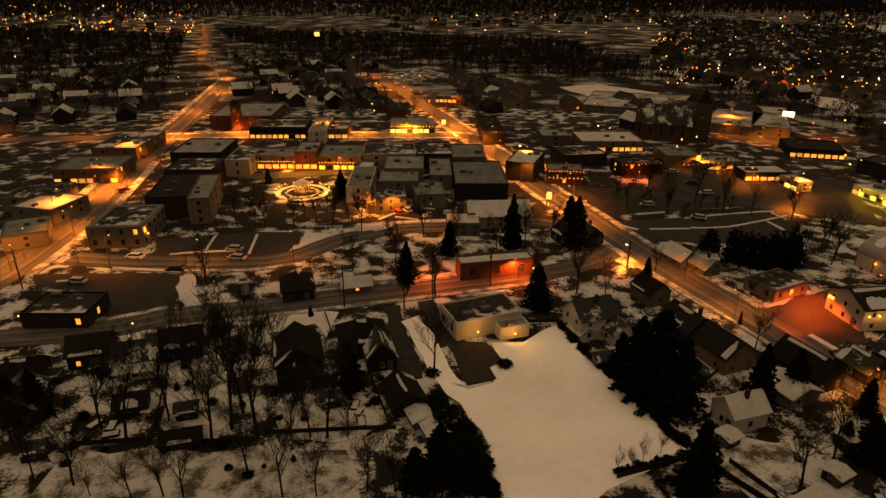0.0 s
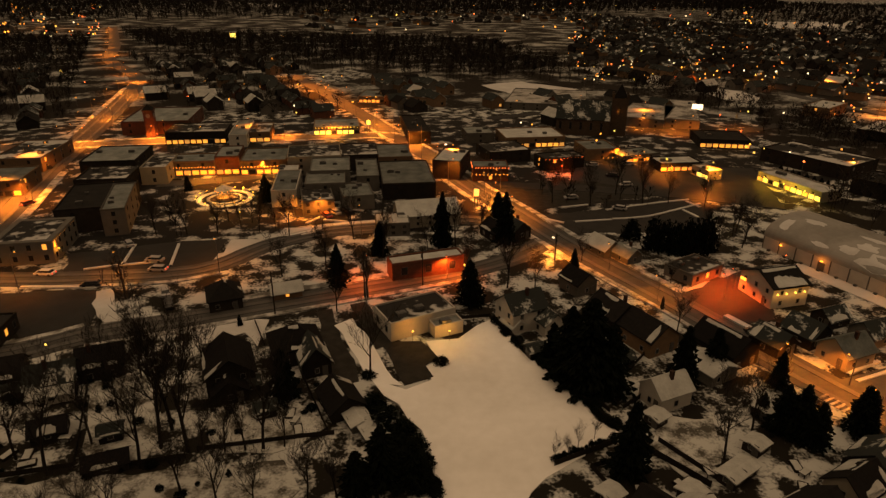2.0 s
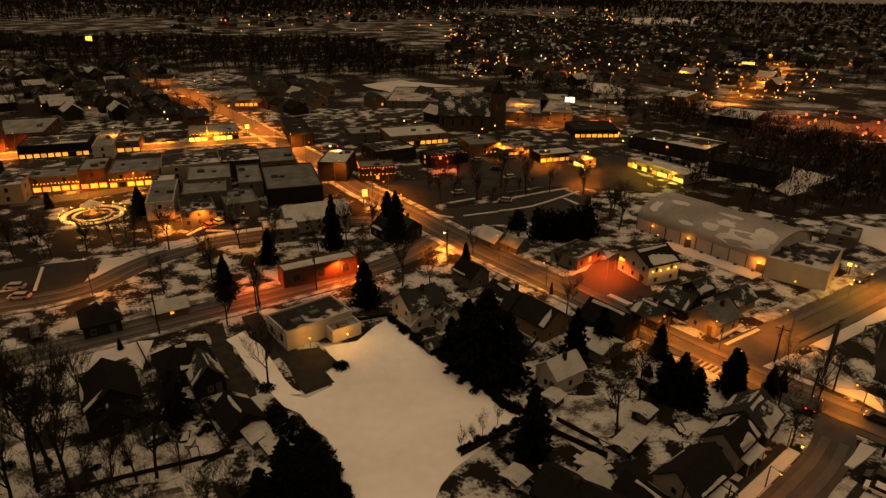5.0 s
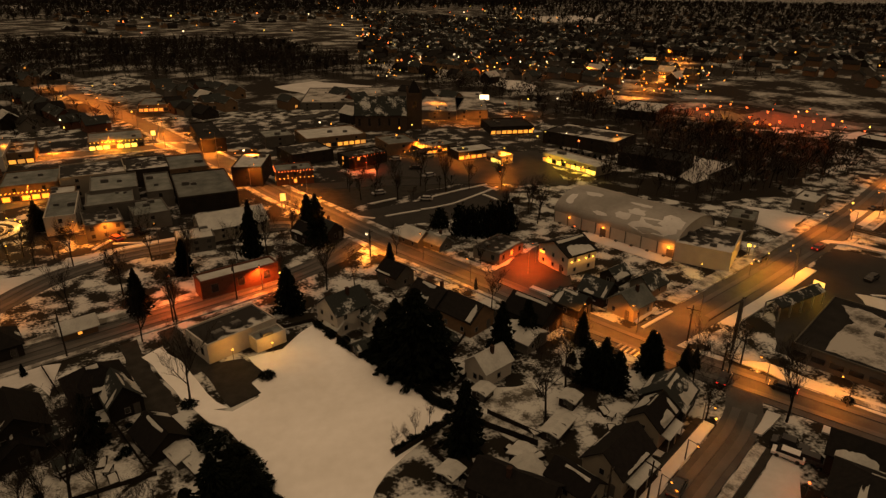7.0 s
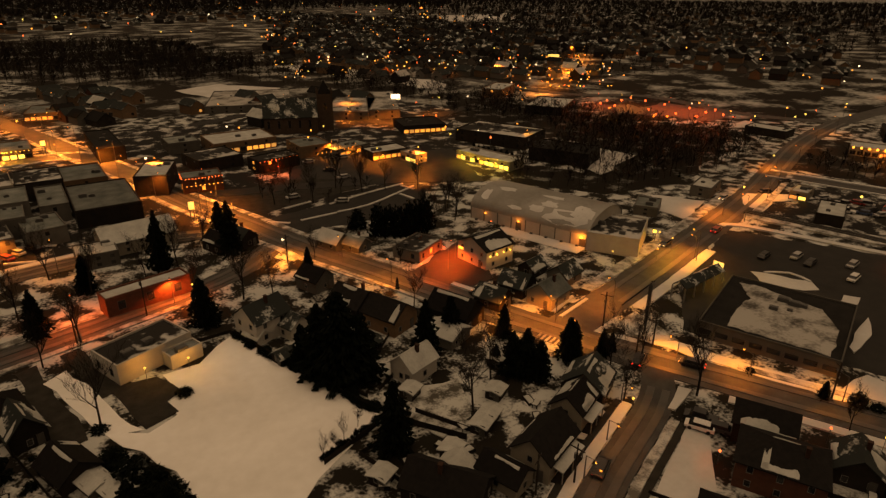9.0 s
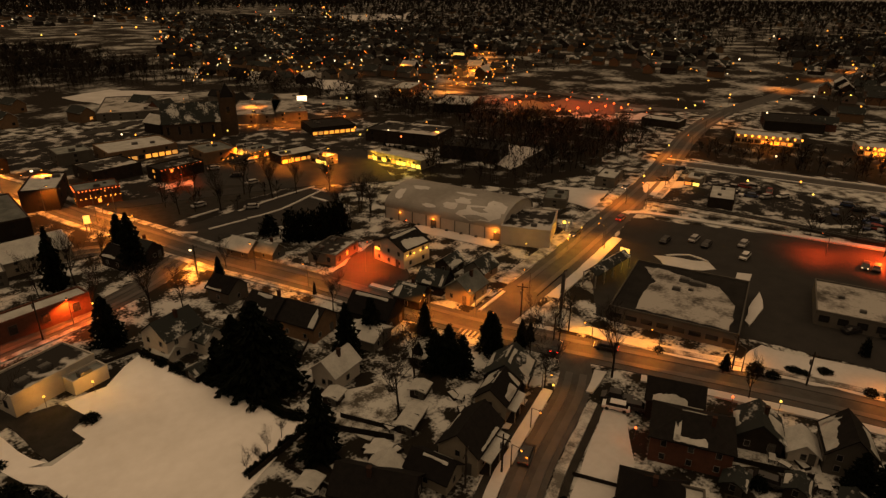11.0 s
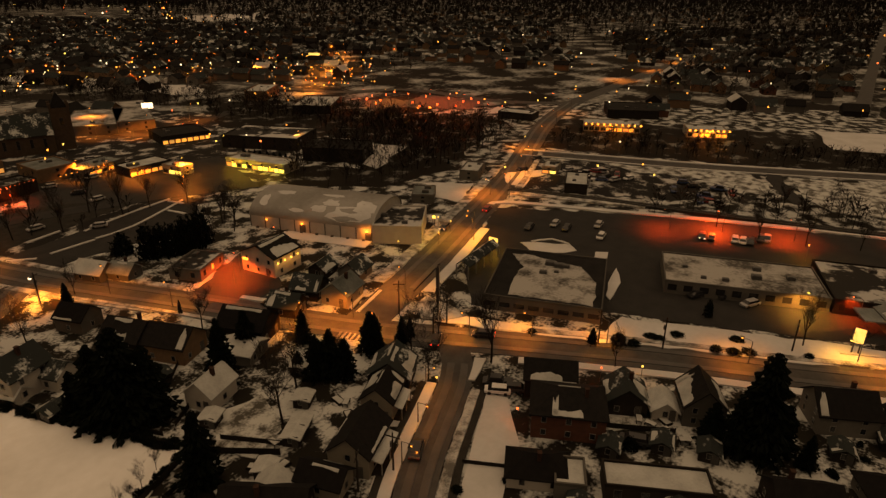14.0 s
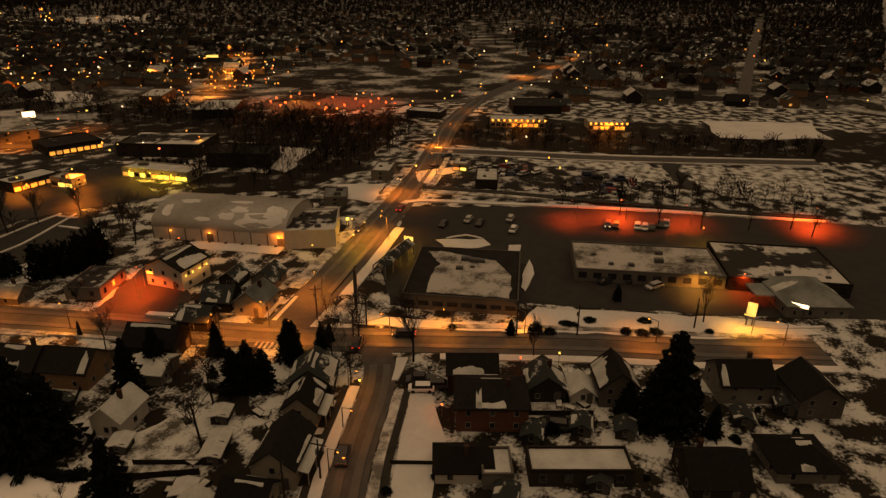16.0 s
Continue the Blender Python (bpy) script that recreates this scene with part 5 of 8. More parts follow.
flat_block(-13.6, 214.5, 1.7, 13.2, 17.2, 7.0, GREYWALL, GREYROOF, "grey stepped roof of a downtown block", seed=107)
flat_block(-1.2, 214.5, 1.5, 7.5, 21.9, 5.5, GREYWALL, GREYROOF, "narrow block with a white roof", seed=108)
flat_block(11.9, 208.1, 1.3, 17.2, 27.6, 5.5, DARKWALL, GREYROOF, "large grey-roofed store near the corner", seed=109)
flat_block(-27.0, 201.7, 0.8, 7.6, 23.0, 5.5, WHITE, GREYROOF, "white-roofed corner store beside the square", seed=110)
flat_block(-16.7, 188.8, 8.0, 9.4, 13.5, 4.7, GREYWALL, TARSNOW, "grey rear building with snow on ledges", seed=111)
flat_block(-4.8, 192.0, 7.8, 9.6, 13.7, 4.7, GREYWALL, GREYROOF, "pale rear block with a ribbed roof", seed=112)
flat_block(-28.1, 218.0, 1.7, 6.8, 11.2, 4.7, BUFF, SNOWROOF, "small lit shop by the square", seed=113, shop=G_SHOP)
flat_block(-79.3, 186.6, 9.6, 18.0, 24.7, 7.0, DARKWALL, TAR, "large dark unlit block on the downtown street", seed=114)
flat_block(-86.0, 213.3, 1.8, 16.0, 16.2, 6.2, DARKWALL, TARSNOW, "dark block with a white roof on the street", seed=115, lit=0.08)
flat_block(-90.7, 236.0, 1.9, 18.3, 22.4, 7.0, DARKWALL, GREYROOF, "downtown corner block with a snowy roof", seed=116)
flat_block(-72.1, 182.7, 11.3, 6.1, 25.0, 7.8, GREYWALL, GREYROOF, "tall grey stair tower block", seed=117, floors=3)
flat_block(-123.0, 216.5, 5.4, 21.1, 17.7, 5.5, BUFF, GREYROOF, "shop row with snowy roof on the far side", seed=118, shop=G_SHOP, lit=0.1)
flat_block(-126.7, 251.5, 2.0, 17.0, 29.6, 5.5, BUFF, TARSNOW, "shop block under snow at the crossing", seed=119, lit=0.1)
flat_block(-121.7, 188.5, 1.5, 7.6, 13.3, 4.7, GREYWALL, TARSNOW, "grey workshop behind the shops", seed=120)
flat_block(-116.0, 176.7, 77.0, 14.3, 14.0, 4.7, GREYWALL, SNOWROOF, "workshop with a split snowy roof", seed=121)
flat_block(-111.2, 157.3, 28.3, 10.6, 14.1, 4.3, GREYWALL, GREYROOF, "long grey shed by the street", seed=122)
flat_block(-128.4, 184.5, 1.5, 7.5, 11.3, 4.7, GREYWALL, TARSNOW, "grey shed with patchy snow", seed=123)
flat_block(-96.1, 313.7, 2.2, 28.8, 34.3, 6.2, BRICK, GREYROOF, "wide hall with a pale roof at the crossing", seed=124)
flat_block(-73.6, 285.4, 2.1, 24.6, 18.5, 5.5, DARKWALL, TARSNOW, "dark shop row with blue and gold lights", seed=125, shop=G_WINDOW)
flat_block(-55.2, 283.5, 2.4, 7.2, 29.2, 5.5, WHITE, GREYROOF, "small white block on the lit street", seed=126)
flat_block(-47.2, 287.1, 2.0, 8.7, 19.7, 4.7, BUFF, TARSNOW, "small shop with lit windows", seed=127, shop=G_WINDOW)
flat_block(-14.8, 298.3, 2.2, 20.7, 18.3, 3.9, BUFF, GREYROOF, "filling station shop with bright yellow front", seed=128, shop=G_YELLOW)
flat_block(29.7, 223.4, -19.9, 10.0, 18.6, 7.0, DARKWALL, SNOWROOF, "dark three-storey block at the street corner", seed=129, floors=3)
flat_block(42.2, 215.2, -5.0, 12.5, 8.8, 5.5, BRICK, GREYROOF, "brick corner inn with red lights on its cornice", seed=130, lit=0.5)
flat_block(52.8, 243.2, 10.5, 17.0, 15.8, 4.7, DARKWALL, TARSNOW, "dark store with a white roof", seed=131)
flat_block(71.6, 228.5, 12.4, 16.8, 8.8, 4.7, DARKWALL, TARSNOW, "dark bar with red and gold lights", seed=132, lit=0.4)
flat_block(69.5, 267.1, 2.0, 25.9, 19.2, 4.7, BUFF, SNOWROOF, "long low store with orange lit windows", seed=133, shop=G_WINDOW)
flat_block(47.8, 273.9, 1.9, 12.1, 13.4, 4.7, GREYWALL, GREYROOF, "grey store beside the church street", seed=134)
flat_block(91.0, 242.9, 1.8, 13.0, 15.2, 4.7, BUFF, GREYROOF, "buff two-storey downtown brick block", seed=135, lit=0.1)
flat_block(104.2, 236.4, 14.5, 18.4, 10.6, 3.1, GREYWALL, GREYROOF, "garage with bright lamps", seed=136, shop=G_WINDOW)
flat_block(114.9, 221.7, 1.8, 16.2, 9.7, 3.5, DARKWALL, SNOWROOF, "low store with a lit front", seed=137, shop=G_WINDOW)
flat_block(152.5, 258.2, -13.8, 20.6, 18.9, 3.9, DARKWALL, TAR, "dark bar with red neon front", seed=138, shop=G_WINDOW)
flat_block(161.7, 314.7, -24.7, 16.3, 58.9, 4.7, GREYWALL, WORNSNOW, "long warehouse with streaky snow", seed=139)
flat_block(142.1, 311.2, -32.3, 22.2, 42.0, 4.7, GREYWALL, WORNSNOW, "long warehouse with snow drifts on its roof", seed=140)
flat_block(103.9, 363.2, -19.5, 43.7, 51.2, 3.9, GREYWALL, WORNSNOW, "long dark warehouse with snow", seed=141)
flat_block(6.3, 380.4, -8.8, 19.6, 23.6, 3.9, BUFF, GREYROOF, "far store with sodium lamps", seed=142, shop=G_WINDOW)
flat_block(29.7, 376.8, -27.1, 19.3, 22.4, 3.9, BUFF, TARSNOW, "far store with a snowy roof", seed=143, shop=G_WINDOW)
flat_block(20.9, 286.6, 2.4, 9.7, 36.8, 5.5, DARKWALL, TAR, "dark block on the main street", seed=144)
flat_block(5.5, 167.0, 1.2, 9.3, 9.2, 3.9, GREYWALL, SNOWROOF, "rear outbuilding with a snowy roof", seed=145)
flat_block(144.6, 191.6, -76.9, 26.5, 9.0, 3.6, CREAM, SNOWROOF, "low shop with a brilliantly lit yellow front", seed=146, shop=G_YELLOW)
flat_block(121.2, 209.7, -78.6, 9.1, 5.8, 3.6, CREAM, SNOWROOF, "lit garage with a yellow canopy", seed=147, shop=G_YELLOW)
flat_block(171.2, 219.4, -64.1, 33.5, 21.3, 5.4, DARKWALL, TARSNOW, "wide dark workshop with snow streaks", seed=148)
flat_block(173.2, 180.4, -61.9, 24.0, 15.7, 5.4, DARKWALL, TAR, "long dark brown shed by the wood", seed=149)
flat_block(184.7, 123.8, -68.0, 6.7, 12.7, 3.6, GREYWALL, SNOWROOF, "small pale shed by the road", seed=150)
flat_block(152.9, 121.1, -56.5, 7.1, 10.1, 3.1, GREYWALL, GREYROOF, "small flat grey utility shed", seed=151)
flat_block(286.7, 164.5, -79.7, 18.5, 10.6, 3.6, DARKWALL, SNOWROOF, "roadside shed by the bridge", seed=152)
flat_block(290.0, 115.4, -65.0, 26.0, 12.0, 3.8, CREAM, SNOWROOF, "motel row with a string of bright lamps", seed=153, shop=G_SHOP)
flat_block(305.6, 76.2, -63.6, 17.3, 12.0, 3.8, CREAM, SNOWROOF, "lit store beside the far street", seed=154, shop=G_SHOP)
flat_block(207.3, 103.6, -73.6, 5.3, 9.6, 3.1, CREAM, SNOWROOF, "small lit kiosk in the yard", seed=155, shop=G_YELLOW)
flat_block(194.3, 87.3, -66.2, 7.4, 15.1, 3.6, DARKWALL, SNOWROOF, "dark shed in the cluttered yard", seed=156)
flat_block(332.1, 122.3, -62.1, 25.7, 24.6, 4.5, DARKWALL, TAR, "dark block by the far street", seed=157)
flat_block(355.5, 371.5, -54.3, 25.0, 20.0, 4.6, BUFF, SNOWROOF, "far filling station with bright lamps", seed=158, shop=G_YELLOW)
flat_block(245.8, 318.6, -54.9, 12.7, 27.3, 5.4, BUFF, SNOWROOF, "far two-storey inn with lit windows", seed=159, lit=0.3)
flat_block(239.4, 263.2, -55.3, 20.2, 30.9, 4.5, DARKWALL, SNOWROOF, "far warehouse with a snowy roof", seed=160)
ARENA = (103.2, 144.7, -70.4, 37.3)
RESTAURANT = (88.5, 117.6, -81.9, 10.3, 9.2)
PYLON = (93.6, 70.6)
BANK = (147.0, -10.8)
BANDSTAND = (-46.8, 200.3)
CHURCH_AT = (101.1, 283.9)
PORTICO_A = (111.7, 77.0)
PORTICO_B = (127.6, 78.7)

# ---- trees ----
bare_tree(-1.5, 96.1, 11.6, 161, 347)
bare_tree(-1.7, 126.0, 9.6, 162, 54)
bare_tree(-47.4, 76.1, 15.0, 163, 121)
bare_tree(-32.4, 84.4, 17.8, 164, 188)
bare_tree(-32.9, 80.2, 17.3, 165, 255)
bare_tree(-34.7, 76.2, 14.1, 166, 322)
bare_tree(-28.6, 78.9, 17.2, 167, 29)
bare_tree(-17.6, 78.3, 13.8, 168, 96)
bare_tree(-20.2, 78.3, 8.9, 169, 163)
bare_tree(-23.2, 78.3, 8.9, 170, 230)
bare_tree(-14.5, 78.4, 7.9, 171, 297)
bare_tree(-21.6, 66.1, 10.5, 172, 4)
bare_tree(-35.1, 66.0, 8.7, 173, 71)
bare_tree(-41.5, 64.9, 6.8, 174, 138)
bare_tree(-51.1, 67.9, 11.6, 175, 205)
bare_tree(-10.2, 67.3, 8.7, 176, 272)
bare_tree(-53.2, 79.9, 11.5, 177, 339)
bare_tree(-61.8, 82.6, 8.6, 178, 46)
bare_tree(-43.8, 82.8, 10.7, 179, 113)
bare_tree(-47.2, 99.2, 9.5, 180, 180)
bare_tree(-41.9, 88.9, 11.0, 181, 247)
bare_tree(-26.4, 78.9, 8.4, 182, 314)
bare_tree(-27.5, 70.3, 9.9, 183, 21)
bare_tree(-21.8, 139.1, 8.8, 184, 88)
bare_tree(-8.3, 120.6, 8.7, 185, 155)
bare_tree(30.3, 127.9, 11.1, 186, 222)
bare_tree(21.8, 136.7, 10.2, 187, 289)
bare_tree(36.1, 125.3, 8.3, 188, 356)
bare_tree(-17.0, 66.2, 7.7, 189, 63)
bare_tree(-47.7, 65.9, 4.9, 190, 130)
bare_tree(-63.2, 74.6, 10.2, 191, 197)
bare_tree(-57.2, 68.9, 8.9, 192, 264)
bare_tree(-6.3, 67.3, 7.8, 193, 331)
bare_tree(-41.5, 99.2, 9.5, 194, 38)
bare_tree(-37.8, 66.0, 7.7, 195, 105)
bare_tree(-30.6, 99.4, 9.5, 196, 172)
bare_tree(67.7, 200.8, 10.6, 197, 239)
bare_tree(85.4, 181.8, 12.5, 198, 306)
bare_tree(80.6, 192.4, 11.2, 199, 13)
bare_tree(68.1, 181.4, 10.7, 200, 80)
bare_tree(57.3, 200.5, 8.7, 201, 147)
bare_tree(-42.8, 169.4, 8.5, 202, 214)
bare_tree(-50.9, 169.2, 8.5, 203, 281)
bare_tree(-31.5, 169.7, 8.5, 204, 348)
bare_tree(-37.3, 174.2, 7.8, 205, 55)
bare_tree(-59.0, 169.1, 10.1, 206, 122)
bare_tree(-22.9, 165.4, 10.0, 207, 189)
bare_tree(-5.3, 161.5, 9.8, 208, 256)
bare_tree(2.3, 148.1, 11.5, 209, 323)
bare_tree(13.9, 148.3, 8.5, 210, 30)
bare_tree(21.8, 154.0, 11.1, 211, 97)
bare_tree(-11.7, 142.6, 10.5, 212, 164)
bare_tree(-55.6, 133.8, 7.9, 213, 231)
bare_tree(29.8, 162.2, 8.2, 214, 298)
bare_tree(57.3, 186.4, 9.1, 215, 5)
bare_tree(94.1, 182.0, 9.0, 216, 72)
bare_tree(103.8, 177.3, 8.8, 217, 139)
bare_tree(52.0, 140.4, 6.0, 218, 206)
bare_tree(101.9, 155.6, 8.0, 219, 273)
bare_tree(50.4, 68.7, 10.8, 220, 340)
bare_tree(57.8, 73.8, 10.2, 221, 47)
bare_tree(27.5, 71.6, 3.2, 222, 114)
bare_tree(29.6, 73.5, 3.2, 223, 181)
bare_tree(32.7, 75.1, 3.3, 224, 248)
bare_tree(25.4, 71.2, 3.1, 225, 315)
bare_tree(99.3, 152.9, 8.9, 226, 22)
bare_tree(92.6, 153.1, 7.1, 227, 89)
bare_tree(101.1, 149.4, 8.8, 228, 156)
bare_tree(60.5, 105.2, 7.4, 229, 223)
bare_tree(77.9, 64.8, 9.1, 230, 290)
bare_tree(68.6, 125.8, 4.5, 231, 357)
bare_tree(85.3, 51.9, 11.8, 232, 64)
bare_tree(85.5, 64.4, 8.1, 233, 131)
bare_tree(73.3, 57.3, 8.0, 234, 198)
bare_tree(97.7, 33.0, 6.0, 235, 265)
bare_tree(183.9, 15.1, 9.1, 236, 332)
bare_tree(179.2, 26.1, 9.2, 237, 39)
bare_tree(189.5, 3.0, 7.4, 238, 106)
bare_tree(196.4, -7.5, 9.0, 239, 173)
bare_tree(219.9, 13.7, 7.5, 240, 240)
bare_tree(211.7, 25.9, 7.5, 241, 307)
bare_tree(184.6, 38.4, 7.0, 242, 14)
bare_tree(192.8, -12.9, 8.0, 243, 81)
bare_tree(91.7, 146.6, 8.0, 244, 148)
bare_tree(97.6, 145.0, 8.2, 245, 215)
bare_tree(158.2, 138.2, 7.9, 246, 282)
bare_tree(151.8, 147.8, 7.9, 247, 349)
bare_tree(140.9, 152.8, 7.7, 248, 56)
bare_tree(179.2, 144.9, 10.6, 249, 123)
bare_tree(190.3, 142.7, 10.9, 250, 190)
bare_tree(130.3, -2.1, 5.1, 251, 257)
bare_tree(127.1, 6.8, 8.9, 252, 324)
conifer(20.4, 121.1, 10.7, 253, 31, 1.20)
conifer(-8.4, 133.1, 10.7, 254, 98, 1.20)
conifer(18.1, 154.0, 15.6, 255, 165, 0.80)
conifer(1.6, 149.9, 9.3, 256, 232, 1.00)
conifer(35.0, 154.3, 14.9, 257, 299, 1.10)
conifer(-33.0, 195.3, 9.4, 258, 6, 1.30)
conifer(-60.6, 210.2, 5.6, 259, 73, 1.00)
conifer(-0.1, 69.5, 10.3, 260, 140, 1.50)
conifer(4.3, 68.5, 8.4, 261, 207, 1.40)
conifer(-3.6, 67.9, 7.4, 262, 274, 1.40)
conifer(-64.5, 82.6, 9.6, 263, 341, 1.20)
conifer(-67.7, 81.8, 9.1, 264, 48, 1.20)
conifer(-15.8, 90.8, 10.1, 265, 115, 1.10)
conifer(-47.2, 99.2, 4.8, 266, 182, 1.00)
conifer(-27.6, 116.5, 2.7, 267, 249, 1.00)
conifer(35.9, 88.8, 17.6, 268, 316, 1.35)
conifer(33.4, 91.6, 14.8, 269, 23, 1.35)
conifer(39.2, 87.2, 13.2, 270, 90, 1.40)
conifer(31.8, 96.2, 9.0, 271, 157, 1.00)
conifer(51.8, 86.1, 13.0, 272, 224, 1.10)
conifer(35.1, 67.5, 12.7, 273, 291, 1.10)
conifer(36.7, 172.4, 9.1, 274, 358, 1.10)
conifer(69.2, 84.9, 7.5, 275, 65, 1.20)
conifer(64.6, 72.6, 9.7, 276, 132, 1.30)
conifer(65.8, 70.2, 8.0, 277, 199, 1.20)
conifer(75.2, 71.6, 8.5, 278, 266, 1.20)
conifer(80.4, 69.3, 6.2, 279, 333, 1.00)
conifer(48.7, 136.5, 5.6, 280, 40, 0.90)
conifer(61.1, 113.8, 3.6, 281, 107, 0.70)
conifer(61.7, 77.7, 4.7, 282, 174, 1.30)
conifer(89.8, 7.2, 17.4, 283, 241, 1.15)
conifer(87.2, 10.0, 9.9, 284, 308, 1.20)
conifer(92.6, 4.2, 8.0, 285, 15, 1.15)
conifer(87.4, 13.3, 7.5, 286, 82, 1.20)
conifer(89.6, 0.5, 6.2, 287, 149, 1.20)
conifer(74.4, 72.0, 9.1, 288, 216, 1.20)
conifer(83.3, 69.7, 4.4, 289, 283, 1.00)
conifer(62.5, 73.8, 9.1, 290, 350, 1.30)
conifer(60.1, 90.4, 9.5, 291, 57, 1.20)
conifer(102.8, 39.8, 3.8, 292, 124, 1.20)
conifer(192.1, 140.0, 2.2, 293, 191, 1.00)
bush(70.4, 154.1, 5.5, 5.9, 294, "tall rounded dark cedar in a dense row")
bush(73.3, 146.6, 5.5, 9.2, 295, "tall rounded dark cedar in a dense row")
bush(75.4, 144.7, 5.5, 9.0, 296, "tall rounded dark cedar in a dense row")
bush(77.8, 143.2, 5.5, 9.0, 297, "tall rounded dark cedar in a dense row")
bush(80.6, 142.5, 5.5, 9.5, 298, "tall rounded dark cedar in a dense row")
bush(83.5, 142.6, 5.5, 10.2, 299, "tall rounded dark cedar in a dense row")
bush(86.7, 143.6, 5.5, 10.3, 300, "tall rounded dark cedar in a dense row")
conifer(148.5, 207.5, 4.4, 301, 7, 1.30)
conifer(148.6, 204.3, 4.4, 302, 74, 1.30)
conifer(149.8, 202.6, 4.3, 303, 141, 1.30)
conifer(149.9, 199.5, 4.3, 304, 208, 1.30)
conifer(151.5, 197.2, 4.3, 305, 275, 1.30)
conifer(151.9, 193.8, 4.3, 306, 342, 1.30)
conifer(152.7, 191.1, 4.3, 307, 49, 1.30)
conifer(153.4, 188.7, 4.3, 308, 116, 1.30)
bush(105.6, 35.6, 3.0, 3.0, 309)
bush(107.1, 33.2, 2.6, 1.5, 310)
bush(114.7, 19.8, 2.5, 1.4, 311)
bush(115.9, 16.9, 3.0, 1.2, 312)
bush(117.6, 14.6, 3.0, 1.2, 313)
bush(112.2, 31.5, 3.0, 0.8, 314)
bush(112.5, 29.9, 2.5, 0.8, 315)
bush(116.2, 27.6, 3.0, 0.7, 316)
bush(99.3, 51.2, 2.0, 1.2, 317)
bush(121.4, 17.6, 3.0, 0.8, 318)
bush(123.0, 5.1, 2.0, 1.0, 319)
bush(128.0, 25.0, 2.0, 4.0, 320)
bush(78.3, 22.5, 2.5, 2.2, 321)
bush(55.4, 38.4, 1.8, 1.0, 322)
bush(-1.8, 95.8, 3.0, 0.8, 323)
bush(11.5, 98.5, 3.0, 1.4, 324)
bush(-0.6, 86.0, 4.0, 3.0, 325)
bush(1.7, 82.6, 4.0, 3.0, 326)
bush(3.6, 79.2, 4.0, 3.0, 327)
bush(5.2, 75.4, 4.0, 3.0, 328)
bush(0.8, 80.6, 5.0, 4.0, 329)
bush(5.6, 71.8, 4.0, 3.0, 330)
bush(24.5, 112.4, 2.4, 1.3, 331)
bush(24.5, 113.4, 1.8, 1.2, 332)
bush(25.0, 111.3, 2.0, 1.3, 333)
bush(25.6, 109.6, 2.1, 1.2, 334)
bush(25.3, 108.0, 1.7, 1.0, 335)
bush(25.5, 106.9, 1.4, 1.1, 336)
bush(26.2, 107.5, 1.8, 1.7, 337)
bush(26.5, 104.9, 1.2, 1.2, 338)
bush(27.0, 104.3, 2.5, 1.1, 339)
bush(27.6, 104.3, 2.3, 1.4, 340)
bush(27.4, 102.7, 2.3, 0.8, 341)
bush(28.1, 101.4, 2.6, 1.4, 342)
bush(28.1, 101.1, 1.5, 1.4, 343)
bush(28.8, 100.7, 2.0, 0.9, 344)
bush(29.3, 98.3, 2.5, 1.2, 345)
bush(29.6, 97.9, 1.9, 1.3, 346)
bush(29.6, 98.1, 1.8, 1.2, 347)
bush(29.9, 96.4, 2.0, 1.5, 348)
bush(30.4, 95.7, 2.4, 1.4, 349)
bush(31.0, 94.7, 2.4, 1.5, 350)
bush(31.6, 94.3, 1.6, 1.3, 351)
bush(31.4, 92.8, 2.3, 1.3, 352)
bush(32.1, 91.8, 1.5, 1.4, 353)
bush(32.0, 90.9, 2.3, 1.1, 354)
bush(31.9, 90.3, 1.2, 1.6, 355)
bush(32.4, 89.0, 2.6, 1.0, 356)
bush(33.1, 88.5, 1.5, 1.5, 357)
bush(33.5, 87.8, 1.3, 1.3, 358)
bush(33.6, 88.2, 2.6, 1.7, 359)
bush(33.4, 86.5, 1.9, 1.2, 360)
bush(33.9, 85.8, 2.4, 0.9, 361)
bush(34.3, 85.2, 1.4, 0.9, 362)
bush(34.4, 83.9, 1.2, 1.2, 363)
bush(35.1, 83.8, 1.7, 1.0, 364)
bush(34.7, 83.5, 2.0, 1.3, 365)
bush(35.3, 82.6, 2.4, 1.6, 366)
bush(35.3, 81.3, 2.3, 1.2, 367)
bush(35.5, 81.3, 1.5, 1.2, 368)
bush(35.6, 80.6, 2.0, 1.2, 369)
bush(36.1, 79.3, 2.5, 1.1, 370)
bush(36.2, 79.0, 2.1, 1.0, 371)
bush(36.3, 78.7, 1.5, 1.2, 372)
bush(37.0, 78.0, 2.6, 1.7, 373)
bush(37.2, 77.3, 1.4, 1.5, 374)
bush(-1.2, 87.0, 3.6, 2.6, 375)
bush(-0.9, 84.8, 3.7, 2.7, 376)
bush(-0.9, 85.2, 2.6, 1.5, 377)
bush(-0.4, 83.4, 3.6, 2.7, 378)
bush(-0.2, 81.6, 2.4, 1.9, 379)
bush(0.1, 82.1, 2.0, 1.6, 380)
bush(0.7, 80.8, 2.6, 1.2, 381)
bush(1.8, 80.5, 2.4, 1.2, 382)
bush(1.3, 79.6, 3.1, 2.0, 383)
bush(2.4, 77.9, 3.9, 2.0, 384)
bush(2.9, 77.0, 2.4, 2.3, 385)
bush(3.2, 76.1, 3.7, 2.2, 386)
bush(3.7, 76.5, 3.4, 1.4, 387)
bush(3.6, 74.9, 3.3, 2.0, 388)
bush(3.6, 73.9, 2.9, 1.7, 389)
bush(3.4, 73.5, 3.5, 2.0, 390)
bush(4.7, 72.8, 3.0, 1.5, 391)
bush(4.5, 72.0, 3.5, 1.3, 392)
bush(4.9, 71.4, 3.5, 1.8, 393)
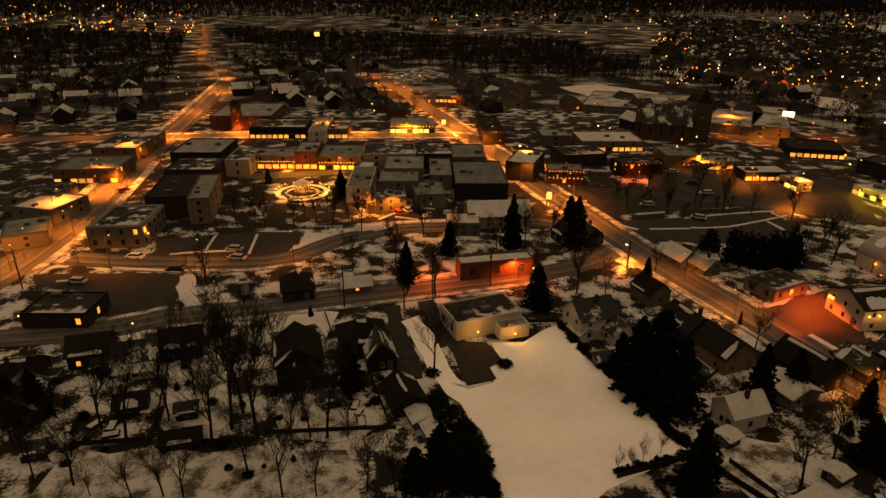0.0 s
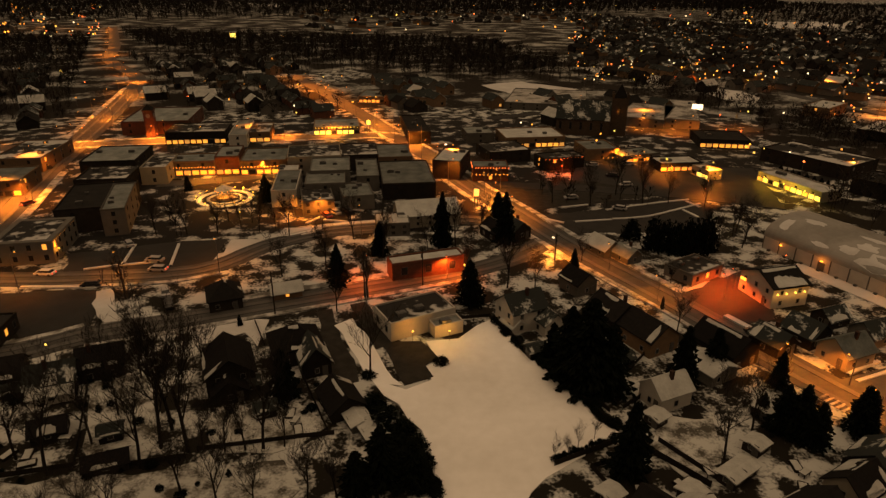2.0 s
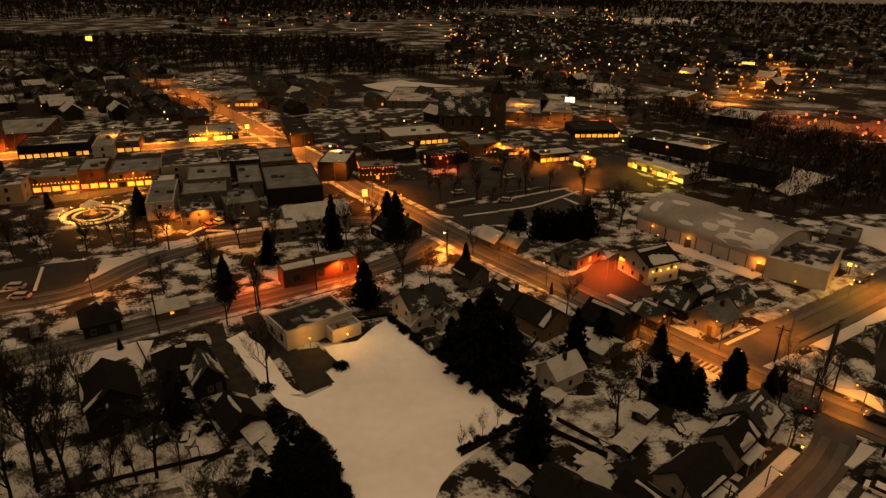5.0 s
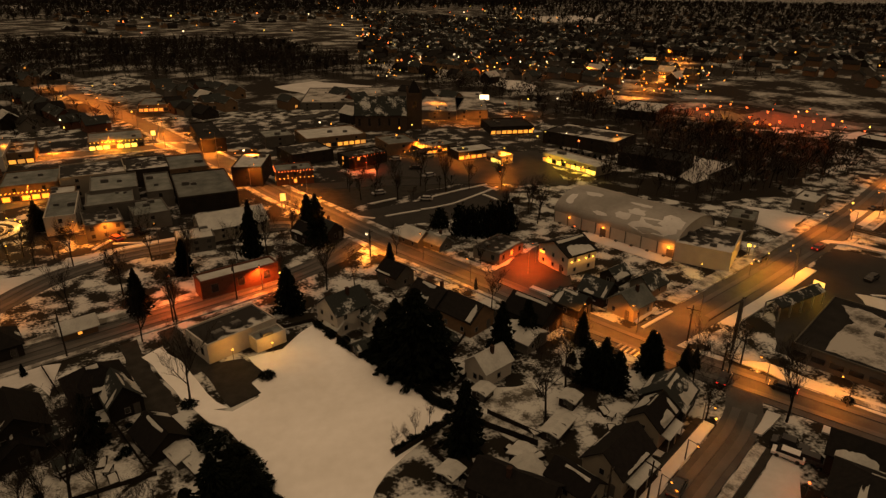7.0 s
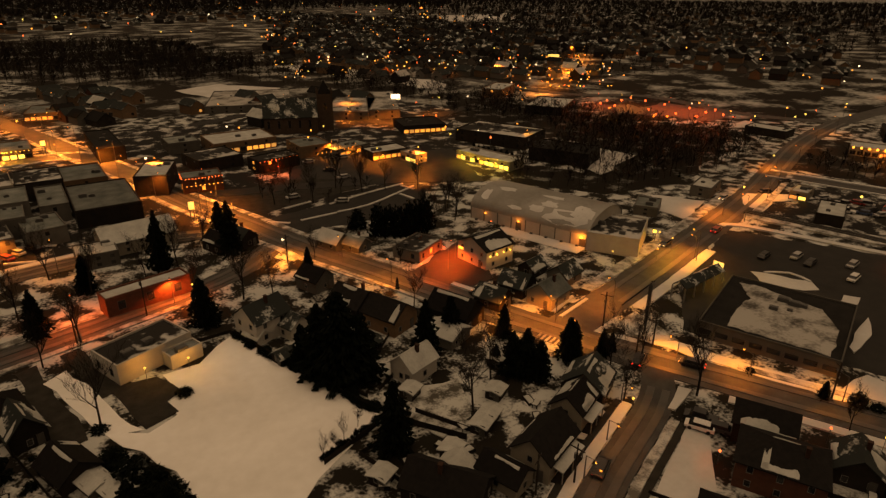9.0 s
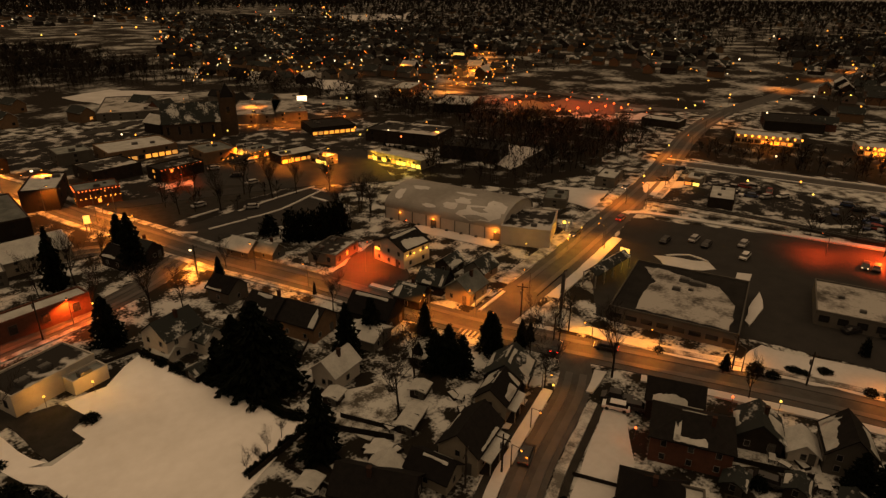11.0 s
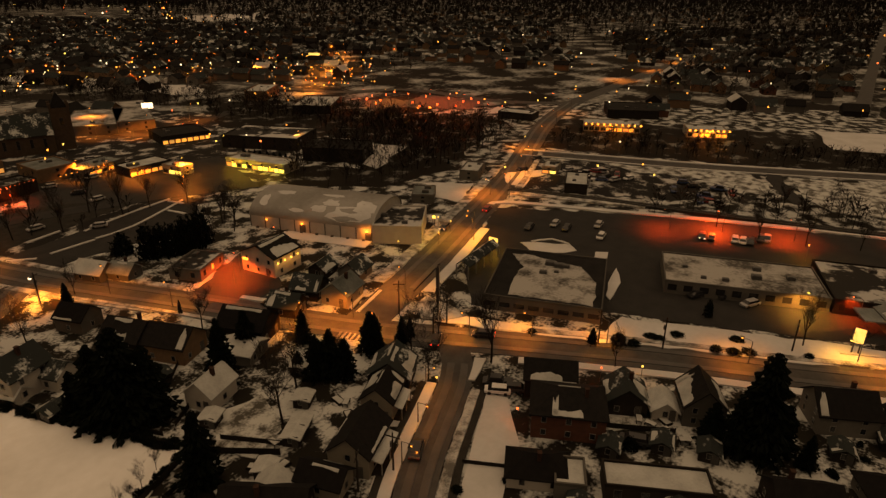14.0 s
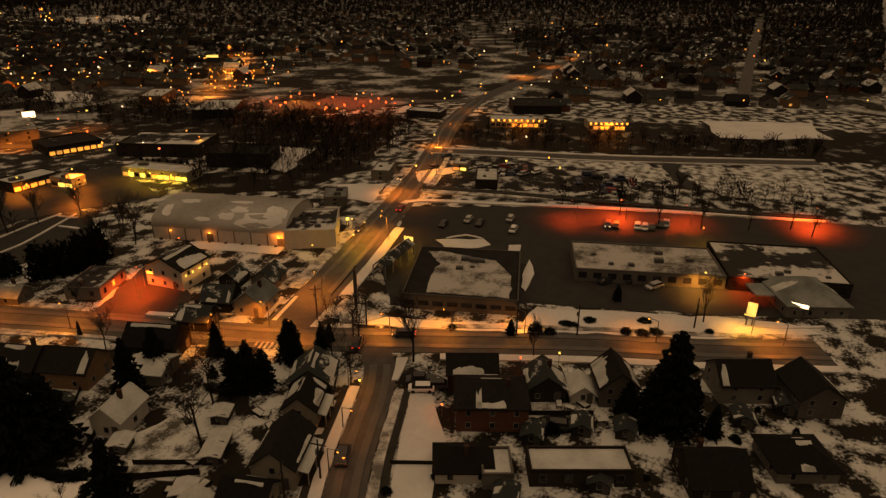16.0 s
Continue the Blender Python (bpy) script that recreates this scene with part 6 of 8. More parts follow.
bush(5.4, 71.1, 2.7, 1.7, 394)
bush(6.1, 70.9, 2.1, 2.3, 395)
bush(5.7, 68.9, 2.3, 1.9, 396)
bush(6.1, 68.9, 2.3, 2.8, 397)
bush(6.6, 67.6, 3.3, 2.2, 398)
bush(7.0, 68.0, 2.6, 1.5, 399)
bush(7.3, 66.4, 2.4, 1.3, 400)
bush(25.5, 71.2, 1.6, 0.9, 401)
bush(26.1, 71.4, 1.4, 1.0, 402)
bush(26.9, 71.7, 1.0, 1.2, 403)
bush(27.5, 71.5, 1.3, 0.9, 404)
bush(28.4, 72.2, 1.4, 1.6, 405)
bush(29.2, 72.4, 1.2, 1.0, 406)
bush(29.9, 72.6, 0.9, 0.9, 407)
bush(30.7, 72.9, 0.8, 1.0, 408)
bush(31.5, 73.3, 0.8, 1.6, 409)
bush(32.2, 73.4, 1.4, 1.0, 410)
bush(33.0, 73.5, 1.5, 1.4, 411)
bush(33.7, 73.7, 1.1, 1.1, 412)
bush(34.4, 73.7, 0.9, 1.1, 413)
bush(35.5, 74.6, 1.3, 1.6, 414)
bush(-32.9, 85.9, 1.2, 1.1, 415)
bush(-50.3, 75.0, 1.0, 0.8, 416)
bush(-11.1, 87.2, 2.0, 1.3, 417)
bush(-59.0, 97.6, 1.2, 1.1, 418)
bush(-12.2, 86.3, 1.2, 0.6, 419)
bush(-22.0, 82.6, 1.4, 0.7, 420)
bush(-55.3, 75.8, 1.4, 1.2, 421)
bush(-54.5, 72.0, 1.8, 0.7, 422)
bush(-41.3, 74.9, 1.7, 1.2, 423)
bush(-57.4, 82.6, 1.8, 1.4, 424)
bush(-21.6, 73.0, 0.9, 1.4, 425)
bush(-48.6, 92.2, 1.6, 0.5, 426)
bush(-37.1, 75.8, 0.8, 0.8, 427)
bush(-60.1, 94.2, 1.9, 0.6, 428)
bush(-38.2, 86.7, 1.9, 1.0, 429)
bush(-26.1, 82.8, 1.6, 0.6, 430)
bush(-30.6, 71.3, 1.4, 0.9, 431)
bush(-54.0, 76.8, 1.6, 1.1, 432)
bush(-49.6, 84.2, 1.4, 0.8, 433)
bush(-46.6, 96.8, 1.4, 0.9, 434)
bush(-44.0, 91.7, 1.4, 1.1, 435)
bush(-25.6, 71.7, 0.8, 0.7, 436)
bush(-27.4, 69.9, 1.8, 0.9, 437)
bush(-10.8, 94.0, 1.2, 0.5, 438)
bush(-45.4, 90.2, 1.1, 1.4, 439)
bush(-50.1, 98.9, 1.6, 1.3, 440)
bush(-33.2, 76.4, 2.0, 0.9, 441)
bush(-24.3, 96.6, 1.5, 0.8, 442)
bush(-15.4, 87.9, 1.1, 0.8, 443)
bush(-62.1, 86.0, 1.0, 1.2, 444)
bush(82.0, 39.1, 1.3, 1.0, 445)
bush(93.9, 15.3, 1.3, 1.2, 446)
bush(88.0, -7.9, 1.6, 1.3, 447)
bush(87.0, 24.1, 1.5, 1.1, 448)
bush(61.1, 33.8, 1.5, 0.8, 449)
bush(91.6, 4.3, 1.0, 0.9, 450)
bush(94.7, 20.4, 0.8, 1.2, 451)
bush(90.0, -3.3, 1.0, 1.1, 452)
bush(61.6, 33.1, 0.8, 1.0, 453)
bush(66.5, 35.6, 0.8, 1.1, 454)
bush(88.5, 7.8, 1.1, 0.9, 455)
bush(100.1, -5.3, 1.0, 1.1, 456)
bush(87.7, 6.1, 1.3, 0.7, 457)
bush(90.5, -2.7, 1.7, 1.1, 458)
bush(94.4, 3.3, 1.2, 0.9, 459)
bush(75.5, 7.5, 1.1, 0.7, 460)
bush(66.8, 28.9, 0.9, 0.6, 461)
bush(92.5, -15.2, 1.6, 0.7, 462)
bush(70.4, 27.2, 0.9, 0.9, 463)
bush(96.7, -11.0, 1.2, 1.3, 464)
bush(68.4, 31.9, 1.4, 1.3, 465)
bush(106.7, -8.8, 1.2, 0.8, 466)
bush(97.0, -6.3, 1.5, 0.6, 467)
bush(73.7, 18.6, 0.8, 0.8, 468)

# ---- fences ----
fence(23.6, 114.5, 37.1, 76.4, 1.1)
fence(35.6, 73.8, 25.0, 70.0, 1.1)
fence(40.2, 71.0, 45.5, 63.5, 1.2)
fence(39.9, 81.8, 57.3, 92.5, 1.0)
fence(40.2, 71.0, 30.1, 69.1, 0.9)
fence(30.1, 69.1, 33.5, 57.7, 1.0)
fence(1.4, 113.4, 23.7, 114.9, 0.8)
fence(-24.9, 117.8, -21.4, 107.5, 0.9)
fence(-50.3, 99.1, -44.2, 77.4, 0.9)
fence(-44.2, 77.4, -54.7, 76.0, 0.9)
fence(-27.3, 78.9, -7.2, 80.5, 0.9)
fence(60.4, 40.9, 63.3, 35.4, 0.8)
fence(80.6, 27.6, 85.9, 18.2, 1.0)
fence(-28.7, 77.6, -41.1, 76.1, 0.9)
fence(99.0, 81.4, 114.5, 85.7, 0.4)
fence(29.6, 100.3, 37.4, 81.2, 0.9)
fence(-13.7, 97.8, -8.2, 81.1, 1.0)
fence(81.4, 34.5, 72.8, 30.9, 0.9)
fence(42.3, 73.4, 47.1, 64.8, 1.0)
fence(39.4, 86.8, 53.5, 100.5, 0.9)

# ---- poles and vehicles ----
utility_pole(-2.3, 126.0, 10.3, 135)
utility_pole(11.0, 131.1, 9.6, 136)
utility_pole(-21.1, 120.4, 10.0, 130)
utility_pole(-54.5, 130.8, 9.2, 35)
utility_pole(-95.2, 128.1, 10.0, 100)
utility_pole(45.5, 142.0, 7.5, 30)
utility_pole(85.8, 65.8, 7.0, 19)
utility_pole(104.1, 39.1, 7.2, 55)
utility_pole(109.2, 28.2, 7.0, 105)
utility_pole(89.1, 77.4, 7.9, 125)
utility_pole(91.8, 66.9, 7.0, 0)
utility_pole(47.2, 49.2, 7.0, 30)
utility_pole(53.1, 47.9, 7.0, 104)
utility_pole(-43.5, 82.1, 7.0, 120)
utility_pole(123.6, 8.1, 7.0, 4)
car(-77.5, 145.5, 80, 2, "car", True)
car(-51.8, 145.3, 80, 1, "car", True)
car(-64.4, 138.3, 90, 0, "car", False)
car(-84.5, 131.2, 85, 1, "car", False)
car(-64.0, 162.4, 30, 1, "car", False)
car(-54.2, 151.0, 80, 1, "car", False)
car(75.2, 101.6, 22, 0, "car", True)
car(-105.9, 199.5, -30, 3, "car", True)
car(-118.2, 240.9, -30, 0, "car", False)
car(-46.5, 132.4, -161, 1, "car", False)
car(-44.2, 126.7, -161, 0, "car", False)
car(58.1, 47.7, -61, 0, "car", False)
car(78.1, 46.0, 29, 2, "car", False)
car(80.2, 47.3, 29, 0, "pickup", False)
car(80.1, 44.3, 29, 0, "car", False)
car(92.1, 58.1, 27, 0, "car", True)
car(84.8, 64.3, -61, 0, "car", True)
car(79.9, 22.4, 20, 0, "car", False)
car(156.8, 75.9, 100, 1, "car", False)
car(155.7, 71.7, 100, 0, "car", False)
car(163.7, 65.5, 100, 1, "car", False)
car(155.8, 61.3, 100, 2, "car", False)
car(149.9, 80.5, 100, 0, "car", False)
car(173.1, 39.1, -257, 0, "car", True)
car(173.6, 36.8, -258, 0, "car", False)
car(175.8, 31.2, -260, 2, "car", False)
car(176.0, 29.2, -261, 2, "car", False)
car(176.7, 27.4, -261, 0, "car", False)
car(181.0, 25.7, -262, 0, "pickup", False)
car(181.9, 24.4, -262, 1, "pickup", False)
car(138.4, 19.0, 60, 1, "car", False)
car(139.4, 24.2, 60, 0, "car", False)
car(155.4, 98.5, -75, 3, "car", True)
car(183.1, 115.6, 105, 1, "car", True)
car(76.1, 177.5, 60, 1, "car", False)
car(98.7, 226.8, 90, 1, "car", False)
car(86.9, 212.5, 60, 0, "car", False)
car(84.4, 226.8, 70, 1, "car", False)
car(109.9, 252.0, 70, 1, "car", False)
car(135.1, 99.5, 105, 0, "car", True)
car(87.6, 201.3, 90, 1, "car", False)
car(64.3, 189.2, 90, 1, "car", False)
car(-25.9, 189.8, 30, 0, "car", False)
car(-11.1, 182.2, 30, 1, "car", False)
car(-7.7, 183.8, 30, 0, "car", False)
car(-13.5, 179.6, 30, 3, "car", False)
car(218.5, 116.0, 70, 0, "car", False)
car(201.1, 112.5, 70, 0, "car", False)
car(210.6, 98.4, 70, 1, "car", False)
car(211.3, 83.9, 70, 0, "car", False)
car(209.6, 79.9, 70, 1, "car", False)
car(214.5, 76.5, 70, 2, "car", False)
car(243.8, 182.3, 70, 0, "car", False)
car(135.8, 29.6, 60, 0, "car", False)

# ---- street lamps ----
street_lamp(45.3, 142.0, 5.6, 0, 9000, SODIUM, G_WHITE, 2.2)
street_lamp(-1.8, 131.7, 7.1, 0, 7000, EMBER, G_RED, 1.0)
street_lamp(17.0, 133.5, 5.1, 0, 10000, EMBER, G_RED, 1.2)
street_lamp(30.0, 242.7, 5.6, 0, 9000, WARM, G_WHITE, 3.0)
street_lamp(77.0, 117.0, 5.4, 0, 15000, (1.0, 0.10, 0.008), G_RED, 1.0)
street_lamp(94.8, 122.0, 7.0, 0, 1500, SODIUM, G_RED, 1.2)
street_lamp(82.0, 121.5, 4.4, 0, 9000, RED, G_RED, 0.8)
street_lamp(79.1, 74.1, 5.0, 0, 4600, SODIUM, G_SODIUM, 1.3)
street_lamp(82.0, 83.9, 5.2, 0, 4500, SODIUM, G_SODIUM, 1.0)
street_lamp(73.5, 88.5, 5.1, 0, 5200, SODIUM, G_SODIUM, 1.0)
street_lamp(97.9, 83.0, 5.6, 0, 6000, SODIUM, G_SODIUM, 1.0)
street_lamp(72.5, 57.2, 4.2, 180, 500, SODIUM, G_SODIUM, 1.0)
street_lamp(55.0, 47.9, 4.1, 180, 110, SODIUM, G_SODIUM, 1.0)
street_lamp(63.6, 51.8, 4.0, 180, 300, SODIUM, G_SODIUM, 1.0)
street_lamp(134.4, 89.7, 5.8, 0, 6000, SODIUM, G_SODIUM, 1.0)
street_lamp(91.5, 61.1, 4.0, 0, 3500, SODIUM, G_SODIUM, 1.0)
street_lamp(195.1, 107.9, 7.3, 0, 5000, SODIUM, G_SODIUM, 1.0)
street_lamp(231.3, 127.0, 5.2, 0, 6000, SODIUM, G_YELLOW, 2.0)
street_lamp(180.7, 35.8, 6.0, 0, 30000, RED, G_RED, 1.3)
street_lamp(201.2, -14.8, 5.8, 0, 30000, RED, G_RED, 1.3)
street_lamp(185.9, 18.3, 5.7, 0, 16000, RED, G_RED, 0.7)
street_lamp(173.4, 48.5, 5.7, 0, 9000, RED, G_RED, 0.7)
street_lamp(146.5, -0.7, 4.4, 0, 5000, RED, G_RED, 1.0)
street_lamp(141.3, 7.1, 5.1, 0, 7000, WARM, G_YELLOW, 1.6)
street_lamp(126.7, -2.4, 4.0, 0, 1500, WARM, G_YELLOW, 1.0)
street_lamp(104.4, 37.5, 5.1, 0, 2800, SODIUM, G_SODIUM, 1.0)
street_lamp(113.7, 13.8, 4.9, 0, 2600, SODIUM, G_SODIUM, 1.0)
street_lamp(124.6, -8.2, 4.9, 0, 2600, SODIUM, G_SODIUM, 1.0)
street_lamp(97.9, 50.5, 4.7, 0, 3000, SODIUM, G_SODIUM, 1.0)
street_lamp(61.9, 118.0, 5.3, 0, 4500, SODIUM, G_SODIUM, 1.0)
street_lamp(56.8, 134.2, 6.5, 0, 3500, SODIUM, G_SODIUM, 1.0)
street_lamp(41.0, 171.2, 6.9, 0, 12000, SODIUM, G_SODIUM, 1.0)
street_lamp(36.1, 191.3, 8.4, 0, 14000, SODIUM, G_SODIUM, 1.0)
street_lamp(25.5, 230.4, 7.5, 0, 16000, SODIUM, G_SODIUM, 1.0)
street_lamp(16.7, 263.3, 6.4, 0, 16000, SODIUM, G_SODIUM, 1.0)
street_lamp(4.0, 308.4, 7.3, 0, 18000, SODIUM, G_SODIUM, 1.0)
street_lamp(-12.9, 355.8, 7.7, 0, 18000, SODIUM, G_SODIUM, 1.0)
street_lamp(-31.3, 414.3, 7.7, 0, 18000, SODIUM, G_SODIUM, 1.0)
street_lamp(-103.8, 137.6, 5.9, 0, 5000, SODIUM, G_SODIUM, 1.0)
street_lamp(-104.5, 144.3, 7.6, 0, 4000, SODIUM, G_SODIUM, 1.0)
street_lamp(-103.0, 163.7, 6.6, 0, 9000, SODIUM, G_SODIUM, 1.0)
street_lamp(-113.3, 196.3, 5.7, 0, 16000, SODIUM, G_SODIUM, 1.0)
street_lamp(-109.4, 205.6, 5.9, 0, 18000, SODIUM, G_SODIUM, 1.0)
street_lamp(-126.2, 258.8, 5.6, 0, 18000, SODIUM, G_SODIUM, 1.0)
street_lamp(-119.0, 276.5, 7.4, 0, 18000, SODIUM, G_SODIUM, 1.0)
street_lamp(-131.4, 334.6, 6.4, 0, 16000, SODIUM, G_SODIUM, 1.0)
street_lamp(-140.5, 398.1, 6.7, 0, 16000, SODIUM, G_SODIUM, 1.0)
street_lamp(-154.6, 458.6, 5.7, 0, 18000, SODIUM, G_SODIUM, 1.0)
street_lamp(-236.0, 640.0, 10.4, 0, 30800, SODIUM, G_SODIUM, 1.0)
street_lamp(-93.4, 282.9, 6.3, 0, 18000, SODIUM, G_SODIUM, 1.0)
street_lamp(-73.1, 283.6, 5.6, 0, 16000, SODIUM, G_SODIUM, 1.0)
street_lamp(-57.9, 284.2, 5.6, 0, 16000, SODIUM, G_SODIUM, 1.0)
street_lamp(-37.4, 284.9, 5.6, 0, 18000, SODIUM, G_SODIUM, 1.0)
street_lamp(-16.9, 285.6, 5.1, 0, 18000, SODIUM, G_SODIUM, 1.0)
street_lamp(3.7, 284.0, 5.1, 0, 18000, SODIUM, G_SODIUM, 1.0)
street_lamp(-69.4, 220.3, 5.2, 0, 18000, SODIUM, G_SODIUM, 1.0)
street_lamp(-53.8, 219.3, 4.5, 0, 16000, SODIUM, G_SODIUM, 1.0)
street_lamp(-38.4, 224.8, 4.8, 0, 16000, SODIUM, G_SODIUM, 1.0)
street_lamp(-24.7, 232.9, 5.4, 0, 14000, SODIUM, G_SODIUM, 1.0)
street_lamp(-60.4, 141.7, 6.0, 0, 3500, SODIUM, G_SODIUM, 1.0)
street_lamp(-89.4, 141.2, 6.0, 0, 3200, SODIUM, G_SODIUM, 1.0)
street_lamp(-23.2, 181.9, 5.4, 0, 10000, SODIUM, G_SODIUM, 1.0)
street_lamp(-15.2, 178.6, 5.7, 0, 8000, SODIUM, G_SODIUM, 1.0)
street_lamp(69.5, 217.0, 5.1, 0, 5000, RED, G_RED, 1.5)
street_lamp(132.1, 290.7, 6.5, 0, 12000, SODIUM, G_YELLOW, 1.5)
street_lamp(97.4, 232.4, 5.4, 0, 10000, SODIUM, G_SODIUM, 1.0)
street_lamp(142.8, 279.8, 5.5, 0, 10000, SODIUM, G_SODIUM, 1.0)
street_lamp(107.1, 211.2, 6.0, 0, 10000, SODIUM, G_YELLOW, 2.0)
street_lamp(121.7, 205.2, 5.9, 0, 14000, SODIUM, G_YELLOW, 1.5)
street_lamp(110.2, 186.5, 5.0, 0, 8000, SODIUM, G_SODIUM, 1.0)
street_lamp(175.2, 204.3, 6.3, 0, 4000, SODIUM, G_SODIUM, 1.0)
street_lamp(107.1, 182.4, 4.0, 0, 4000, SODIUM, G_SODIUM, 1.0)
street_lamp(105.9, 228.0, 4.4, 0, 4000, SODIUM, G_SODIUM, 1.0)
street_lamp(168.7, 105.8, 5.2, 0, 5000, SODIUM, G_SODIUM, 1.0)

def lamp_row(line, step, side, watts, start=0.0):
    """Street lamps at even steps along a road, their arms over the carriageway."""
    run = start
    for a, b in zip(line, line[1:]):
        d = math.dist(a, b)
        ux, uy = (b[0] - a[0]) / d, (b[1] - a[1]) / d
        while run < d:
            x, y = a[0] + ux * run - uy * side, a[1] + uy * run + ux * side
            street_lamp(x, y, 8.2, math.degrees(math.atan2(-uy, -ux)) + (180 if side < 0 else 0), watts * rnd_lamp.uniform(0.6, 1.3))
            run += step
        run -= d


rnd_lamp = random.Random(12)
lamp_row(DOWNTOWN[1:8], 34, 7.0, 6500, 8)
lamp_row(DOWNTOWN[1:8], 41, -7.0, 6500, 22)
lamp_row(DOWNTOWN[7:], 44, 6.0, 10000, 12)
lamp_row([(266.0, 300.0), (302.0, 330.0), (334.0, 352.0), (402.0, 404.0), (470.0, 470.0)], 30, 4.0, 24000, 6)
lamp_row(MAIN[10:16], 30, 5.4, 8000, 6)
lamp_row(MAIN[10:16], 37, -5.4, 8000, 18)
lamp_row(MAIN[15:], 40, 5.4, 26000, 4)
lamp_row([(215.0, 425.0), (262.0, 412.0), (330.0, 392.0)], 42, 4.0, 20000, 8)
lamp_row([(205.0, 520.0), (290.0, 500.0), (420.0, 480.0), (520.0, 440.0)], 60, 4.0, 36000, 10)
lamp_row([(430.0, 170.5), (506.0, 176.0), (630.0, 181.0)], 70, 4.5, 16000, 20)
lamp_row(SQUARE, 36, 5.4, 9000, 10)
lamp_row(ARENA_ROAD[2:9], 38, -6.0, 3600, 12)
lamp_row(RIVER, 42, -5.0, 3000, 14)
lamp_row(CHURCH[1:], 36, 4.5, 9000, 5)

def wall_lamp(x, y, z, watts, colour):
    """A small lamp bracket on a post or wall with its light."""
    e = thing("wall_lamp", x, y, 0, "small glowing lamp on a short post by a wall", "lamp", "wall lamps")
    p = Shape()
    p.tube((0, 0, -0.1), (0, 0, z + 0.25), 0.05, 0.04, 6)
    part("post", p, STEEL, e)
    b = Shape()
    b.ball((0, 0, z + 0.42), 0.2)
    part("globe", b, G_YELLOW if colour != RED else G_RED, e, "glowing globe")
    lamp_light("wall_lamp_light", x, y, z + 0.42, watts, colour, 0.22)


def mast_light(x, y, z, mat):
    e = thing("mast_light", x, y, 0, "small lamp on a thin mast at the far lot", "lamp", "mast lights")
    p = Shape()
    p.tube((0, 0, -0.1), (0, 0, z), 0.08, 0.06, 6)
    part("mast", p, STEEL, e)
    b = Shape()
    b.ball((0, 0, z + 0.3), 0.5)
    part("globe", b, mat, e, "glowing globe")


FAR_LIGHTS = []

def billboard(x, y, z, rot, w, h, mat, label):
    e = thing("billboard", x, y, rot, label, "sign")
    for k in (-w * 0.3, w * 0.3):
        s = Shape()
        s.tube((k, 0, -0.3), (k, 0, z + h), 0.16, 0.14, 8)
        part("post", s, STEEL, e)
    s = Shape()
    s.box(-w / 2, -0.3, z, w / 2, -0.16, z + h)
    part("board", s, mat, e, "glowing board face")
    f = Shape()
    f.box(-w / 2 - 0.12, -0.16, z - 0.12, w / 2 + 0.12, 0.0, z + h + 0.12)
    part("frame", f, DARKTRIM, e)
    return e


ROT_A = 117.0
billboard(170.8, 315.0, 4.0, -28.7, 5.2, 2.8, G_WHITE, "large lit white billboard on posts")
billboard(32.4, 184.8, 3.6, -9.9, 1.6, 2.3, G_SIGN, "tall yellow lit shop sign on posts")
billboard(-0.1, 292.0, 4.0, 0.0, 1.7, 1.9, G_YELLOW, "yellow lit filling station sign")
billboard(-137.8, 717.2, 9.0, 10.9, 5.5, 4.2, G_YELLOW, "far yellow lit sign on posts")
billboard(130.0, -1.6, 2.5, -90.7, 1.8, 3.0, G_SIGN, "yellow lit roadside sign by the bank")
billboard(138.9, -10.3, 2.6, -94.2, 3.4, 0.8, G_WHITE, "long white lit sign in front of the bank")
billboard(134.8, 103.2, 2.6, -52.6, 0.9, 0.8, G_YELLOW, "small yellow lit sign by the arena door")
billboard(376.0, 414.0, 5.0, -44.2, 9.0, 4.0, G_SIGN, "far lit filling station sign")
wall_lamp(6.9, 106.1, 2.2, 800, WARM)
wall_lamp(14.1, 106.2, 1.8, 900, WARM)
wall_lamp(-77.9, 155.2, 2.6, 1500, SODIUM)
wall_lamp(-94.0, 152.5, 3.0, 1200, SODIUM)
wall_lamp(-85.2, 111.4, 2.0, 350, SODIUM)
wall_lamp(-71.5, 113.0, 2.0, 250, SODIUM)
wall_lamp(-60.1, 107.0, 3.0, 60, WARM)
wall_lamp(-16.1, 106.3, 2.0, 160, WARM)
wall_lamp(114.5, 99.2, 2.6, 700, WARM)
wall_lamp(124.8, 93.9, 3.0, 3000, YELLOW)
wall_lamp(133.9, 96.6, 3.0, 1800, YELLOW)
wall_lamp(134.4, 101.3, 3.0, 1800, SODIUM)
wall_lamp(91.9, 33.4, 2.5, 350, RED)
wall_lamp(73.7, 39.6, 2.0, 350, RED)
wall_lamp(96.7, 27.8, 2.5, 250, SODIUM)
wall_lamp(63.2, 30.3, 2.0, 80, SODIUM)
wall_lamp(72.7, 55.0, 2.0, 250, SODIUM)
wall_lamp(21.3, 135.0, 2.6, 1500, EMBER)
wall_lamp(-61.9, 219.1, 2.5, 2500, SODIUM)
wall_lamp(-37.9, 221.2, 2.5, 2500, SODIUM)
wall_lamp(-49.6, 223.8, 2.5, 2000, SODIUM)
wall_lamp(-90.9, 283.0, 3.0, 4000, RED)
wall_lamp(-13.1, 288.0, 3.0, 5000, YELLOW)
wall_lamp(-51.1, 290.2, 3.0, 1500, WARM)
wall_lamp(138.2, 190.0, 2.4, 4200, YELLOW)
wall_lamp(136.4, 198.4, 2.4, 4800, YELLOW)
wall_lamp(140.2, 181.8, 2.4, 4200, YELLOW)
wall_lamp(119.2, 210.7, 2.4, 4500, YELLOW)
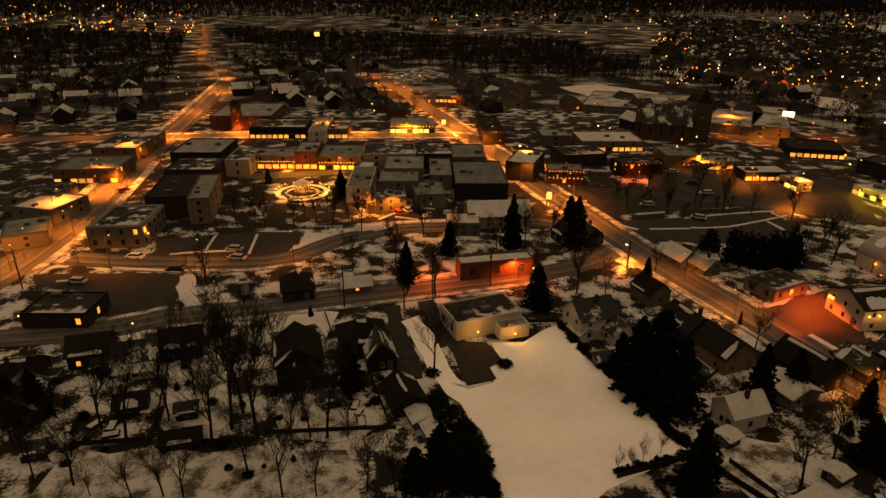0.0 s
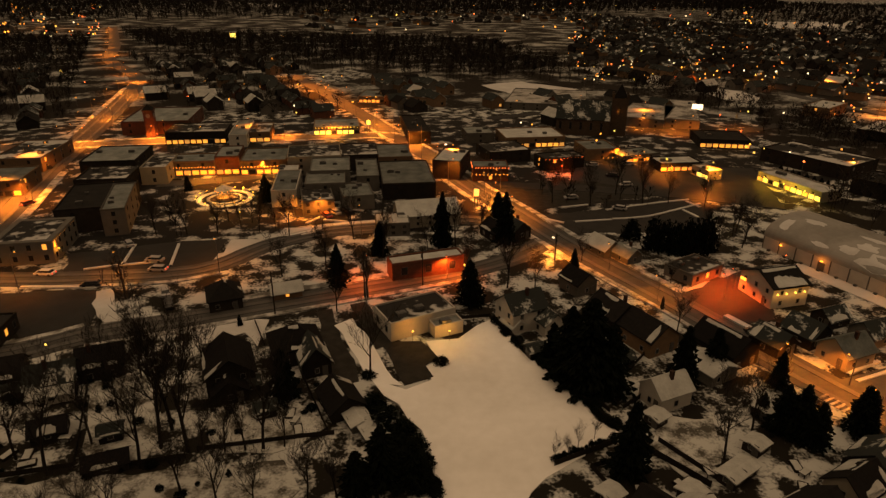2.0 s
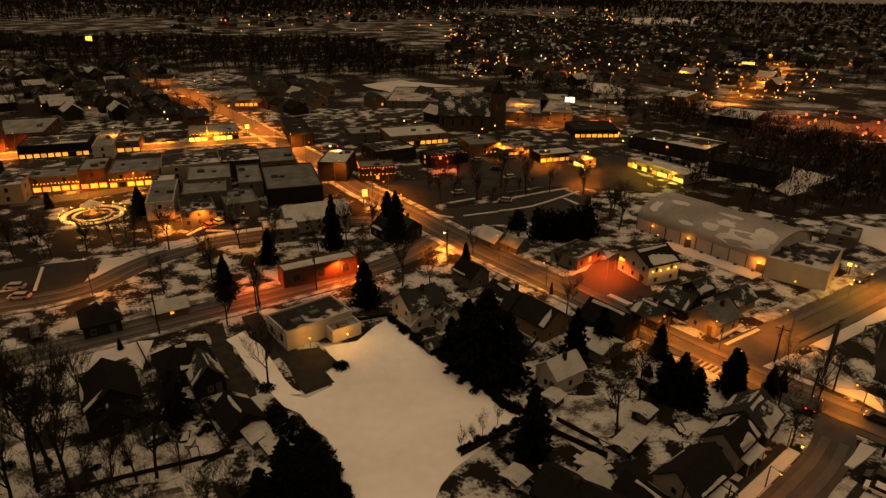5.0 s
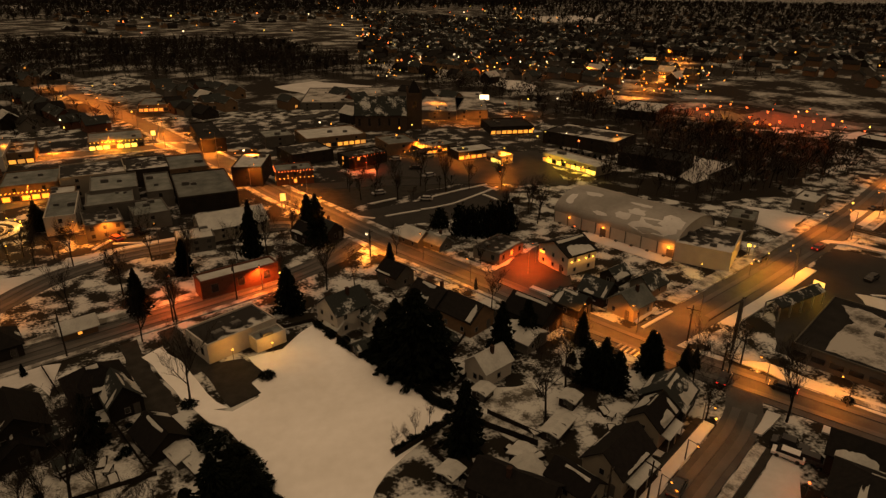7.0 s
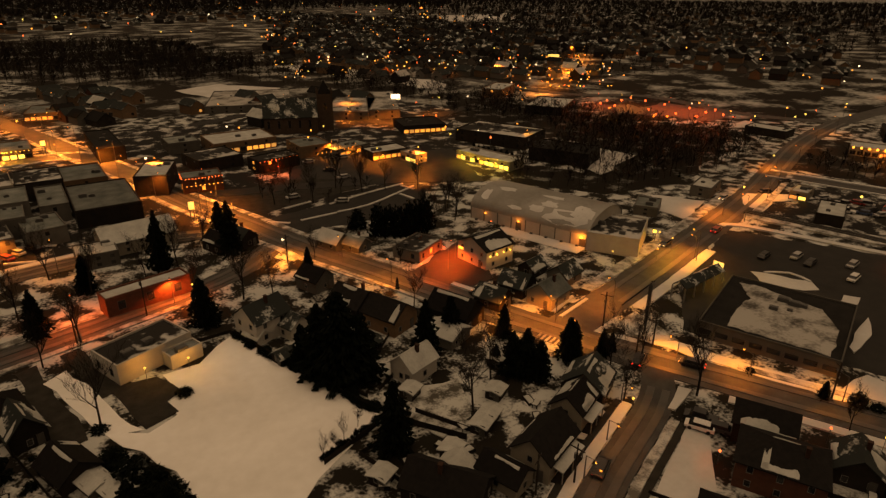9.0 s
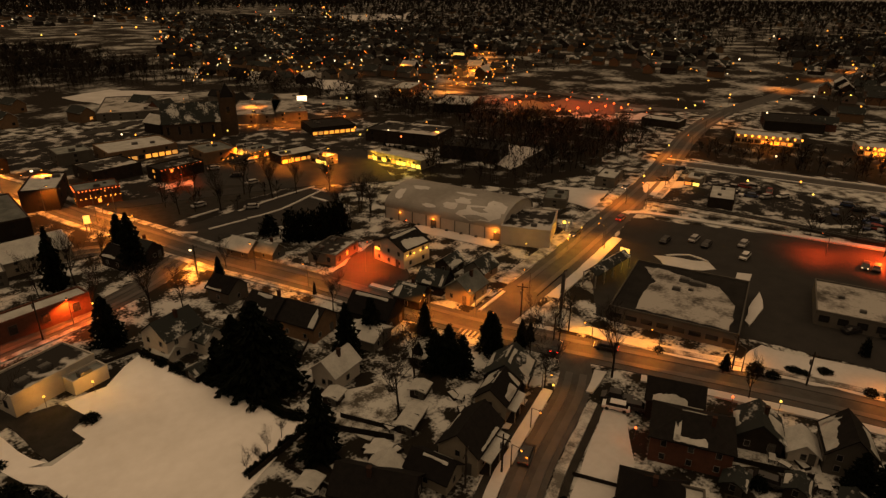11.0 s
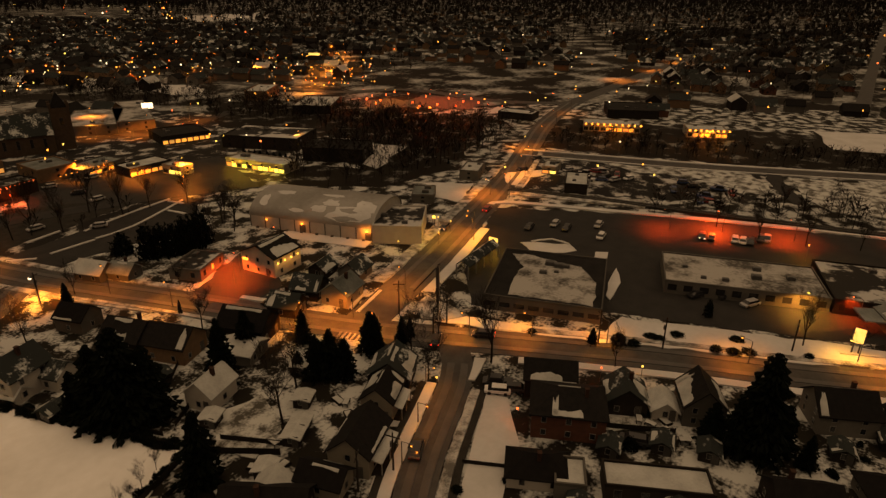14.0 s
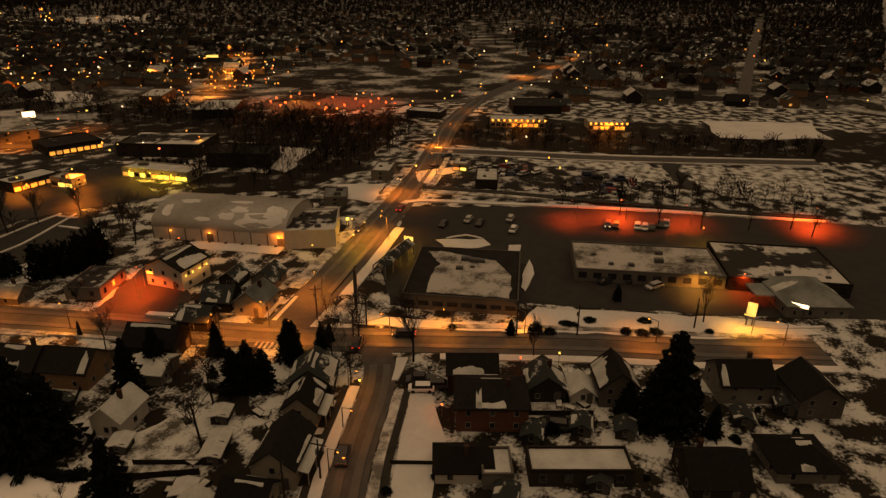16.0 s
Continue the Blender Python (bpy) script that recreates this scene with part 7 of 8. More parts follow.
wall_lamp(122.7, 202.9, 2.0, 2500, SODIUM)
wall_lamp(110.5, 215.1, 2.0, 1500, SODIUM)
wall_lamp(161.9, 269.9, 3.0, 2500, RED)
wall_lamp(207.6, 102.8, 3.0, 3500, YELLOW)
wall_lamp(281.0, 111.0, 3.0, 9000, SODIUM)
wall_lamp(297.4, 71.9, 3.0, 12000, SODIUM)
wall_lamp(273.6, 261.4, 6.0, 22000, RED)
wall_lamp(281.1, 250.7, 6.0, 22000, SODIUM)
wall_lamp(299.1, 231.5, 6.0, 26000, RED)
wall_lamp(305.5, 215.7, 6.0, 22000, RED)
wall_lamp(335.5, 364.0, 6.0, 26000, SODIUM)
wall_lamp(345.0, 351.0, 6.0, 26000, SODIUM)
wall_lamp(318.0, 352.0, 6.0, 16000, SODIUM)
wall_lamp(284.0, 246.0, 6.0, 20000, SODIUM)
wall_lamp(286.0, 222.0, 6.0, 36000, RED)
wall_lamp(296.0, 205.0, 6.0, 30000, RED)
wall_lamp(173.0, 13.5, 4.0, 3500, YELLOW)
wall_lamp(71.0, 265.0, 3.0, 2500, SODIUM)
wall_lamp(44.4, 223.4, 4.0, 800, RED)
wall_lamp(-455.0, 1011.5, 8.0, 60000, SODIUM)
wall_lamp(-705.6, 1220.2, 8.0, 60000, SODIUM)
wall_lamp(-418.2, 1015.9, 8.0, 60000, SODIUM)
wall_lamp(4.6, 365.3, 4.0, 5000, SODIUM)
wall_lamp(70.5, 220.5, 2.0, 1500, RED)
wall_lamp(-20.0, 184.6, 2.0, 1500, SODIUM)
wall_lamp(-38.4, 180.0, 2.0, 700, WARM)
mast_light(247.5, 234.4, 7, G_RED)
mast_light(257.0, 239.1, 7, G_RED)
mast_light(249.1, 226.1, 7, G_RED)
mast_light(264.0, 235.3, 7, G_RED)
mast_light(273.9, 237.7, 7, G_RED)
mast_light(241.7, 222.5, 7, G_RED)
mast_light(255.0, 209.1, 7, G_RED)
mast_light(273.8, 215.0, 7, G_RED)
mast_light(258.4, 195.8, 7, G_RED)
mast_light(276.5, 201.8, 7, G_RED)
mast_light(261.2, 186.2, 7, G_RED)
mast_light(273.9, 190.5, 7, G_RED)
mast_light(283.4, 192.0, 7, G_RED)
mast_light(275.7, 182.2, 7, G_RED)
mast_light(248.3, 199.4, 7, G_RED)
mast_light(273.9, 227.6, 7, G_RED)
for k in range(10):
    mast_light(277.4 + 10.4 * k / 9, 122.6 - 22.6 * k / 9, 3.6, G_SODIUM)
for k in range(8):
    mast_light(294.6 + 7.6 * k / 7, 79.8 - 15.2 * k / 7, 3.4, G_SODIUM)
FAR_LIGHTS += [(-406, 1074), (-358, 950), (-649, 1427), (-688, 1850), (-672, 1143), (-629, 1460), (-328, 797), (-618, 1004), (-777, 1179), (-518, 791), (-433, 803), (-370, 854), (-983, 1618), (-721, 1493), (-532, 1193), (-414, 811), (-803, 1588), (-644, 1043), (-503, 988), (-532, 975), (-543, 993), (-646, 1489), (-601, 1088), (-629, 1373), (-499, 998), (-498, 1250), (-689, 1459), (-751, 1463), (-461, 1178), (-496, 1189), (-476, 1205), (-582, 1029), (-357, 858), (-793, 1639), (-668, 1378), (-377, 838), (-518, 1012), (-673, 1044), (-620, 990), (-501, 898)]
FAR_LIGHTS += [(-995, 1545), (-503, 1090), (-428, 860), (-458, 877), (-421, 816), (-709, 1530), (-471, 843), (-802, 1442), (-625, 1196), (-556, 1159), (-682, 1165), (-449, 826), (-380, 1014), (-584, 910), (-406, 873), (-926, 1666), (-752, 1568), (-394, 894), (-440, 805), (-494, 800), (-477, 904), (-354, 796), (-660, 1770), (-685, 1039), (-627, 957), (-490, 968), (-707, 1332), (-361, 940), (-1024, 1559), (-629, 1324), (-486, 891), (-457, 813), (-478, 1060), (-709, 1164), (-350, 791), (-959, 1505), (-389, 870), (-548, 855), (-416, 961), (-640, 1138)]
FAR_LIGHTS += [(-478, 857), (-714, 1265), (-324, 830), (-338, 892), (-1001, 1581), (-428, 853), (-403, 1001), (-587, 1549), (-743, 1247), (-745, 1273), (-749, 1196), (-684, 1044), (-447, 1166), (-484, 1010), (-364, 936), (-535, 1278), (-586, 1490), (-500, 918), (-473, 832), (-618, 1519), (-984, 1667), (-521, 1276), (-726, 1332), (-699, 1117), (-614, 1032), (-647, 1073), (-475, 1243), (-655, 1730), (-510, 1016), (-316, 828), (-467, 907), (-352, 936), (-316, 821), (-507, 970), (-693, 1138), (-427, 1046), (-889, 1542), (-906, 1534), (-707, 1193), (-556, 849)]
FAR_LIGHTS += [(-564, 1036), (-734, 1555), (-934, 1471), (-605, 1638), (-455, 840), (-865, 1778), (-490, 1226), (-758, 1239), (-839, 1734), (-480, 1012), (-684, 1150), (-1038, 1727), (-563, 1149), (-603, 1463), (-515, 964), (-779, 1214), (-635, 1385), (-571, 1026), (-458, 839), (-360, 874), (-772, 1446), (-554, 1168), (-503, 977), (-345, 891), (-515, 816), (-595, 1288), (-504, 1128), (-517, 1038), (-747, 1211), (-889, 1677), (-575, 1282), (-424, 805), (-551, 1359), (-563, 1032), (-552, 874), (-878, 1558), (-496, 1091), (-672, 1025), (-767, 1767), (-642, 1376)]
FAR_LIGHTS += [(-874, 1648), (-413, 810), (-940, 1652), (-338, 814), (-430, 824), (-158, 370), (-278, 634), (-213, 484), (-254, 421), (-208, 476), (-355, 542), (-230, 378), (-176, 429), (-232, 376), (-446, 709), (-248, 501), (-382, 703), (-103, 429), (-95, 788), (-110, 473), (-75, 359), (-104, 440), (-88, 372), (-77, 554), (-76, 414), (-99, 370), (673, 1332), (403, 892), (555, 1154), (360, 1002), (981, 1673), (364, 1093), (688, 2207), (337, 1068), (500, 1203), (600, 1268), (642, 1012), (708, 1118), (588, 1053), (1001, 1618)]
FAR_LIGHTS += [(826, 2519), (183, 862), (842, 2111), (285, 1244), (476, 976), (703, 1578), (985, 1952), (691, 2079), (632, 1267), (684, 1785), (860, 1499), (1068, 1767), (507, 1055), (477, 1860), (1233, 2312), (902, 2256), (631, 993), (275, 947), (1173, 2231), (342, 1119), (804, 1578), (305, 1274), (699, 1299), (426, 1583), (739, 1384), (1070, 2002), (506, 1005), (1008, 1701), (749, 1231), (759, 2419), (444, 896), (736, 1647), (433, 1298), (932, 1458), (468, 1298), (455, 1614), (531, 942), (463, 1314), (663, 1094), (350, 881)]
FAR_LIGHTS += [(829, 1395), (258, 950), (683, 1135), (471, 996), (609, 1959), (619, 1032), (415, 1194), (438, 1536), (523, 1037), (681, 1147), (1083, 1968), (458, 879), (628, 1031), (841, 1408), (370, 1126), (1111, 2472), (361, 1180), (460, 2218), (737, 2089), (412, 1098), (400, 846), (440, 692), (183, 582), (270, 435), (282, 796), (280, 457), (303, 473), (285, 465), (232, 719), (274, 849), (281, 421), (377, 749), (159, 434), (344, 539), (302, 531), (242, 423), (367, 798), (173, 505), (252, 765), (275, 434)]
FAR_LIGHTS += [(242, 693), (295, 440), (308, 578), (339, 574), (318, 480), (412, 777), (434, 775), (165, 446), (280, 542), (258, 456), (524, 822), (254, 787), (367, 558), (234, 523), (215, 607), (210, 501), (157, 420), (248, 768), (157, 416), (202, 497), (341, 621), (202, 480), (280, 832), (291, 643), (260, 781), (212, 427), (405, 731), (221, 500), (238, 707), (192, 571), (230, 450), (238, 744), (245, 598), (178, 417), (194, 437), (441, 670), (167, 449), (236, 752), (314, 834), (451, 853)]
FAR_LIGHTS += [(222, 540), (418, 770), (249, 493), (188, 574), (350, 800), (409, 801), (314, 566), (357, 579), (387, 634), (254, 527), (364, 658), (163, 491), (263, 448), (249, 468), (236, 629), (287, 637), (220, 512), (340, 560), (305, 534), (299, 531), (163, 447), (245, 664), (253, 503), (481, 759), (172, 518), (253, 487), (178, 468), (249, 750), (290, 783), (167, 507), (397, 606), (238, 653), (196, 488), (280, 526), (445, 679), (325, 612), (359, 630), (406, 676), (393, 712), (326, 562)]
FAR_LIGHTS += [(192, 480), (174, 487), (323, 554), (241, 478), (406, 803), (146, 423), (248, 506), (275, 625), (360, 654), (220, 634), (151, 419), (319, 520), (197, 584), (332, 527), (278, 618), (314, 851), (256, 506), (205, 529), (347, 769), (232, 458), (320, 611), (214, 672), (265, 500), (301, 709), (459, 796), (240, 522), (396, 817), (277, 724), (347, 711), (455, 800), (203, 444), (424, 659), (317, 837), (446, 808), (440, 666), (370, 454), (366, 718), (266, 411), (238, 542), (534, 1029)]
FAR_LIGHTS += [(367, 1068), (262, 768), (286, 398), (244, 479), (549, 720), (254, 408), (288, 486), (255, 686), (232, 482), (191, 503), (302, 521), (352, 442), (425, 744), (397, 798), (236, 542), (208, 420), (218, 519), (201, 456), (244, 435), (293, 379), (354, 508), (241, 441), (230, 420), (370, 539), (319, 728), (194, 502), (303, 471), (225, 418), (292, 748), (540, 1021), (480, 717), (235, 556), (730, 984), (352, 624), (519, 631), (159, 438), (323, 606), (432, 763), (305, 481), (329, 540)]
FAR_LIGHTS += [(271, 527), (253, 720), (196, 597), (315, 391), (372, 558), (527, 752), (322, 716), (233, 441), (399, 558), (471, 838), (253, 517), (388, 507), (301, 450), (283, 440), (279, 428), (306, 400), (705, 1031), (540, 932), (433, 578), (240, 734), (318, 438), (392, 495), (603, 906), (431, 943), (369, 612), (212, 524), (593, 812), (518, 692), (367, 505), (352, 626), (390, 515), (282, 393), (319, 803), (511, 820), (170, 443), (316, 409), (261, 602), (559, 1025), (308, 918), (432, 859)]
FAR_LIGHTS += [(232, 683), (690, 993), (415, 680), (367, 448), (339, 441), (414, 427), (386, 440), (353, 315), (318, 408), (285, 336), (248, 300), (255, 309), (390, 420), (331, 391), (389, 341), (359, 370), (360, 337), (278, 299), (330, 385), (332, 334), (291, 294), (353, 406), (362, 347), (263, 328), (378, 358), (276, 305), (386, 433), (385, 389), (295, 349), (258, 315), (339, 393), (346, 322), (261, 325), (382, 430), (314, 361), (346, 341), (304, 325), (364, 340), (366, 443), (307, 286)]
FAR_LIGHTS += [(336, 333), (322, 305), (343, 341), (372, 370), (318, 304), (413, 435), (335, 368), (305, 360), (338, 417), (309, 368), (361, 432), (404, 375), (379, 402), (282, 350), (332, 370), (352, 438), (317, 332), (291, 297), (285, 318), (325, 321), (308, 294), (424, 426), (310, 364), (285, 298), (302, 315), (414, 424), (332, 369), (320, 381), (304, 316), (302, 307), (436, 417), (374, 349), (378, 387), (325, 370), (374, 348), (309, 285), (366, 358), (296, 326), (401, 441), (390, 371)]
FAR_LIGHTS += [(312, 315), (292, 292), (286, 303), (314, 387), (327, 344), (300, 218), (376, 115), (286, 174), (537, 329), (847, 354), (566, 428), (298, 193), (254, 205), (386, 145), (313, 168), (341, 156), (286, 183), (603, 170), (259, 201), (305, 217), (950, 292), (813, 333), (339, 172), (477, 413), (512, 11), (617, 24), (632, 243), (393, 22), (754, 269), (1015, 353), (362, 169), (783, 413), (924, -1), (878, -53), (560, 259), (505, 318), (372, 63), (713, 47), (597, 183), (806, 340)]
FAR_LIGHTS += [(373, 174), (673, -61), (472, 176), (461, 220), (405, 140), (430, -39), (711, 408), (333, 135), (1015, 55), (564, 344), (370, 146), (926, -56), (812, 15), (1254, 338), (1193, 144), (932, 204), (1002, -11), (532, 126), (919, 280), (489, 216), (333, 184), (1198, 15), (491, 274), (297, 179), (466, 251), (526, 107), (524, 153), (1027, 285), (324, 169), (452, 124), (1157, -4), (417, 211), (532, 194), (681, 176), (485, 19), (527, 248), (431, -19), (391, 111), (897, 295), (650, 35)]
FAR_LIGHTS += [(479, 289), (560, 226), (426, 142), (460, 243), (571, 172), (600, 65), (466, 80), (427, 128), (773, 69), (632, 73), (18, 1004), (-45, 1497), (6, 884), (-21, 1133), (288, 1776), (79, 1001), (-16, 833), (-15, 1119), (76, 1139), (140, 1068), (61, 1286), (176, 1226), (-83, 1493), (151, 1414), (54, 891), (-79, 1500), (150, 874), (218, 1332), (13, 1232), (244, 1587), (80, 1386), (-29, 443), (-17, 446), (-8, 346), (-25, 396), (-35, 318), (-38, 337), (10, 426), (-43, 409), (102, 281)]
FAR_LIGHTS += [(128, 312), (171, 312), (93, 248), (147, 223), (173, 296), (192, 303), (74, 281), (99, 260), (81, 343), (70, 286), (107, 265), (161, 222), (208, 298), (316, 313), (153, 236), (228, 274), (255, 304), (258, 348), (155, 229), (158, 209), (185, 225), (149, 232), (163, 260), (248, 94), (208, 86), (220, 74), (209, 66), (186, 111)]
WOODS_AREAS = [
    ([(-297, 861), (135, 740), (160, 506), (83, 444), (-11, 497), (-59, 535), (-214, 680)], 11, 0.0200),
    ([(-558, 834), (-302, 774), (-183, 431), (-181, 349), (-293, 425)], 11, 0.0150),
    ([(183, 440), (208, 375), (218, 342), (198, 297), (181, 335), (167, 399)], 9, 0.0300),
    ([(215, 330), (236, 285), (246, 226), (262, 186), (235, 163), (212, 177), (198, 249), (181, 273)], 8, 0.0340),
    ([(209, 201), (242, 174), (238, 159), (207, 149), (184, 138), (155, 143), (136, 166), (152, 185), (167, 162), (202, 166)], 9, 0.0360),
    ([(264, 128), (285, 60), (304, 10), (312, -16), (289, -16), (264, 45), (247, 96), (240, 126)], 6, 0.0450),
    ([(-59, 181), (-28, 179), (-27, 170), (-56, 168)], 7, 0.0400),
    ([(197, 64), (230, -16), (215, -15), (182, 58)], 7, 0.0300),
    ([(50, 200), (77, 198), (98, 183), (61, 174)], 6, 0.0200),
    ([(60, 620), (160, 560), (180, 450), (190, 390), (168, 413), (88, 472)], 10, 0.0160),
    ([(-1406, 2143), (1984, 3093), (1040, 1607), (-699, 1051)], 14, 0.0024),
    ([(1221, 2254), (3664, -283), (620, -61), (574, 240), (706, 538), (425, 805)], 12, 0.0018),
    ([(-210, 600), (-72, 610), (-2, 332), (-64, 315), (-122, 378)], 9, 0.0090),
    ([(-385, 446), (-190, 457), (-136, 299), (-243, 272)], 9, 0.0110),
    ([(422, 1387), (624, 953), (291, 430), (218, 545)], 8, 0.0030),
    ([(304, 947), (879, 908), (410, 308), (190, 397), (173, 543)], 8, 0.0030),
    ([(833, 350), (1740, -142), (477, -50), (407, 129)], 9, 0.0060),
    ([(229, 227), (267, 153), (217, 133), (172, 153), (158, 182)], 9, 0.0360),
]
SUBURBS = [
    ([(-196, 558), (-74, 587), (-5, 332), (-66, 325), (-125, 388)], 15),
    ([(-293, 425), (-183, 431), (-148, 322), (-202, 285)], 16),
    ([(-474, 502), (-259, 648), (-180, 431), (-346, 359)], 26),
    ([(422, 1387), (624, 953), (291, 430), (218, 545)], 20),
    ([(271, 844), (681, 820), (354, 331), (190, 397), (173, 543)], 20),
    ([(833, 350), (1740, -142), (477, -50), (407, 129)], 18),
    ([(586, 716), (1012, 530), (455, 208), (448, 439)], 22),
    ([(-178, 1546), (662, 2192), (363, 1187), (-69, 935)], 40),
    ([(2, 453), (54, 430), (38, 341), (13, 340)], 14),
    ([(388, 132), (444, -16), (414, -16), (335, 113)], 20),
    ([(-1122, 1705), (-687, 1798), (-333, 857), (-485, 722)], 34),
    ([(940, 1317), (3096, -242), (1740, -142), (655, 800)], 40),
    ([(70, 368), (152, 372), (163, 324), (137, 297), (58, 303)], 24),
]

# ---- landmarks ----
def arena():
    """Barrel-vaulted ice arena; the near eave runs along its own x from the origin."""
    x, y, rot, L = ARENA
    W, h, rise = 22.0, 3.4, 4.9
    e = thing("arena", x, y, rot, "long pale ice arena with a curved barrel roof streaked with snow", "arena")
    s = Shape()
    s.box(0, 0, 0, L, 0.3, h)
    s.box(0, W - 0.3, 0, L, W, h)
    n = 28
    arc = [(W / 2 - W / 2 * math.cos(math.pi * k / n), h + rise * math.sin(math.pi * k / n)) for k in range(n + 1)]
    for xx in (0.0, L - 0.3):
        i = len(s.v)
        prof = [(0, 0)] + arc + [(W, 0)]
        s.v += [(xx, p[0], p[1]) for p in prof] + [(xx + 0.3, p[0], p[1]) for p in prof]
        m = len(prof)
        s.f += [tuple(i + k for k in range(m)), tuple(i + m + k for k in range(m))[::-1]]
        s.m += [0, 0]
    part("wall", s, WHITE, e)
    r = Shape()
    for lift in (0.14, 0.0):
        r.v += [(xx, p[0], p[1] + lift) for p in arc for xx in (-0.4, L + 0.4)]
    m = 2 * (n + 1)
    for k in range(n):
        a = 2 * k
        r.f += [(a, a + 1, a + 3, a + 2), (m + a, m + a + 2, m + a + 3, m + a + 1), (a, a + 2, m + a + 2, m + a), (a + 1, m + a + 1, m + a + 3, a + 3)]
        r.m += [0] * 4
    r.f += [(0, m, m + 1, 1), (m - 2, m - 1, 2 * m - 1, 2 * m - 2)]
    r.m += [0, 0]
    ro = part("roof", r, METALROOF, e, "pale metal barrel roof")
    rnd = random.Random(5)
    for cx, ca, sx, sa in ((0.80, 0.17, 0.36, 0.24), (0.90, 0.30, 0.18, 0.26), (0.55, 0.22, 0.14, 0.10), (0.38, 0.16, 0.14, 0.07), (0.62, 0.32, 0.14, 0.12), (0.20, 0.42, 0.16, 0.08), (0.08, 0.25, 0.08, 0.2), (0.60, 0.45, 0.2, 0.06)):
        q = Shape()
        ring = []
        for i in range(14):
            t = 2 * math.pi * i / 14
            f = rnd.uniform(0.7, 1.15)
            u, a = min(0.99, max(0.01, cx + sx / 2 * math.cos(t) * f)), min(0.95, max(0.02, ca + sa / 2 * math.sin(t) * f))
            ring.append((u * L, W / 2 - W / 2 * math.cos(math.pi * a), h + rise * math.sin(math.pi * a) + 0.2))
        c = (cx * L, W / 2 - W / 2 * math.cos(math.pi * ca), h + rise * math.sin(math.pi * ca) + 0.24)
        for i in range(14):
            q.face([c, ring[i], ring[(i + 1) % 14]])
        part("snow_patch", q, SNOW, ro, "drift of snow on the curved roof")
    for k in range(9):
        b = Shape()
        b.box(L * k / 8 - 0.12, -0.14, 0, L * k / 8 + 0.12, -0.004, h)
        part("buttress", b, GREYWALL, e)
    for k in range(8):
        b = Shape()
        b.box(L * (k + 0.5) / 8 - 0.35, -0.9, 0, L * (k + 0.5) / 8 + 0.35, -0.3, 0.5)
        part("snow_guard", b, DARKTRIM, e)
    for fx in (0.44, 0.97):
        d = Shape()
        d.box(L * fx - 0.9, -0.1, 0, L * fx + 0.9, -0.005, 2.3)
        part("door", d, DARKTRIM, e)
    m = e.matrix_basis
    for fx, c, w in ((0.44, SODIUM, 90), (0.96, SODIUM, 420), (0.14, SODIUM, 30)):
        b = Shape()
        b.box(L * fx - 0.25, -0.35, 2.5, L * fx + 0.25, -0.1, 2.75)
        part("wall_lamp", b, G_SODIUM, e, "glowing wall lamp")
        p = m @ Vector((L * fx, -0.9, 2.7))
        lamp_light("wall_lamp_light", p.x, p.y, p.z, w, c)
    walkway = Shape()
    walkway.box(L * 0.3, -5.0, -0.2, L * 1.0, -0.2, 0.12)
    part("apron", walkway, SNOW, e, "snowy footway along the wall")


arena()


def restaurant():
    x, y, rot, w, d = RESTAURANT
    e = house(x, y, rot, w, d, 5.6, WHITE, SHINGLE, "white two-storey restaurant with a dark gable roof and wall lamps", snow=2, chimney=False, seed=77, pitch=0.45)
    m = e.matrix_basis
    for k in range(4):
        yy = -d / 2 + d * (k + 0.5) / 4
        b = Shape()
        b.box(w / 2 + 0.01, yy - 0.12, 3.3, w / 2 + 0.3, yy + 0.12, 3.6)
        part("wall_lamp", b, G_YELLOW, e, "glowing wall lamp")
        p = m @ Vector((w / 2 + 0.7, yy, 3.2))
        lamp_light("wall_lamp_light", p.x, p.y, p.z, 38, WARM)
    b = Shape()
    b.box(-w / 2 + 0.5, -d / 2 - 0.3, 3.0, -w / 2 + 2.0, -d / 2 - 0.01, 3.5)
    part("sign", b, G_SODIUM, e, "small lit sign")
    p = m @ Vector((-w / 2 - 2.0, -d / 2 + 1.0, 4.0))
    lamp_light("wall_lamp_light", p.x, p.y, p.z, 350, RED)


restaurant()


def pylon_sign():
    x, y = PYLON
    e = thing("pylon_sign", x, y, 30, "tall dark pylon sign with two posts, unlit", "sign")
    for k in (-0.5, 0.5):
        s = Shape()
        s.box(k - 0.16, -0.16, -0.3, k + 0.16, 0.16, 11.8)
        part("post", s, DARKTRIM, e)
    for z0, z1 in ((7.2, 11.4), (5.2, 6.9), (3.6, 4.9)):
        s = Shape()
        s.box(-0.8, -0.3, z0, 0.8, 0.3, z1)
        s.box(-0.86, -0.34, z0 - 0.08, 0.86, 0.34, z0 - 0.001)
        part("panel", s, DARKTRIM, e)


pylon_sign()


def bank():
    x, y = BANK
    e = house(x, y, ROT_A, 13, 14, 3.4, GREYWALL, GREYROOF, "low bank with a hipped grey roof and a drive-through canopy", hip=True, snow=1, chimney=False, seed=31, pitch=0.5)
    s = Shape()
    s.box(-3, -11.5, 2.9, 3, -7.6, 3.2)
    part("canopy", s, GREYROOF, e, at=pose(0, 0, 0, 0, 0, 90))


bank()


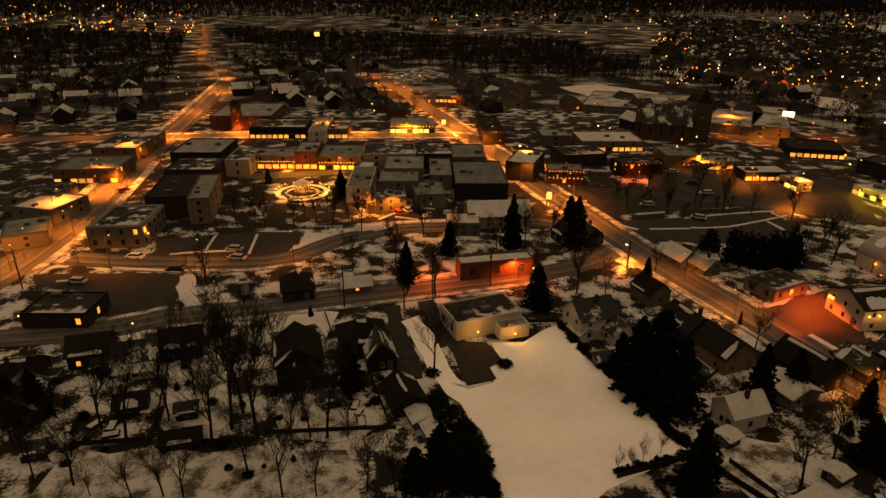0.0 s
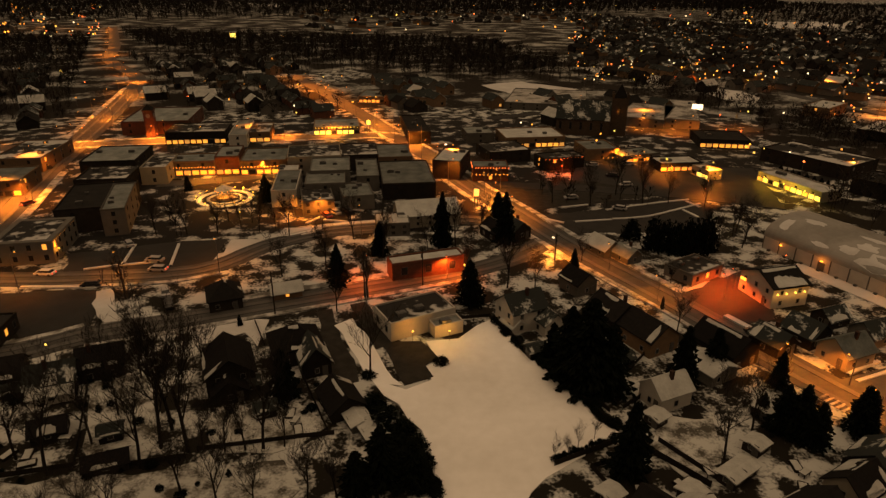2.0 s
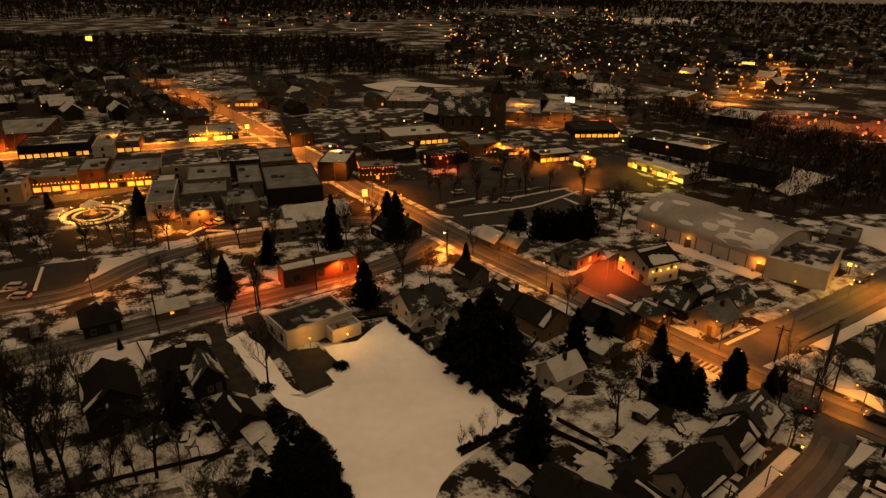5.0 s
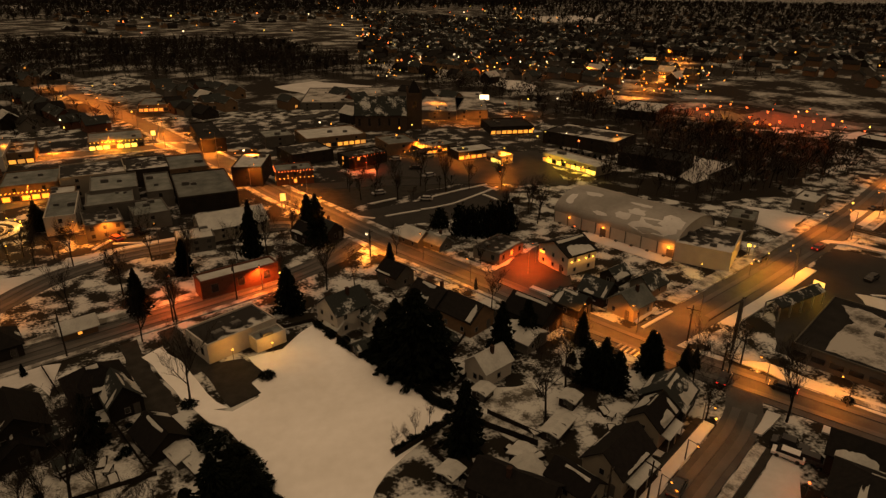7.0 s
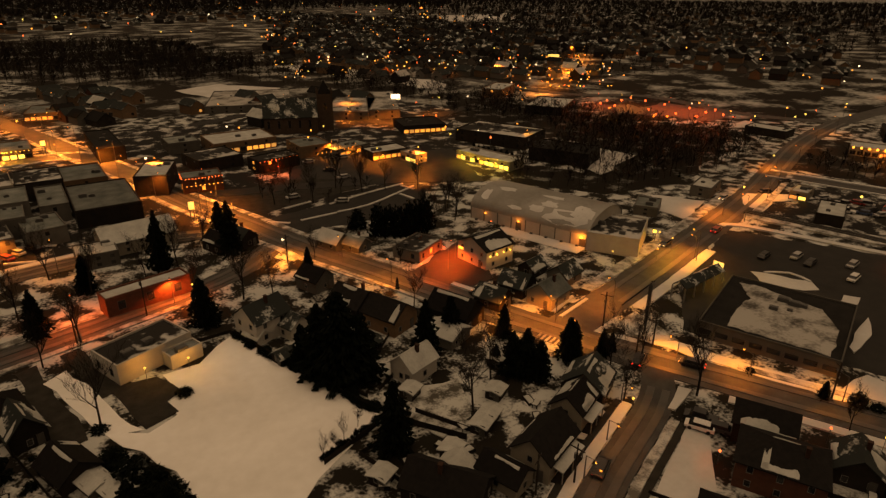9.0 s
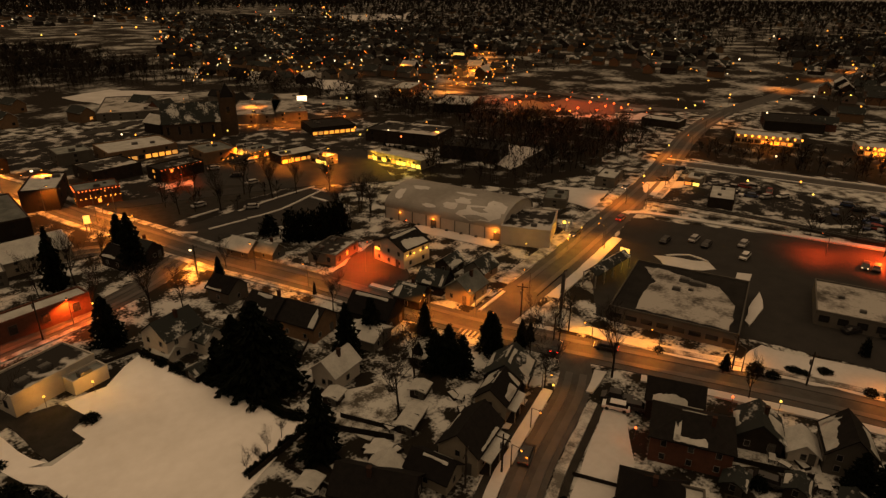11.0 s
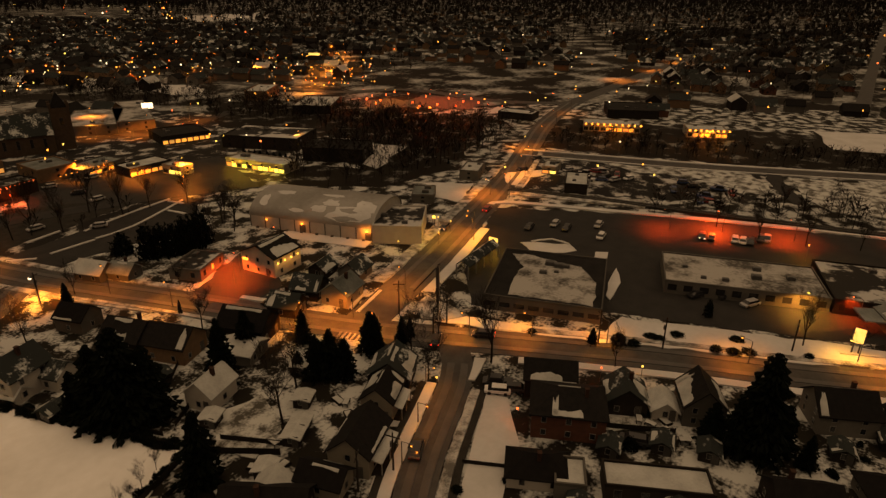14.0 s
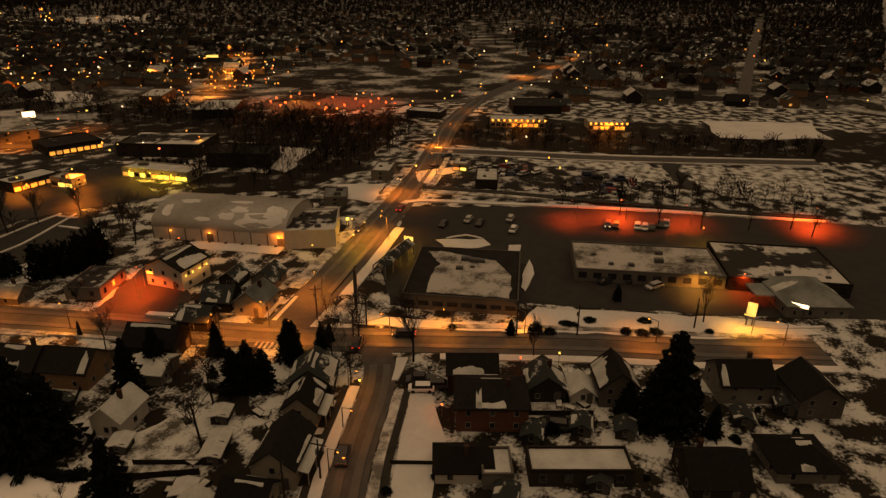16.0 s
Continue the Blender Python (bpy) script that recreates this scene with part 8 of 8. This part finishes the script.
def bandstand():
    x, y = BANDSTAND
    e = thing("bandstand", x, y, 0, "round lit bandstand with a pointed roof in the town square", "bandstand")
    s = Shape()
    ring = [(2.6 * math.cos(2 * math.pi * k / 12), 2.6 * math.sin(2 * math.pi * k / 12)) for k in range(12)]
    s.slab(ring, -0.2, 0.7)
    part("floor", s, GREYWALL, e)
    r = Shape()
    for k in range(12):
        a, b = ring[k], ring[(k + 1) % 12]
        r.face([(a[0] * 1.15, a[1] * 1.15, 3.2), (b[0] * 1.15, b[1] * 1.15, 3.2), (0, 0, 4.8)])
        r.face([(b[0] * 1.15, b[1] * 1.15, 3.1), (a[0] * 1.15, a[1] * 1.15, 3.1), (0, 0, 4.7)])
    part("roof", r, SNOWROOF, e)
    for k in range(12):
        p = Shape()
        p.tube((*ring[k], 0.7), (*ring[k], 3.2), 0.08, 0.08, 6)
        part("post", p, TRIM, e)
        b = Shape()
        b.ball((ring[k][0] * 1.1, ring[k][1] * 1.1, 2.95), 0.16)
        part("bulb", b, G_SODIUM, e, "glowing bulb")
    f = Shape()
    f.tube((0, 0, 4.7), (0, 0, 9), 0.06, 0.03, 6)
    part("mast", f, STEEL, e)
    lamp_light("bandstand_light", x, y, 2.4, 2500, SODIUM)
    for ring_r, wd, nm in ((8.0, 1.6, "path"), (5.2, 0.9, "hedge_ring")):
        q = Shape()
        for k in range(40):
            t0, t1 = 2 * math.pi * k / 40, 2 * math.pi * (k + 1) / 40
            o = [((ring_r + u) * math.cos(t), (ring_r + u) * math.sin(t)) for t, u in ((t0, -wd / 2), (t0, wd / 2), (t1, wd / 2), (t1, -wd / 2))]
            q.slab([(x + a, y + b) for a, b in o], -0.2, 0.2)
        piece("pavement", q, SNOW, "round snowy path about the bandstand", "pavement")
    for k in range(18):
        t = 2 * math.pi * k / 18
        g_ = thing("bollard_lamp", x + 8.9 * math.cos(t), y + 8.9 * math.sin(t), 0, "low glowing bollard lamp beside the round path", "lamp", "bollard lamps")
        p = Shape()
        p.tube((0, 0, -0.1), (0, 0, 0.9), 0.07, 0.07, 6)
        part("post", p, STEEL, g_)
        b = Shape()
        b.ball((0, 0, 1.05), 0.2)
        part("globe", b, G_YELLOW, g_, "glowing globe")
    for k in range(6):
        t = 2 * math.pi * k / 6
        lamp_light("bollard_light", x + 8.2 * math.cos(t), y + 8.2 * math.sin(t), 1.3, 700, WARM)


bandstand()


def church():
    x, y = CHURCH_AT
    e = thing("church", x, y, -20, "dark stone church with a steep roof and a square tower", "church")
    s = Shape()
    s.box(-14, -6, 0, 10, 6, 8)
    for xx in (-14, 10):
        s.face([(xx, -6, 8), (xx, 6, 8), (xx, 0, 15)])
    part("wall", s, STONE, e)
    r = Shape()
    for sg in (-1, 1):
        r.plate([(-14.4, -6.5 * sg, 7.4), (10.0, -6.5 * sg, 7.4), (10.0, 0, 15.2), (-14.4, 0, 15.2)][::sg], 0.25)
    part("roof", r, FROSTED, e)
    t = Shape()
    t.box(10.2, -3.5, 0, 17.2, 3.5, 17)
    for cx in (10.5, 16.9):
        for cy in (-3.2, 3.2):
            t.box(cx - 0.5, cy - 0.5, 17, cx + 0.5, cy + 0.5, 19)
    tw = part("tower", t, STONE, e)
    p = Shape()
    for a, b in (((10.4, -3.3), (17, -3.3)), ((17, -3.3), (17, 3.3)), ((17, 3.3), (10.4, 3.3)), ((10.4, 3.3), (10.4, -3.3))):
        p.face([(*a, 17), (*b, 17), (13.7, 0, 23)])
    part("spire", p, SHINGLE, tw)
    for k in range(5):
        window(e, -12 + k * 4.6, -6, 2.5, 180, 1.2, 3.6, trim=DARKTRIM)
    window(e, 13.7, -3.5, 10, 180, 1.4, 3.0, trim=DARKTRIM)


church()


def portico():
    (ax, ay), (bx, by) = PORTICO_A, PORTICO_B
    d = math.dist((ax, ay), (bx, by))
    e = thing("portico", ax, ay, math.degrees(math.atan2(by - ay, bx - ax)), "ridged store canopy on posts beside the plaza building", "canopy")
    s = Shape()
    for sg in (-1, 1):
        s.plate([(0, sg * 1.8, 3.3), (d, sg * 1.8, 3.3), (d, 0, 4.6), (0, 0, 4.6)][::sg], 0.2)
    part("roof", s, FROSTED, e)
    for k in range(5):
        for sg in (-1, 1):
            p = Shape()
            p.box(d * k / 4 - 0.12, sg * 1.6 - 0.12, 0, d * k / 4 + 0.12, sg * 1.6 + 0.12, 3.35)
            part("post", p, TRIM, e)
    g_ = Shape()
    g_.box(d + 0.05, -1.2, 2.8, d + 0.3, 1.2, 4.8)
    part("sign", g_, G_SIGN, e, "yellow lit sign face")
    lamp_light("portico_light", bx + 1.5, by, 3.0, 900, YELLOW)


portico()

def string_lights(a, b, z, n, mat, label):
    """A row of bulbs on a cable along a cornice."""
    d = math.dist(a, b)
    e = thing("string_lights", a[0], a[1], math.degrees(math.atan2(b[1] - a[1], b[0] - a[0])), label, "lights", "cornice lights", z=z)
    c = Shape()
    c.tube((0, 0, 0), (d, 0, 0), 0.03, 0.03, 5)
    part("cable", c, DARKTRIM, e)
    bulb = Shape()
    bulb.ball((0, 0, -0.08), 0.17, rings=4, sides=6)
    me = bulb.mesh("bulb", mat)
    for k in range(n):
        part("bulb", me, None, e, at=pose(d * (k + 0.5) / n, 0, 0))


string_lights((35.9, 210.7), (48.3, 209.6), 5.2, 12, G_RED, "red fairy lights along the inn cornice")
string_lights((35.9, 210.7), (48.3, 209.6), 2.8, 9, G_SODIUM, "amber fairy lights above the inn windows")
string_lights((35.4, 211.4), (36.1, 219.2), 5.2, 7, G_RED, "red fairy lights along the inn side wall")
string_lights((64.0, 222.4), (80.4, 226.0), 4.2, 11, G_RED, "red fairy lights along the bar front")
string_lights((-92.2, 152.0), (-78.2, 153.1), 5.3, 15, G_DIM, "dim lamps along the office cornice")
string_lights((-78.3, 153.2), (-79.7, 170.4), 5.3, 15, G_DIM, "dim lamps along the office cornice")
string_lights((-72.0, 227.2), (-55.4, 227.6), 3.2, 16, G_SODIUM, "amber bulbs over the shop fronts")
string_lights((-46.4, 226.3), (-30.4, 226.6), 3.2, 14, G_SODIUM, "amber bulbs over the shop fronts")
string_lights((-24.6, 288.8), (-4.5, 289.4), 3.4, 14, G_YELLOW, "yellow lamps under the canopy edge")
string_lights((137.9, 203.8), (143.3, 177.9), 3.3, 16, G_YELLOW, "yellow lamps along the shop eave")
string_lights((338.0, 371.5), (352.8, 351.0), 4.2, 14, G_YELLOW, "yellow lamps along the canopy edge")
string_lights((88.0, 228.0), (106.0, 231.0), 2.9, 9, G_SODIUM, "amber lamps along the garage front")


def clock_tower():
    e = thing("clock_tower", -96.0, 292.5, 2, "square brick clock tower with a pale dial", "tower")
    s = Shape()
    s.box(-2.0, -2.0, 0, 2.0, 2.0, 11.5)
    s.box(-2.3, -2.3, 11.5, 2.3, 2.3, 12.1)
    part("shaft", s, BRICK, e)
    r = Shape()
    for k in range(4):
        t0, t1 = math.pi / 4 + math.pi / 2 * k, math.pi / 4 + math.pi / 2 * (k + 1)
        r.face([(3.2 * math.cos(t0), 3.2 * math.sin(t0), 12.1), (3.2 * math.cos(t1), 3.2 * math.sin(t1), 12.1), (0, 0, 14.6)])
    part("roof", r, SHINGLE, e)
    for k in range(4):
        dial = Shape()
        dial.tube((0, 2.0, 9.6), (0, 2.08, 9.6), 0.95, 0.95, 16)
        part("dial", dial, TRIM, e, "pale round clock dial", at=pose(0, 0, 0, 0, 0, 90 * k))


clock_tower()


def yard_item(x, y, rot, kind):
    """Small things left about in the gardens, each with its cap of snow."""
    if kind == 1:
        e = thing("planter_box", x, y, rot, "dark timber raised bed filled with snow", "planter", "garden clutter")
        for sx in (-1, 1):
            b = Shape()
            b.box(sx * 1.2 - 0.06, -0.7, 0, sx * 1.2 + 0.06, 0.7, 0.45)
            part("side_board", b, FENCE, e)
            b = Shape()
            b.box(-1.14, sx * 0.64 - 0.05, 0, 1.14, sx * 0.64 + 0.05, 0.45)
            part("end_board", b, FENCE, e)
        top, w, d = 0.36, 1.13, 0.58
    else:
        e = thing("garden_table", x, y, rot, "garden table under a thick cap of snow", "table", "garden clutter")
        for sx in (-0.7, 0.7):
            for sy in (-0.4, 0.4):
                b = Shape()
                b.box(sx - 0.05, sy - 0.05, 0, sx + 0.05, sy + 0.05, 0.72)
                part("leg", b, FENCE, e)
        b = Shape()
        b.box(-0.9, -0.55, 0.72, 0.9, 0.55, 0.78)
        part("tabletop", b, FENCE, e)
        top, w, d = 0.78, 0.85, 0.5
    c = Shape()
    c.slab([(-w, -d), (w * 0.4, -d * 0.9), (w, -d * 0.8), (w * 0.95, d), (-w * 0.2, d * 0.85), (-w, d * 0.95)], top, top + 0.07)
    part("snow_cap", c, SNOWROOF, e, "cap of snow")


rnd = random.Random(21)
for x0, y0, x1, y1, n in ((40.5, 60.0, 47.5, 66.0, 3), (54.5, 61.5, 60.5, 68.0, 3), (84.0, 14.0, 92.5, 26.0, 6), (-58.0, 78.0, -40.0, 95.0, 8), (-24.0, 80.0, -12.0, 88.0, 5), (88.0, 93.5, 97.0, 103.0, 4), (30.0, 60.0, 36.0, 66.0, 3)):
    for k in range(n):
        yard_item(rnd.uniform(x0, x1), rnd.uniform(y0, y1), rnd.uniform(0, 180), rnd.randrange(2))
for k in range(16):
    car(rnd.uniform(203, 222), rnd.uniform(42, 98), rnd.choice((20, 110, 200)) + rnd.uniform(-8, 8), rnd.randrange(5), rnd.choice(("car", "pickup")))

# ---- far suburbs, woods and lights ----
def inside(p, poly):
    hit = False
    for a, b in zip(poly, poly[1:] + poly[:1]):
        if (a[1] > p[1]) != (b[1] > p[1]) and p[0] < (b[0] - a[0]) * (p[1] - a[1]) / (b[1] - a[1]) + a[0]:
            hit = not hit
    return hit


def near_road(x, y, gap):
    for line, w in ((MAIN, 9), (DOWNTOWN, 15), (ARENA_ROAD, 10), (MILL, 7), (RIVER, 8), (SQUARE, 9), (CANAL, 7), (NORTH, 8), (HILL, 8), (LOTS, 7), (CHURCH, 7)):
        for a, b in zip(line, line[1:]):
            ax, ay, dx, dy = a[0], a[1], b[0] - a[0], b[1] - a[1]
            t = min(1, max(0, ((x - ax) * dx + (y - ay) * dy) / (dx * dx + dy * dy + 1e-9)))
            if math.hypot(x - ax - t * dx, y - ay - t * dy) < w / 2 + gap:
                return True
    return False


def far_house_meshes(seed):
    rnd = random.Random(seed)
    w, d, h = rnd.uniform(7, 9), rnd.uniform(9, 12), rnd.uniform(3, 5.4)
    rise = w * 0.36
    s, r = Shape(), Shape()
    s.box(-w / 2, -d / 2, -0.2, w / 2, d / 2, h)
    for yy in (-d / 2, d / 2):
        s.face([(-w / 2, yy, h), (w / 2, yy, h), (0, yy, h + rise)])
    for sx in (-1, 1):
        r.plate([(sx * (w / 2 + 0.4), -sx * (d / 2 + 0.4), h - 0.25), (sx * (w / 2 + 0.4), sx * (d / 2 + 0.4), h - 0.25), (0, sx * (d / 2 + 0.4), h + rise + 0.05), (0, -sx * (d / 2 + 0.4), h + rise + 0.05)], 0.2)
    return s, r, w, d, h


FAR_LABELS = ["far grey house with a frosted roof", "far buff house with a frosted roof", "far dark house with a black roof",
              "far brick house with a frosted roof", "far grey house with a dark roof", "far dark house under a snowy roof"]
FAR_HOUSES = []
for k, (wall, roof) in enumerate(((GREYWALL, FROSTED), (BUFF, FROSTED), (DARKWALL, SHINGLE), (BRICK, FROSTED), (GREYWALL, SHINGLE), (DARKWALL, SNOWROOF))):
    s, r, w, d, h = far_house_meshes(k)
    FAR_HOUSES.append((s.mesh("wall", wall), r.mesh("roof", roof), w, d, h))
PANE = Shape()
PANE.box(-0.7, 0, 0, 0.7, 0.05, 1.3)
PANE_DARK, PANE_LIT = PANE.mesh("window", GLASS), PANE.mesh("window", G_DIM)

rnd = random.Random(9)
plots = []
for poly, spacing in SUBURBS:
    xs, ys = [p[0] for p in poly], [p[1] for p in poly]
    ca, sa = math.cos(radians(22)), math.sin(radians(22))
    cx, cy = sum(xs) / len(xs), sum(ys) / len(ys)
    made = 0
    for i in range(-60, 60):
        for j in range(-60, 60):
            gx, gy = i * spacing * 1.5 + rnd.uniform(-3, 3), j * spacing * 0.75 + rnd.uniform(-2, 2)
            x, y = cx + gx * ca - gy * sa, cy + gx * sa + gy * ca
            if made > 420 or not inside((x, y), poly) or near_road(x, y, 8) or rnd.random() < 0.2:
                continue
            plots.append((math.hypot(x, y), x, y, 22 + rnd.choice((0, 90)) + rnd.uniform(-4, 4), rnd.randrange(6), rnd.random()))
            made += 1
plots.sort()
rest = Shape()
for k, (far, x, y, rot, kind, luck) in enumerate(plots):
    wm_, rm_, w, d, h = FAR_HOUSES[kind]
    if k < 180:
        e = thing("house", x, y, rot, FAR_LABELS[kind], "house", "far houses")
        part("wall", wm_, None, e)
        part("roof", rm_, None, e)
        for sy in (-1, 1):
            part("window", PANE_LIT if luck < 0.2 else PANE_DARK, None, e, at=pose(w * 0.2, sy * d / 2, 1.1, 0, 0, 0 if sy > 0 else 180))
        continue
    m = pose(x, y, 0, 0, 0, rot)
    for me, mi in ((wm_, (0, 1, 2)[kind % 3]), (rm_, 3 + kind % 2)):
        i = len(rest.v)
        rest.v += [tuple(m @ v.co) for v in me.vertices]
        rest.f += [tuple(i + q for q in pl.vertices) for pl in me.polygons]
        rest.m += [mi] * len(me.polygons)
piece("far_houses", rest, (GREYWALL, BUFF, DARKWALL, FROSTED, SHINGLE), "distant snow-roofed houses of the suburbs", "houses", "stuff")


def woods(poly, height, density, seed):
    """Many slender bare trees as one mass."""
    rnd = random.Random(seed)
    xs, ys = [p[0] for p in poly], [p[1] for p in poly]
    area = (max(xs) - min(xs)) * (max(ys) - min(ys))
    s = Shape()
    n = min(120000, int(area * density))
    trees = 0
    for _ in range(n):
        x, y = rnd.uniform(min(xs), max(xs)), rnd.uniform(min(ys), max(ys))
        if trees > 7000 or not inside((x, y), poly) or near_road(x, y, 3):
            continue
        trees += 1
        h = height * rnd.uniform(0.6, 1.25)
        far = math.hypot(x, y) / 400
        t = max(0.10, 0.10 * far)
        s.face([(x - t, y, -0.2), (x + t, y, -0.2), (x, y, h)])
        s.face([(x, y - t, -0.2), (x, y + t, -0.2), (x, y, h)])
        for _ in range(20):
            z = h * rnd.uniform(0.25, 0.75)
            a, L = rnd.uniform(0, 6.283), h * rnd.uniform(0.15, 0.36)
            bx, by, bz = x + math.cos(a) * L, y + math.sin(a) * L, z + L * rnd.uniform(0.5, 1.3)
            w = t * rnd.uniform(0.5, 1.0)
            s.face([(x, y, z), (bx - math.sin(a) * w * 3, by + math.cos(a) * w * 3, bz), (bx + math.sin(a) * w, by - math.cos(a) * w, bz + w * 2.5)])
    if s.v:
        piece("woods", s, WOODS, "dark leafless winter wood on the valley floor", "woods", "stuff")


for k, (poly, height, density) in enumerate(WOODS_AREAS):
    woods(poly, height, density, 100 + k)

rnd = random.Random(3)
GLOWS = (G_SODIUM, G_SODIUM, G_WINDOW, G_RED, G_YELLOW, G_WHITE)
bulbs = []
for mat in GLOWS:
    s = Shape()
    s.tube((0, 0, -5.0), (0, 0, -0.1), 0.06, 0.05, 4)
    s.ball((0, 0, 0), 0.38, mi=1, rings=4, sides=6)
    bulbs.append(s.mesh("far_street_lamp", STEEL, mat))
rest = Shape()
FAR_LIGHTS.sort(key=lambda p: math.hypot(p[0], p[1]))
for i, (x, y) in enumerate(FAR_LIGHTS):
    k, kind = max(1.0, math.hypot(x, y) / 420) * rnd.uniform(0.7, 1.35), rnd.randrange(6)
    if i < 150:
        ob = tagged(new("far_street_lamp", bulbs[kind]), "tiny distant lamp on a thin post", "street lamp", "far street lamps")
        ob.matrix_basis = pose(x, y, 5.0) @ Matrix.Diagonal((k, k, 1, 1))
    else:
        rest.tube((x, y, -0.1), (x, y, 5.0), 0.08, 0.06, 4, 0)
        rest.ball((x, y, 5.0), 0.38 * k, 1 + kind, 4, 6)
piece("far_lights", rest, (STEEL, *GLOWS), "scattered distant town lights on thin posts", "lights", "stuff")
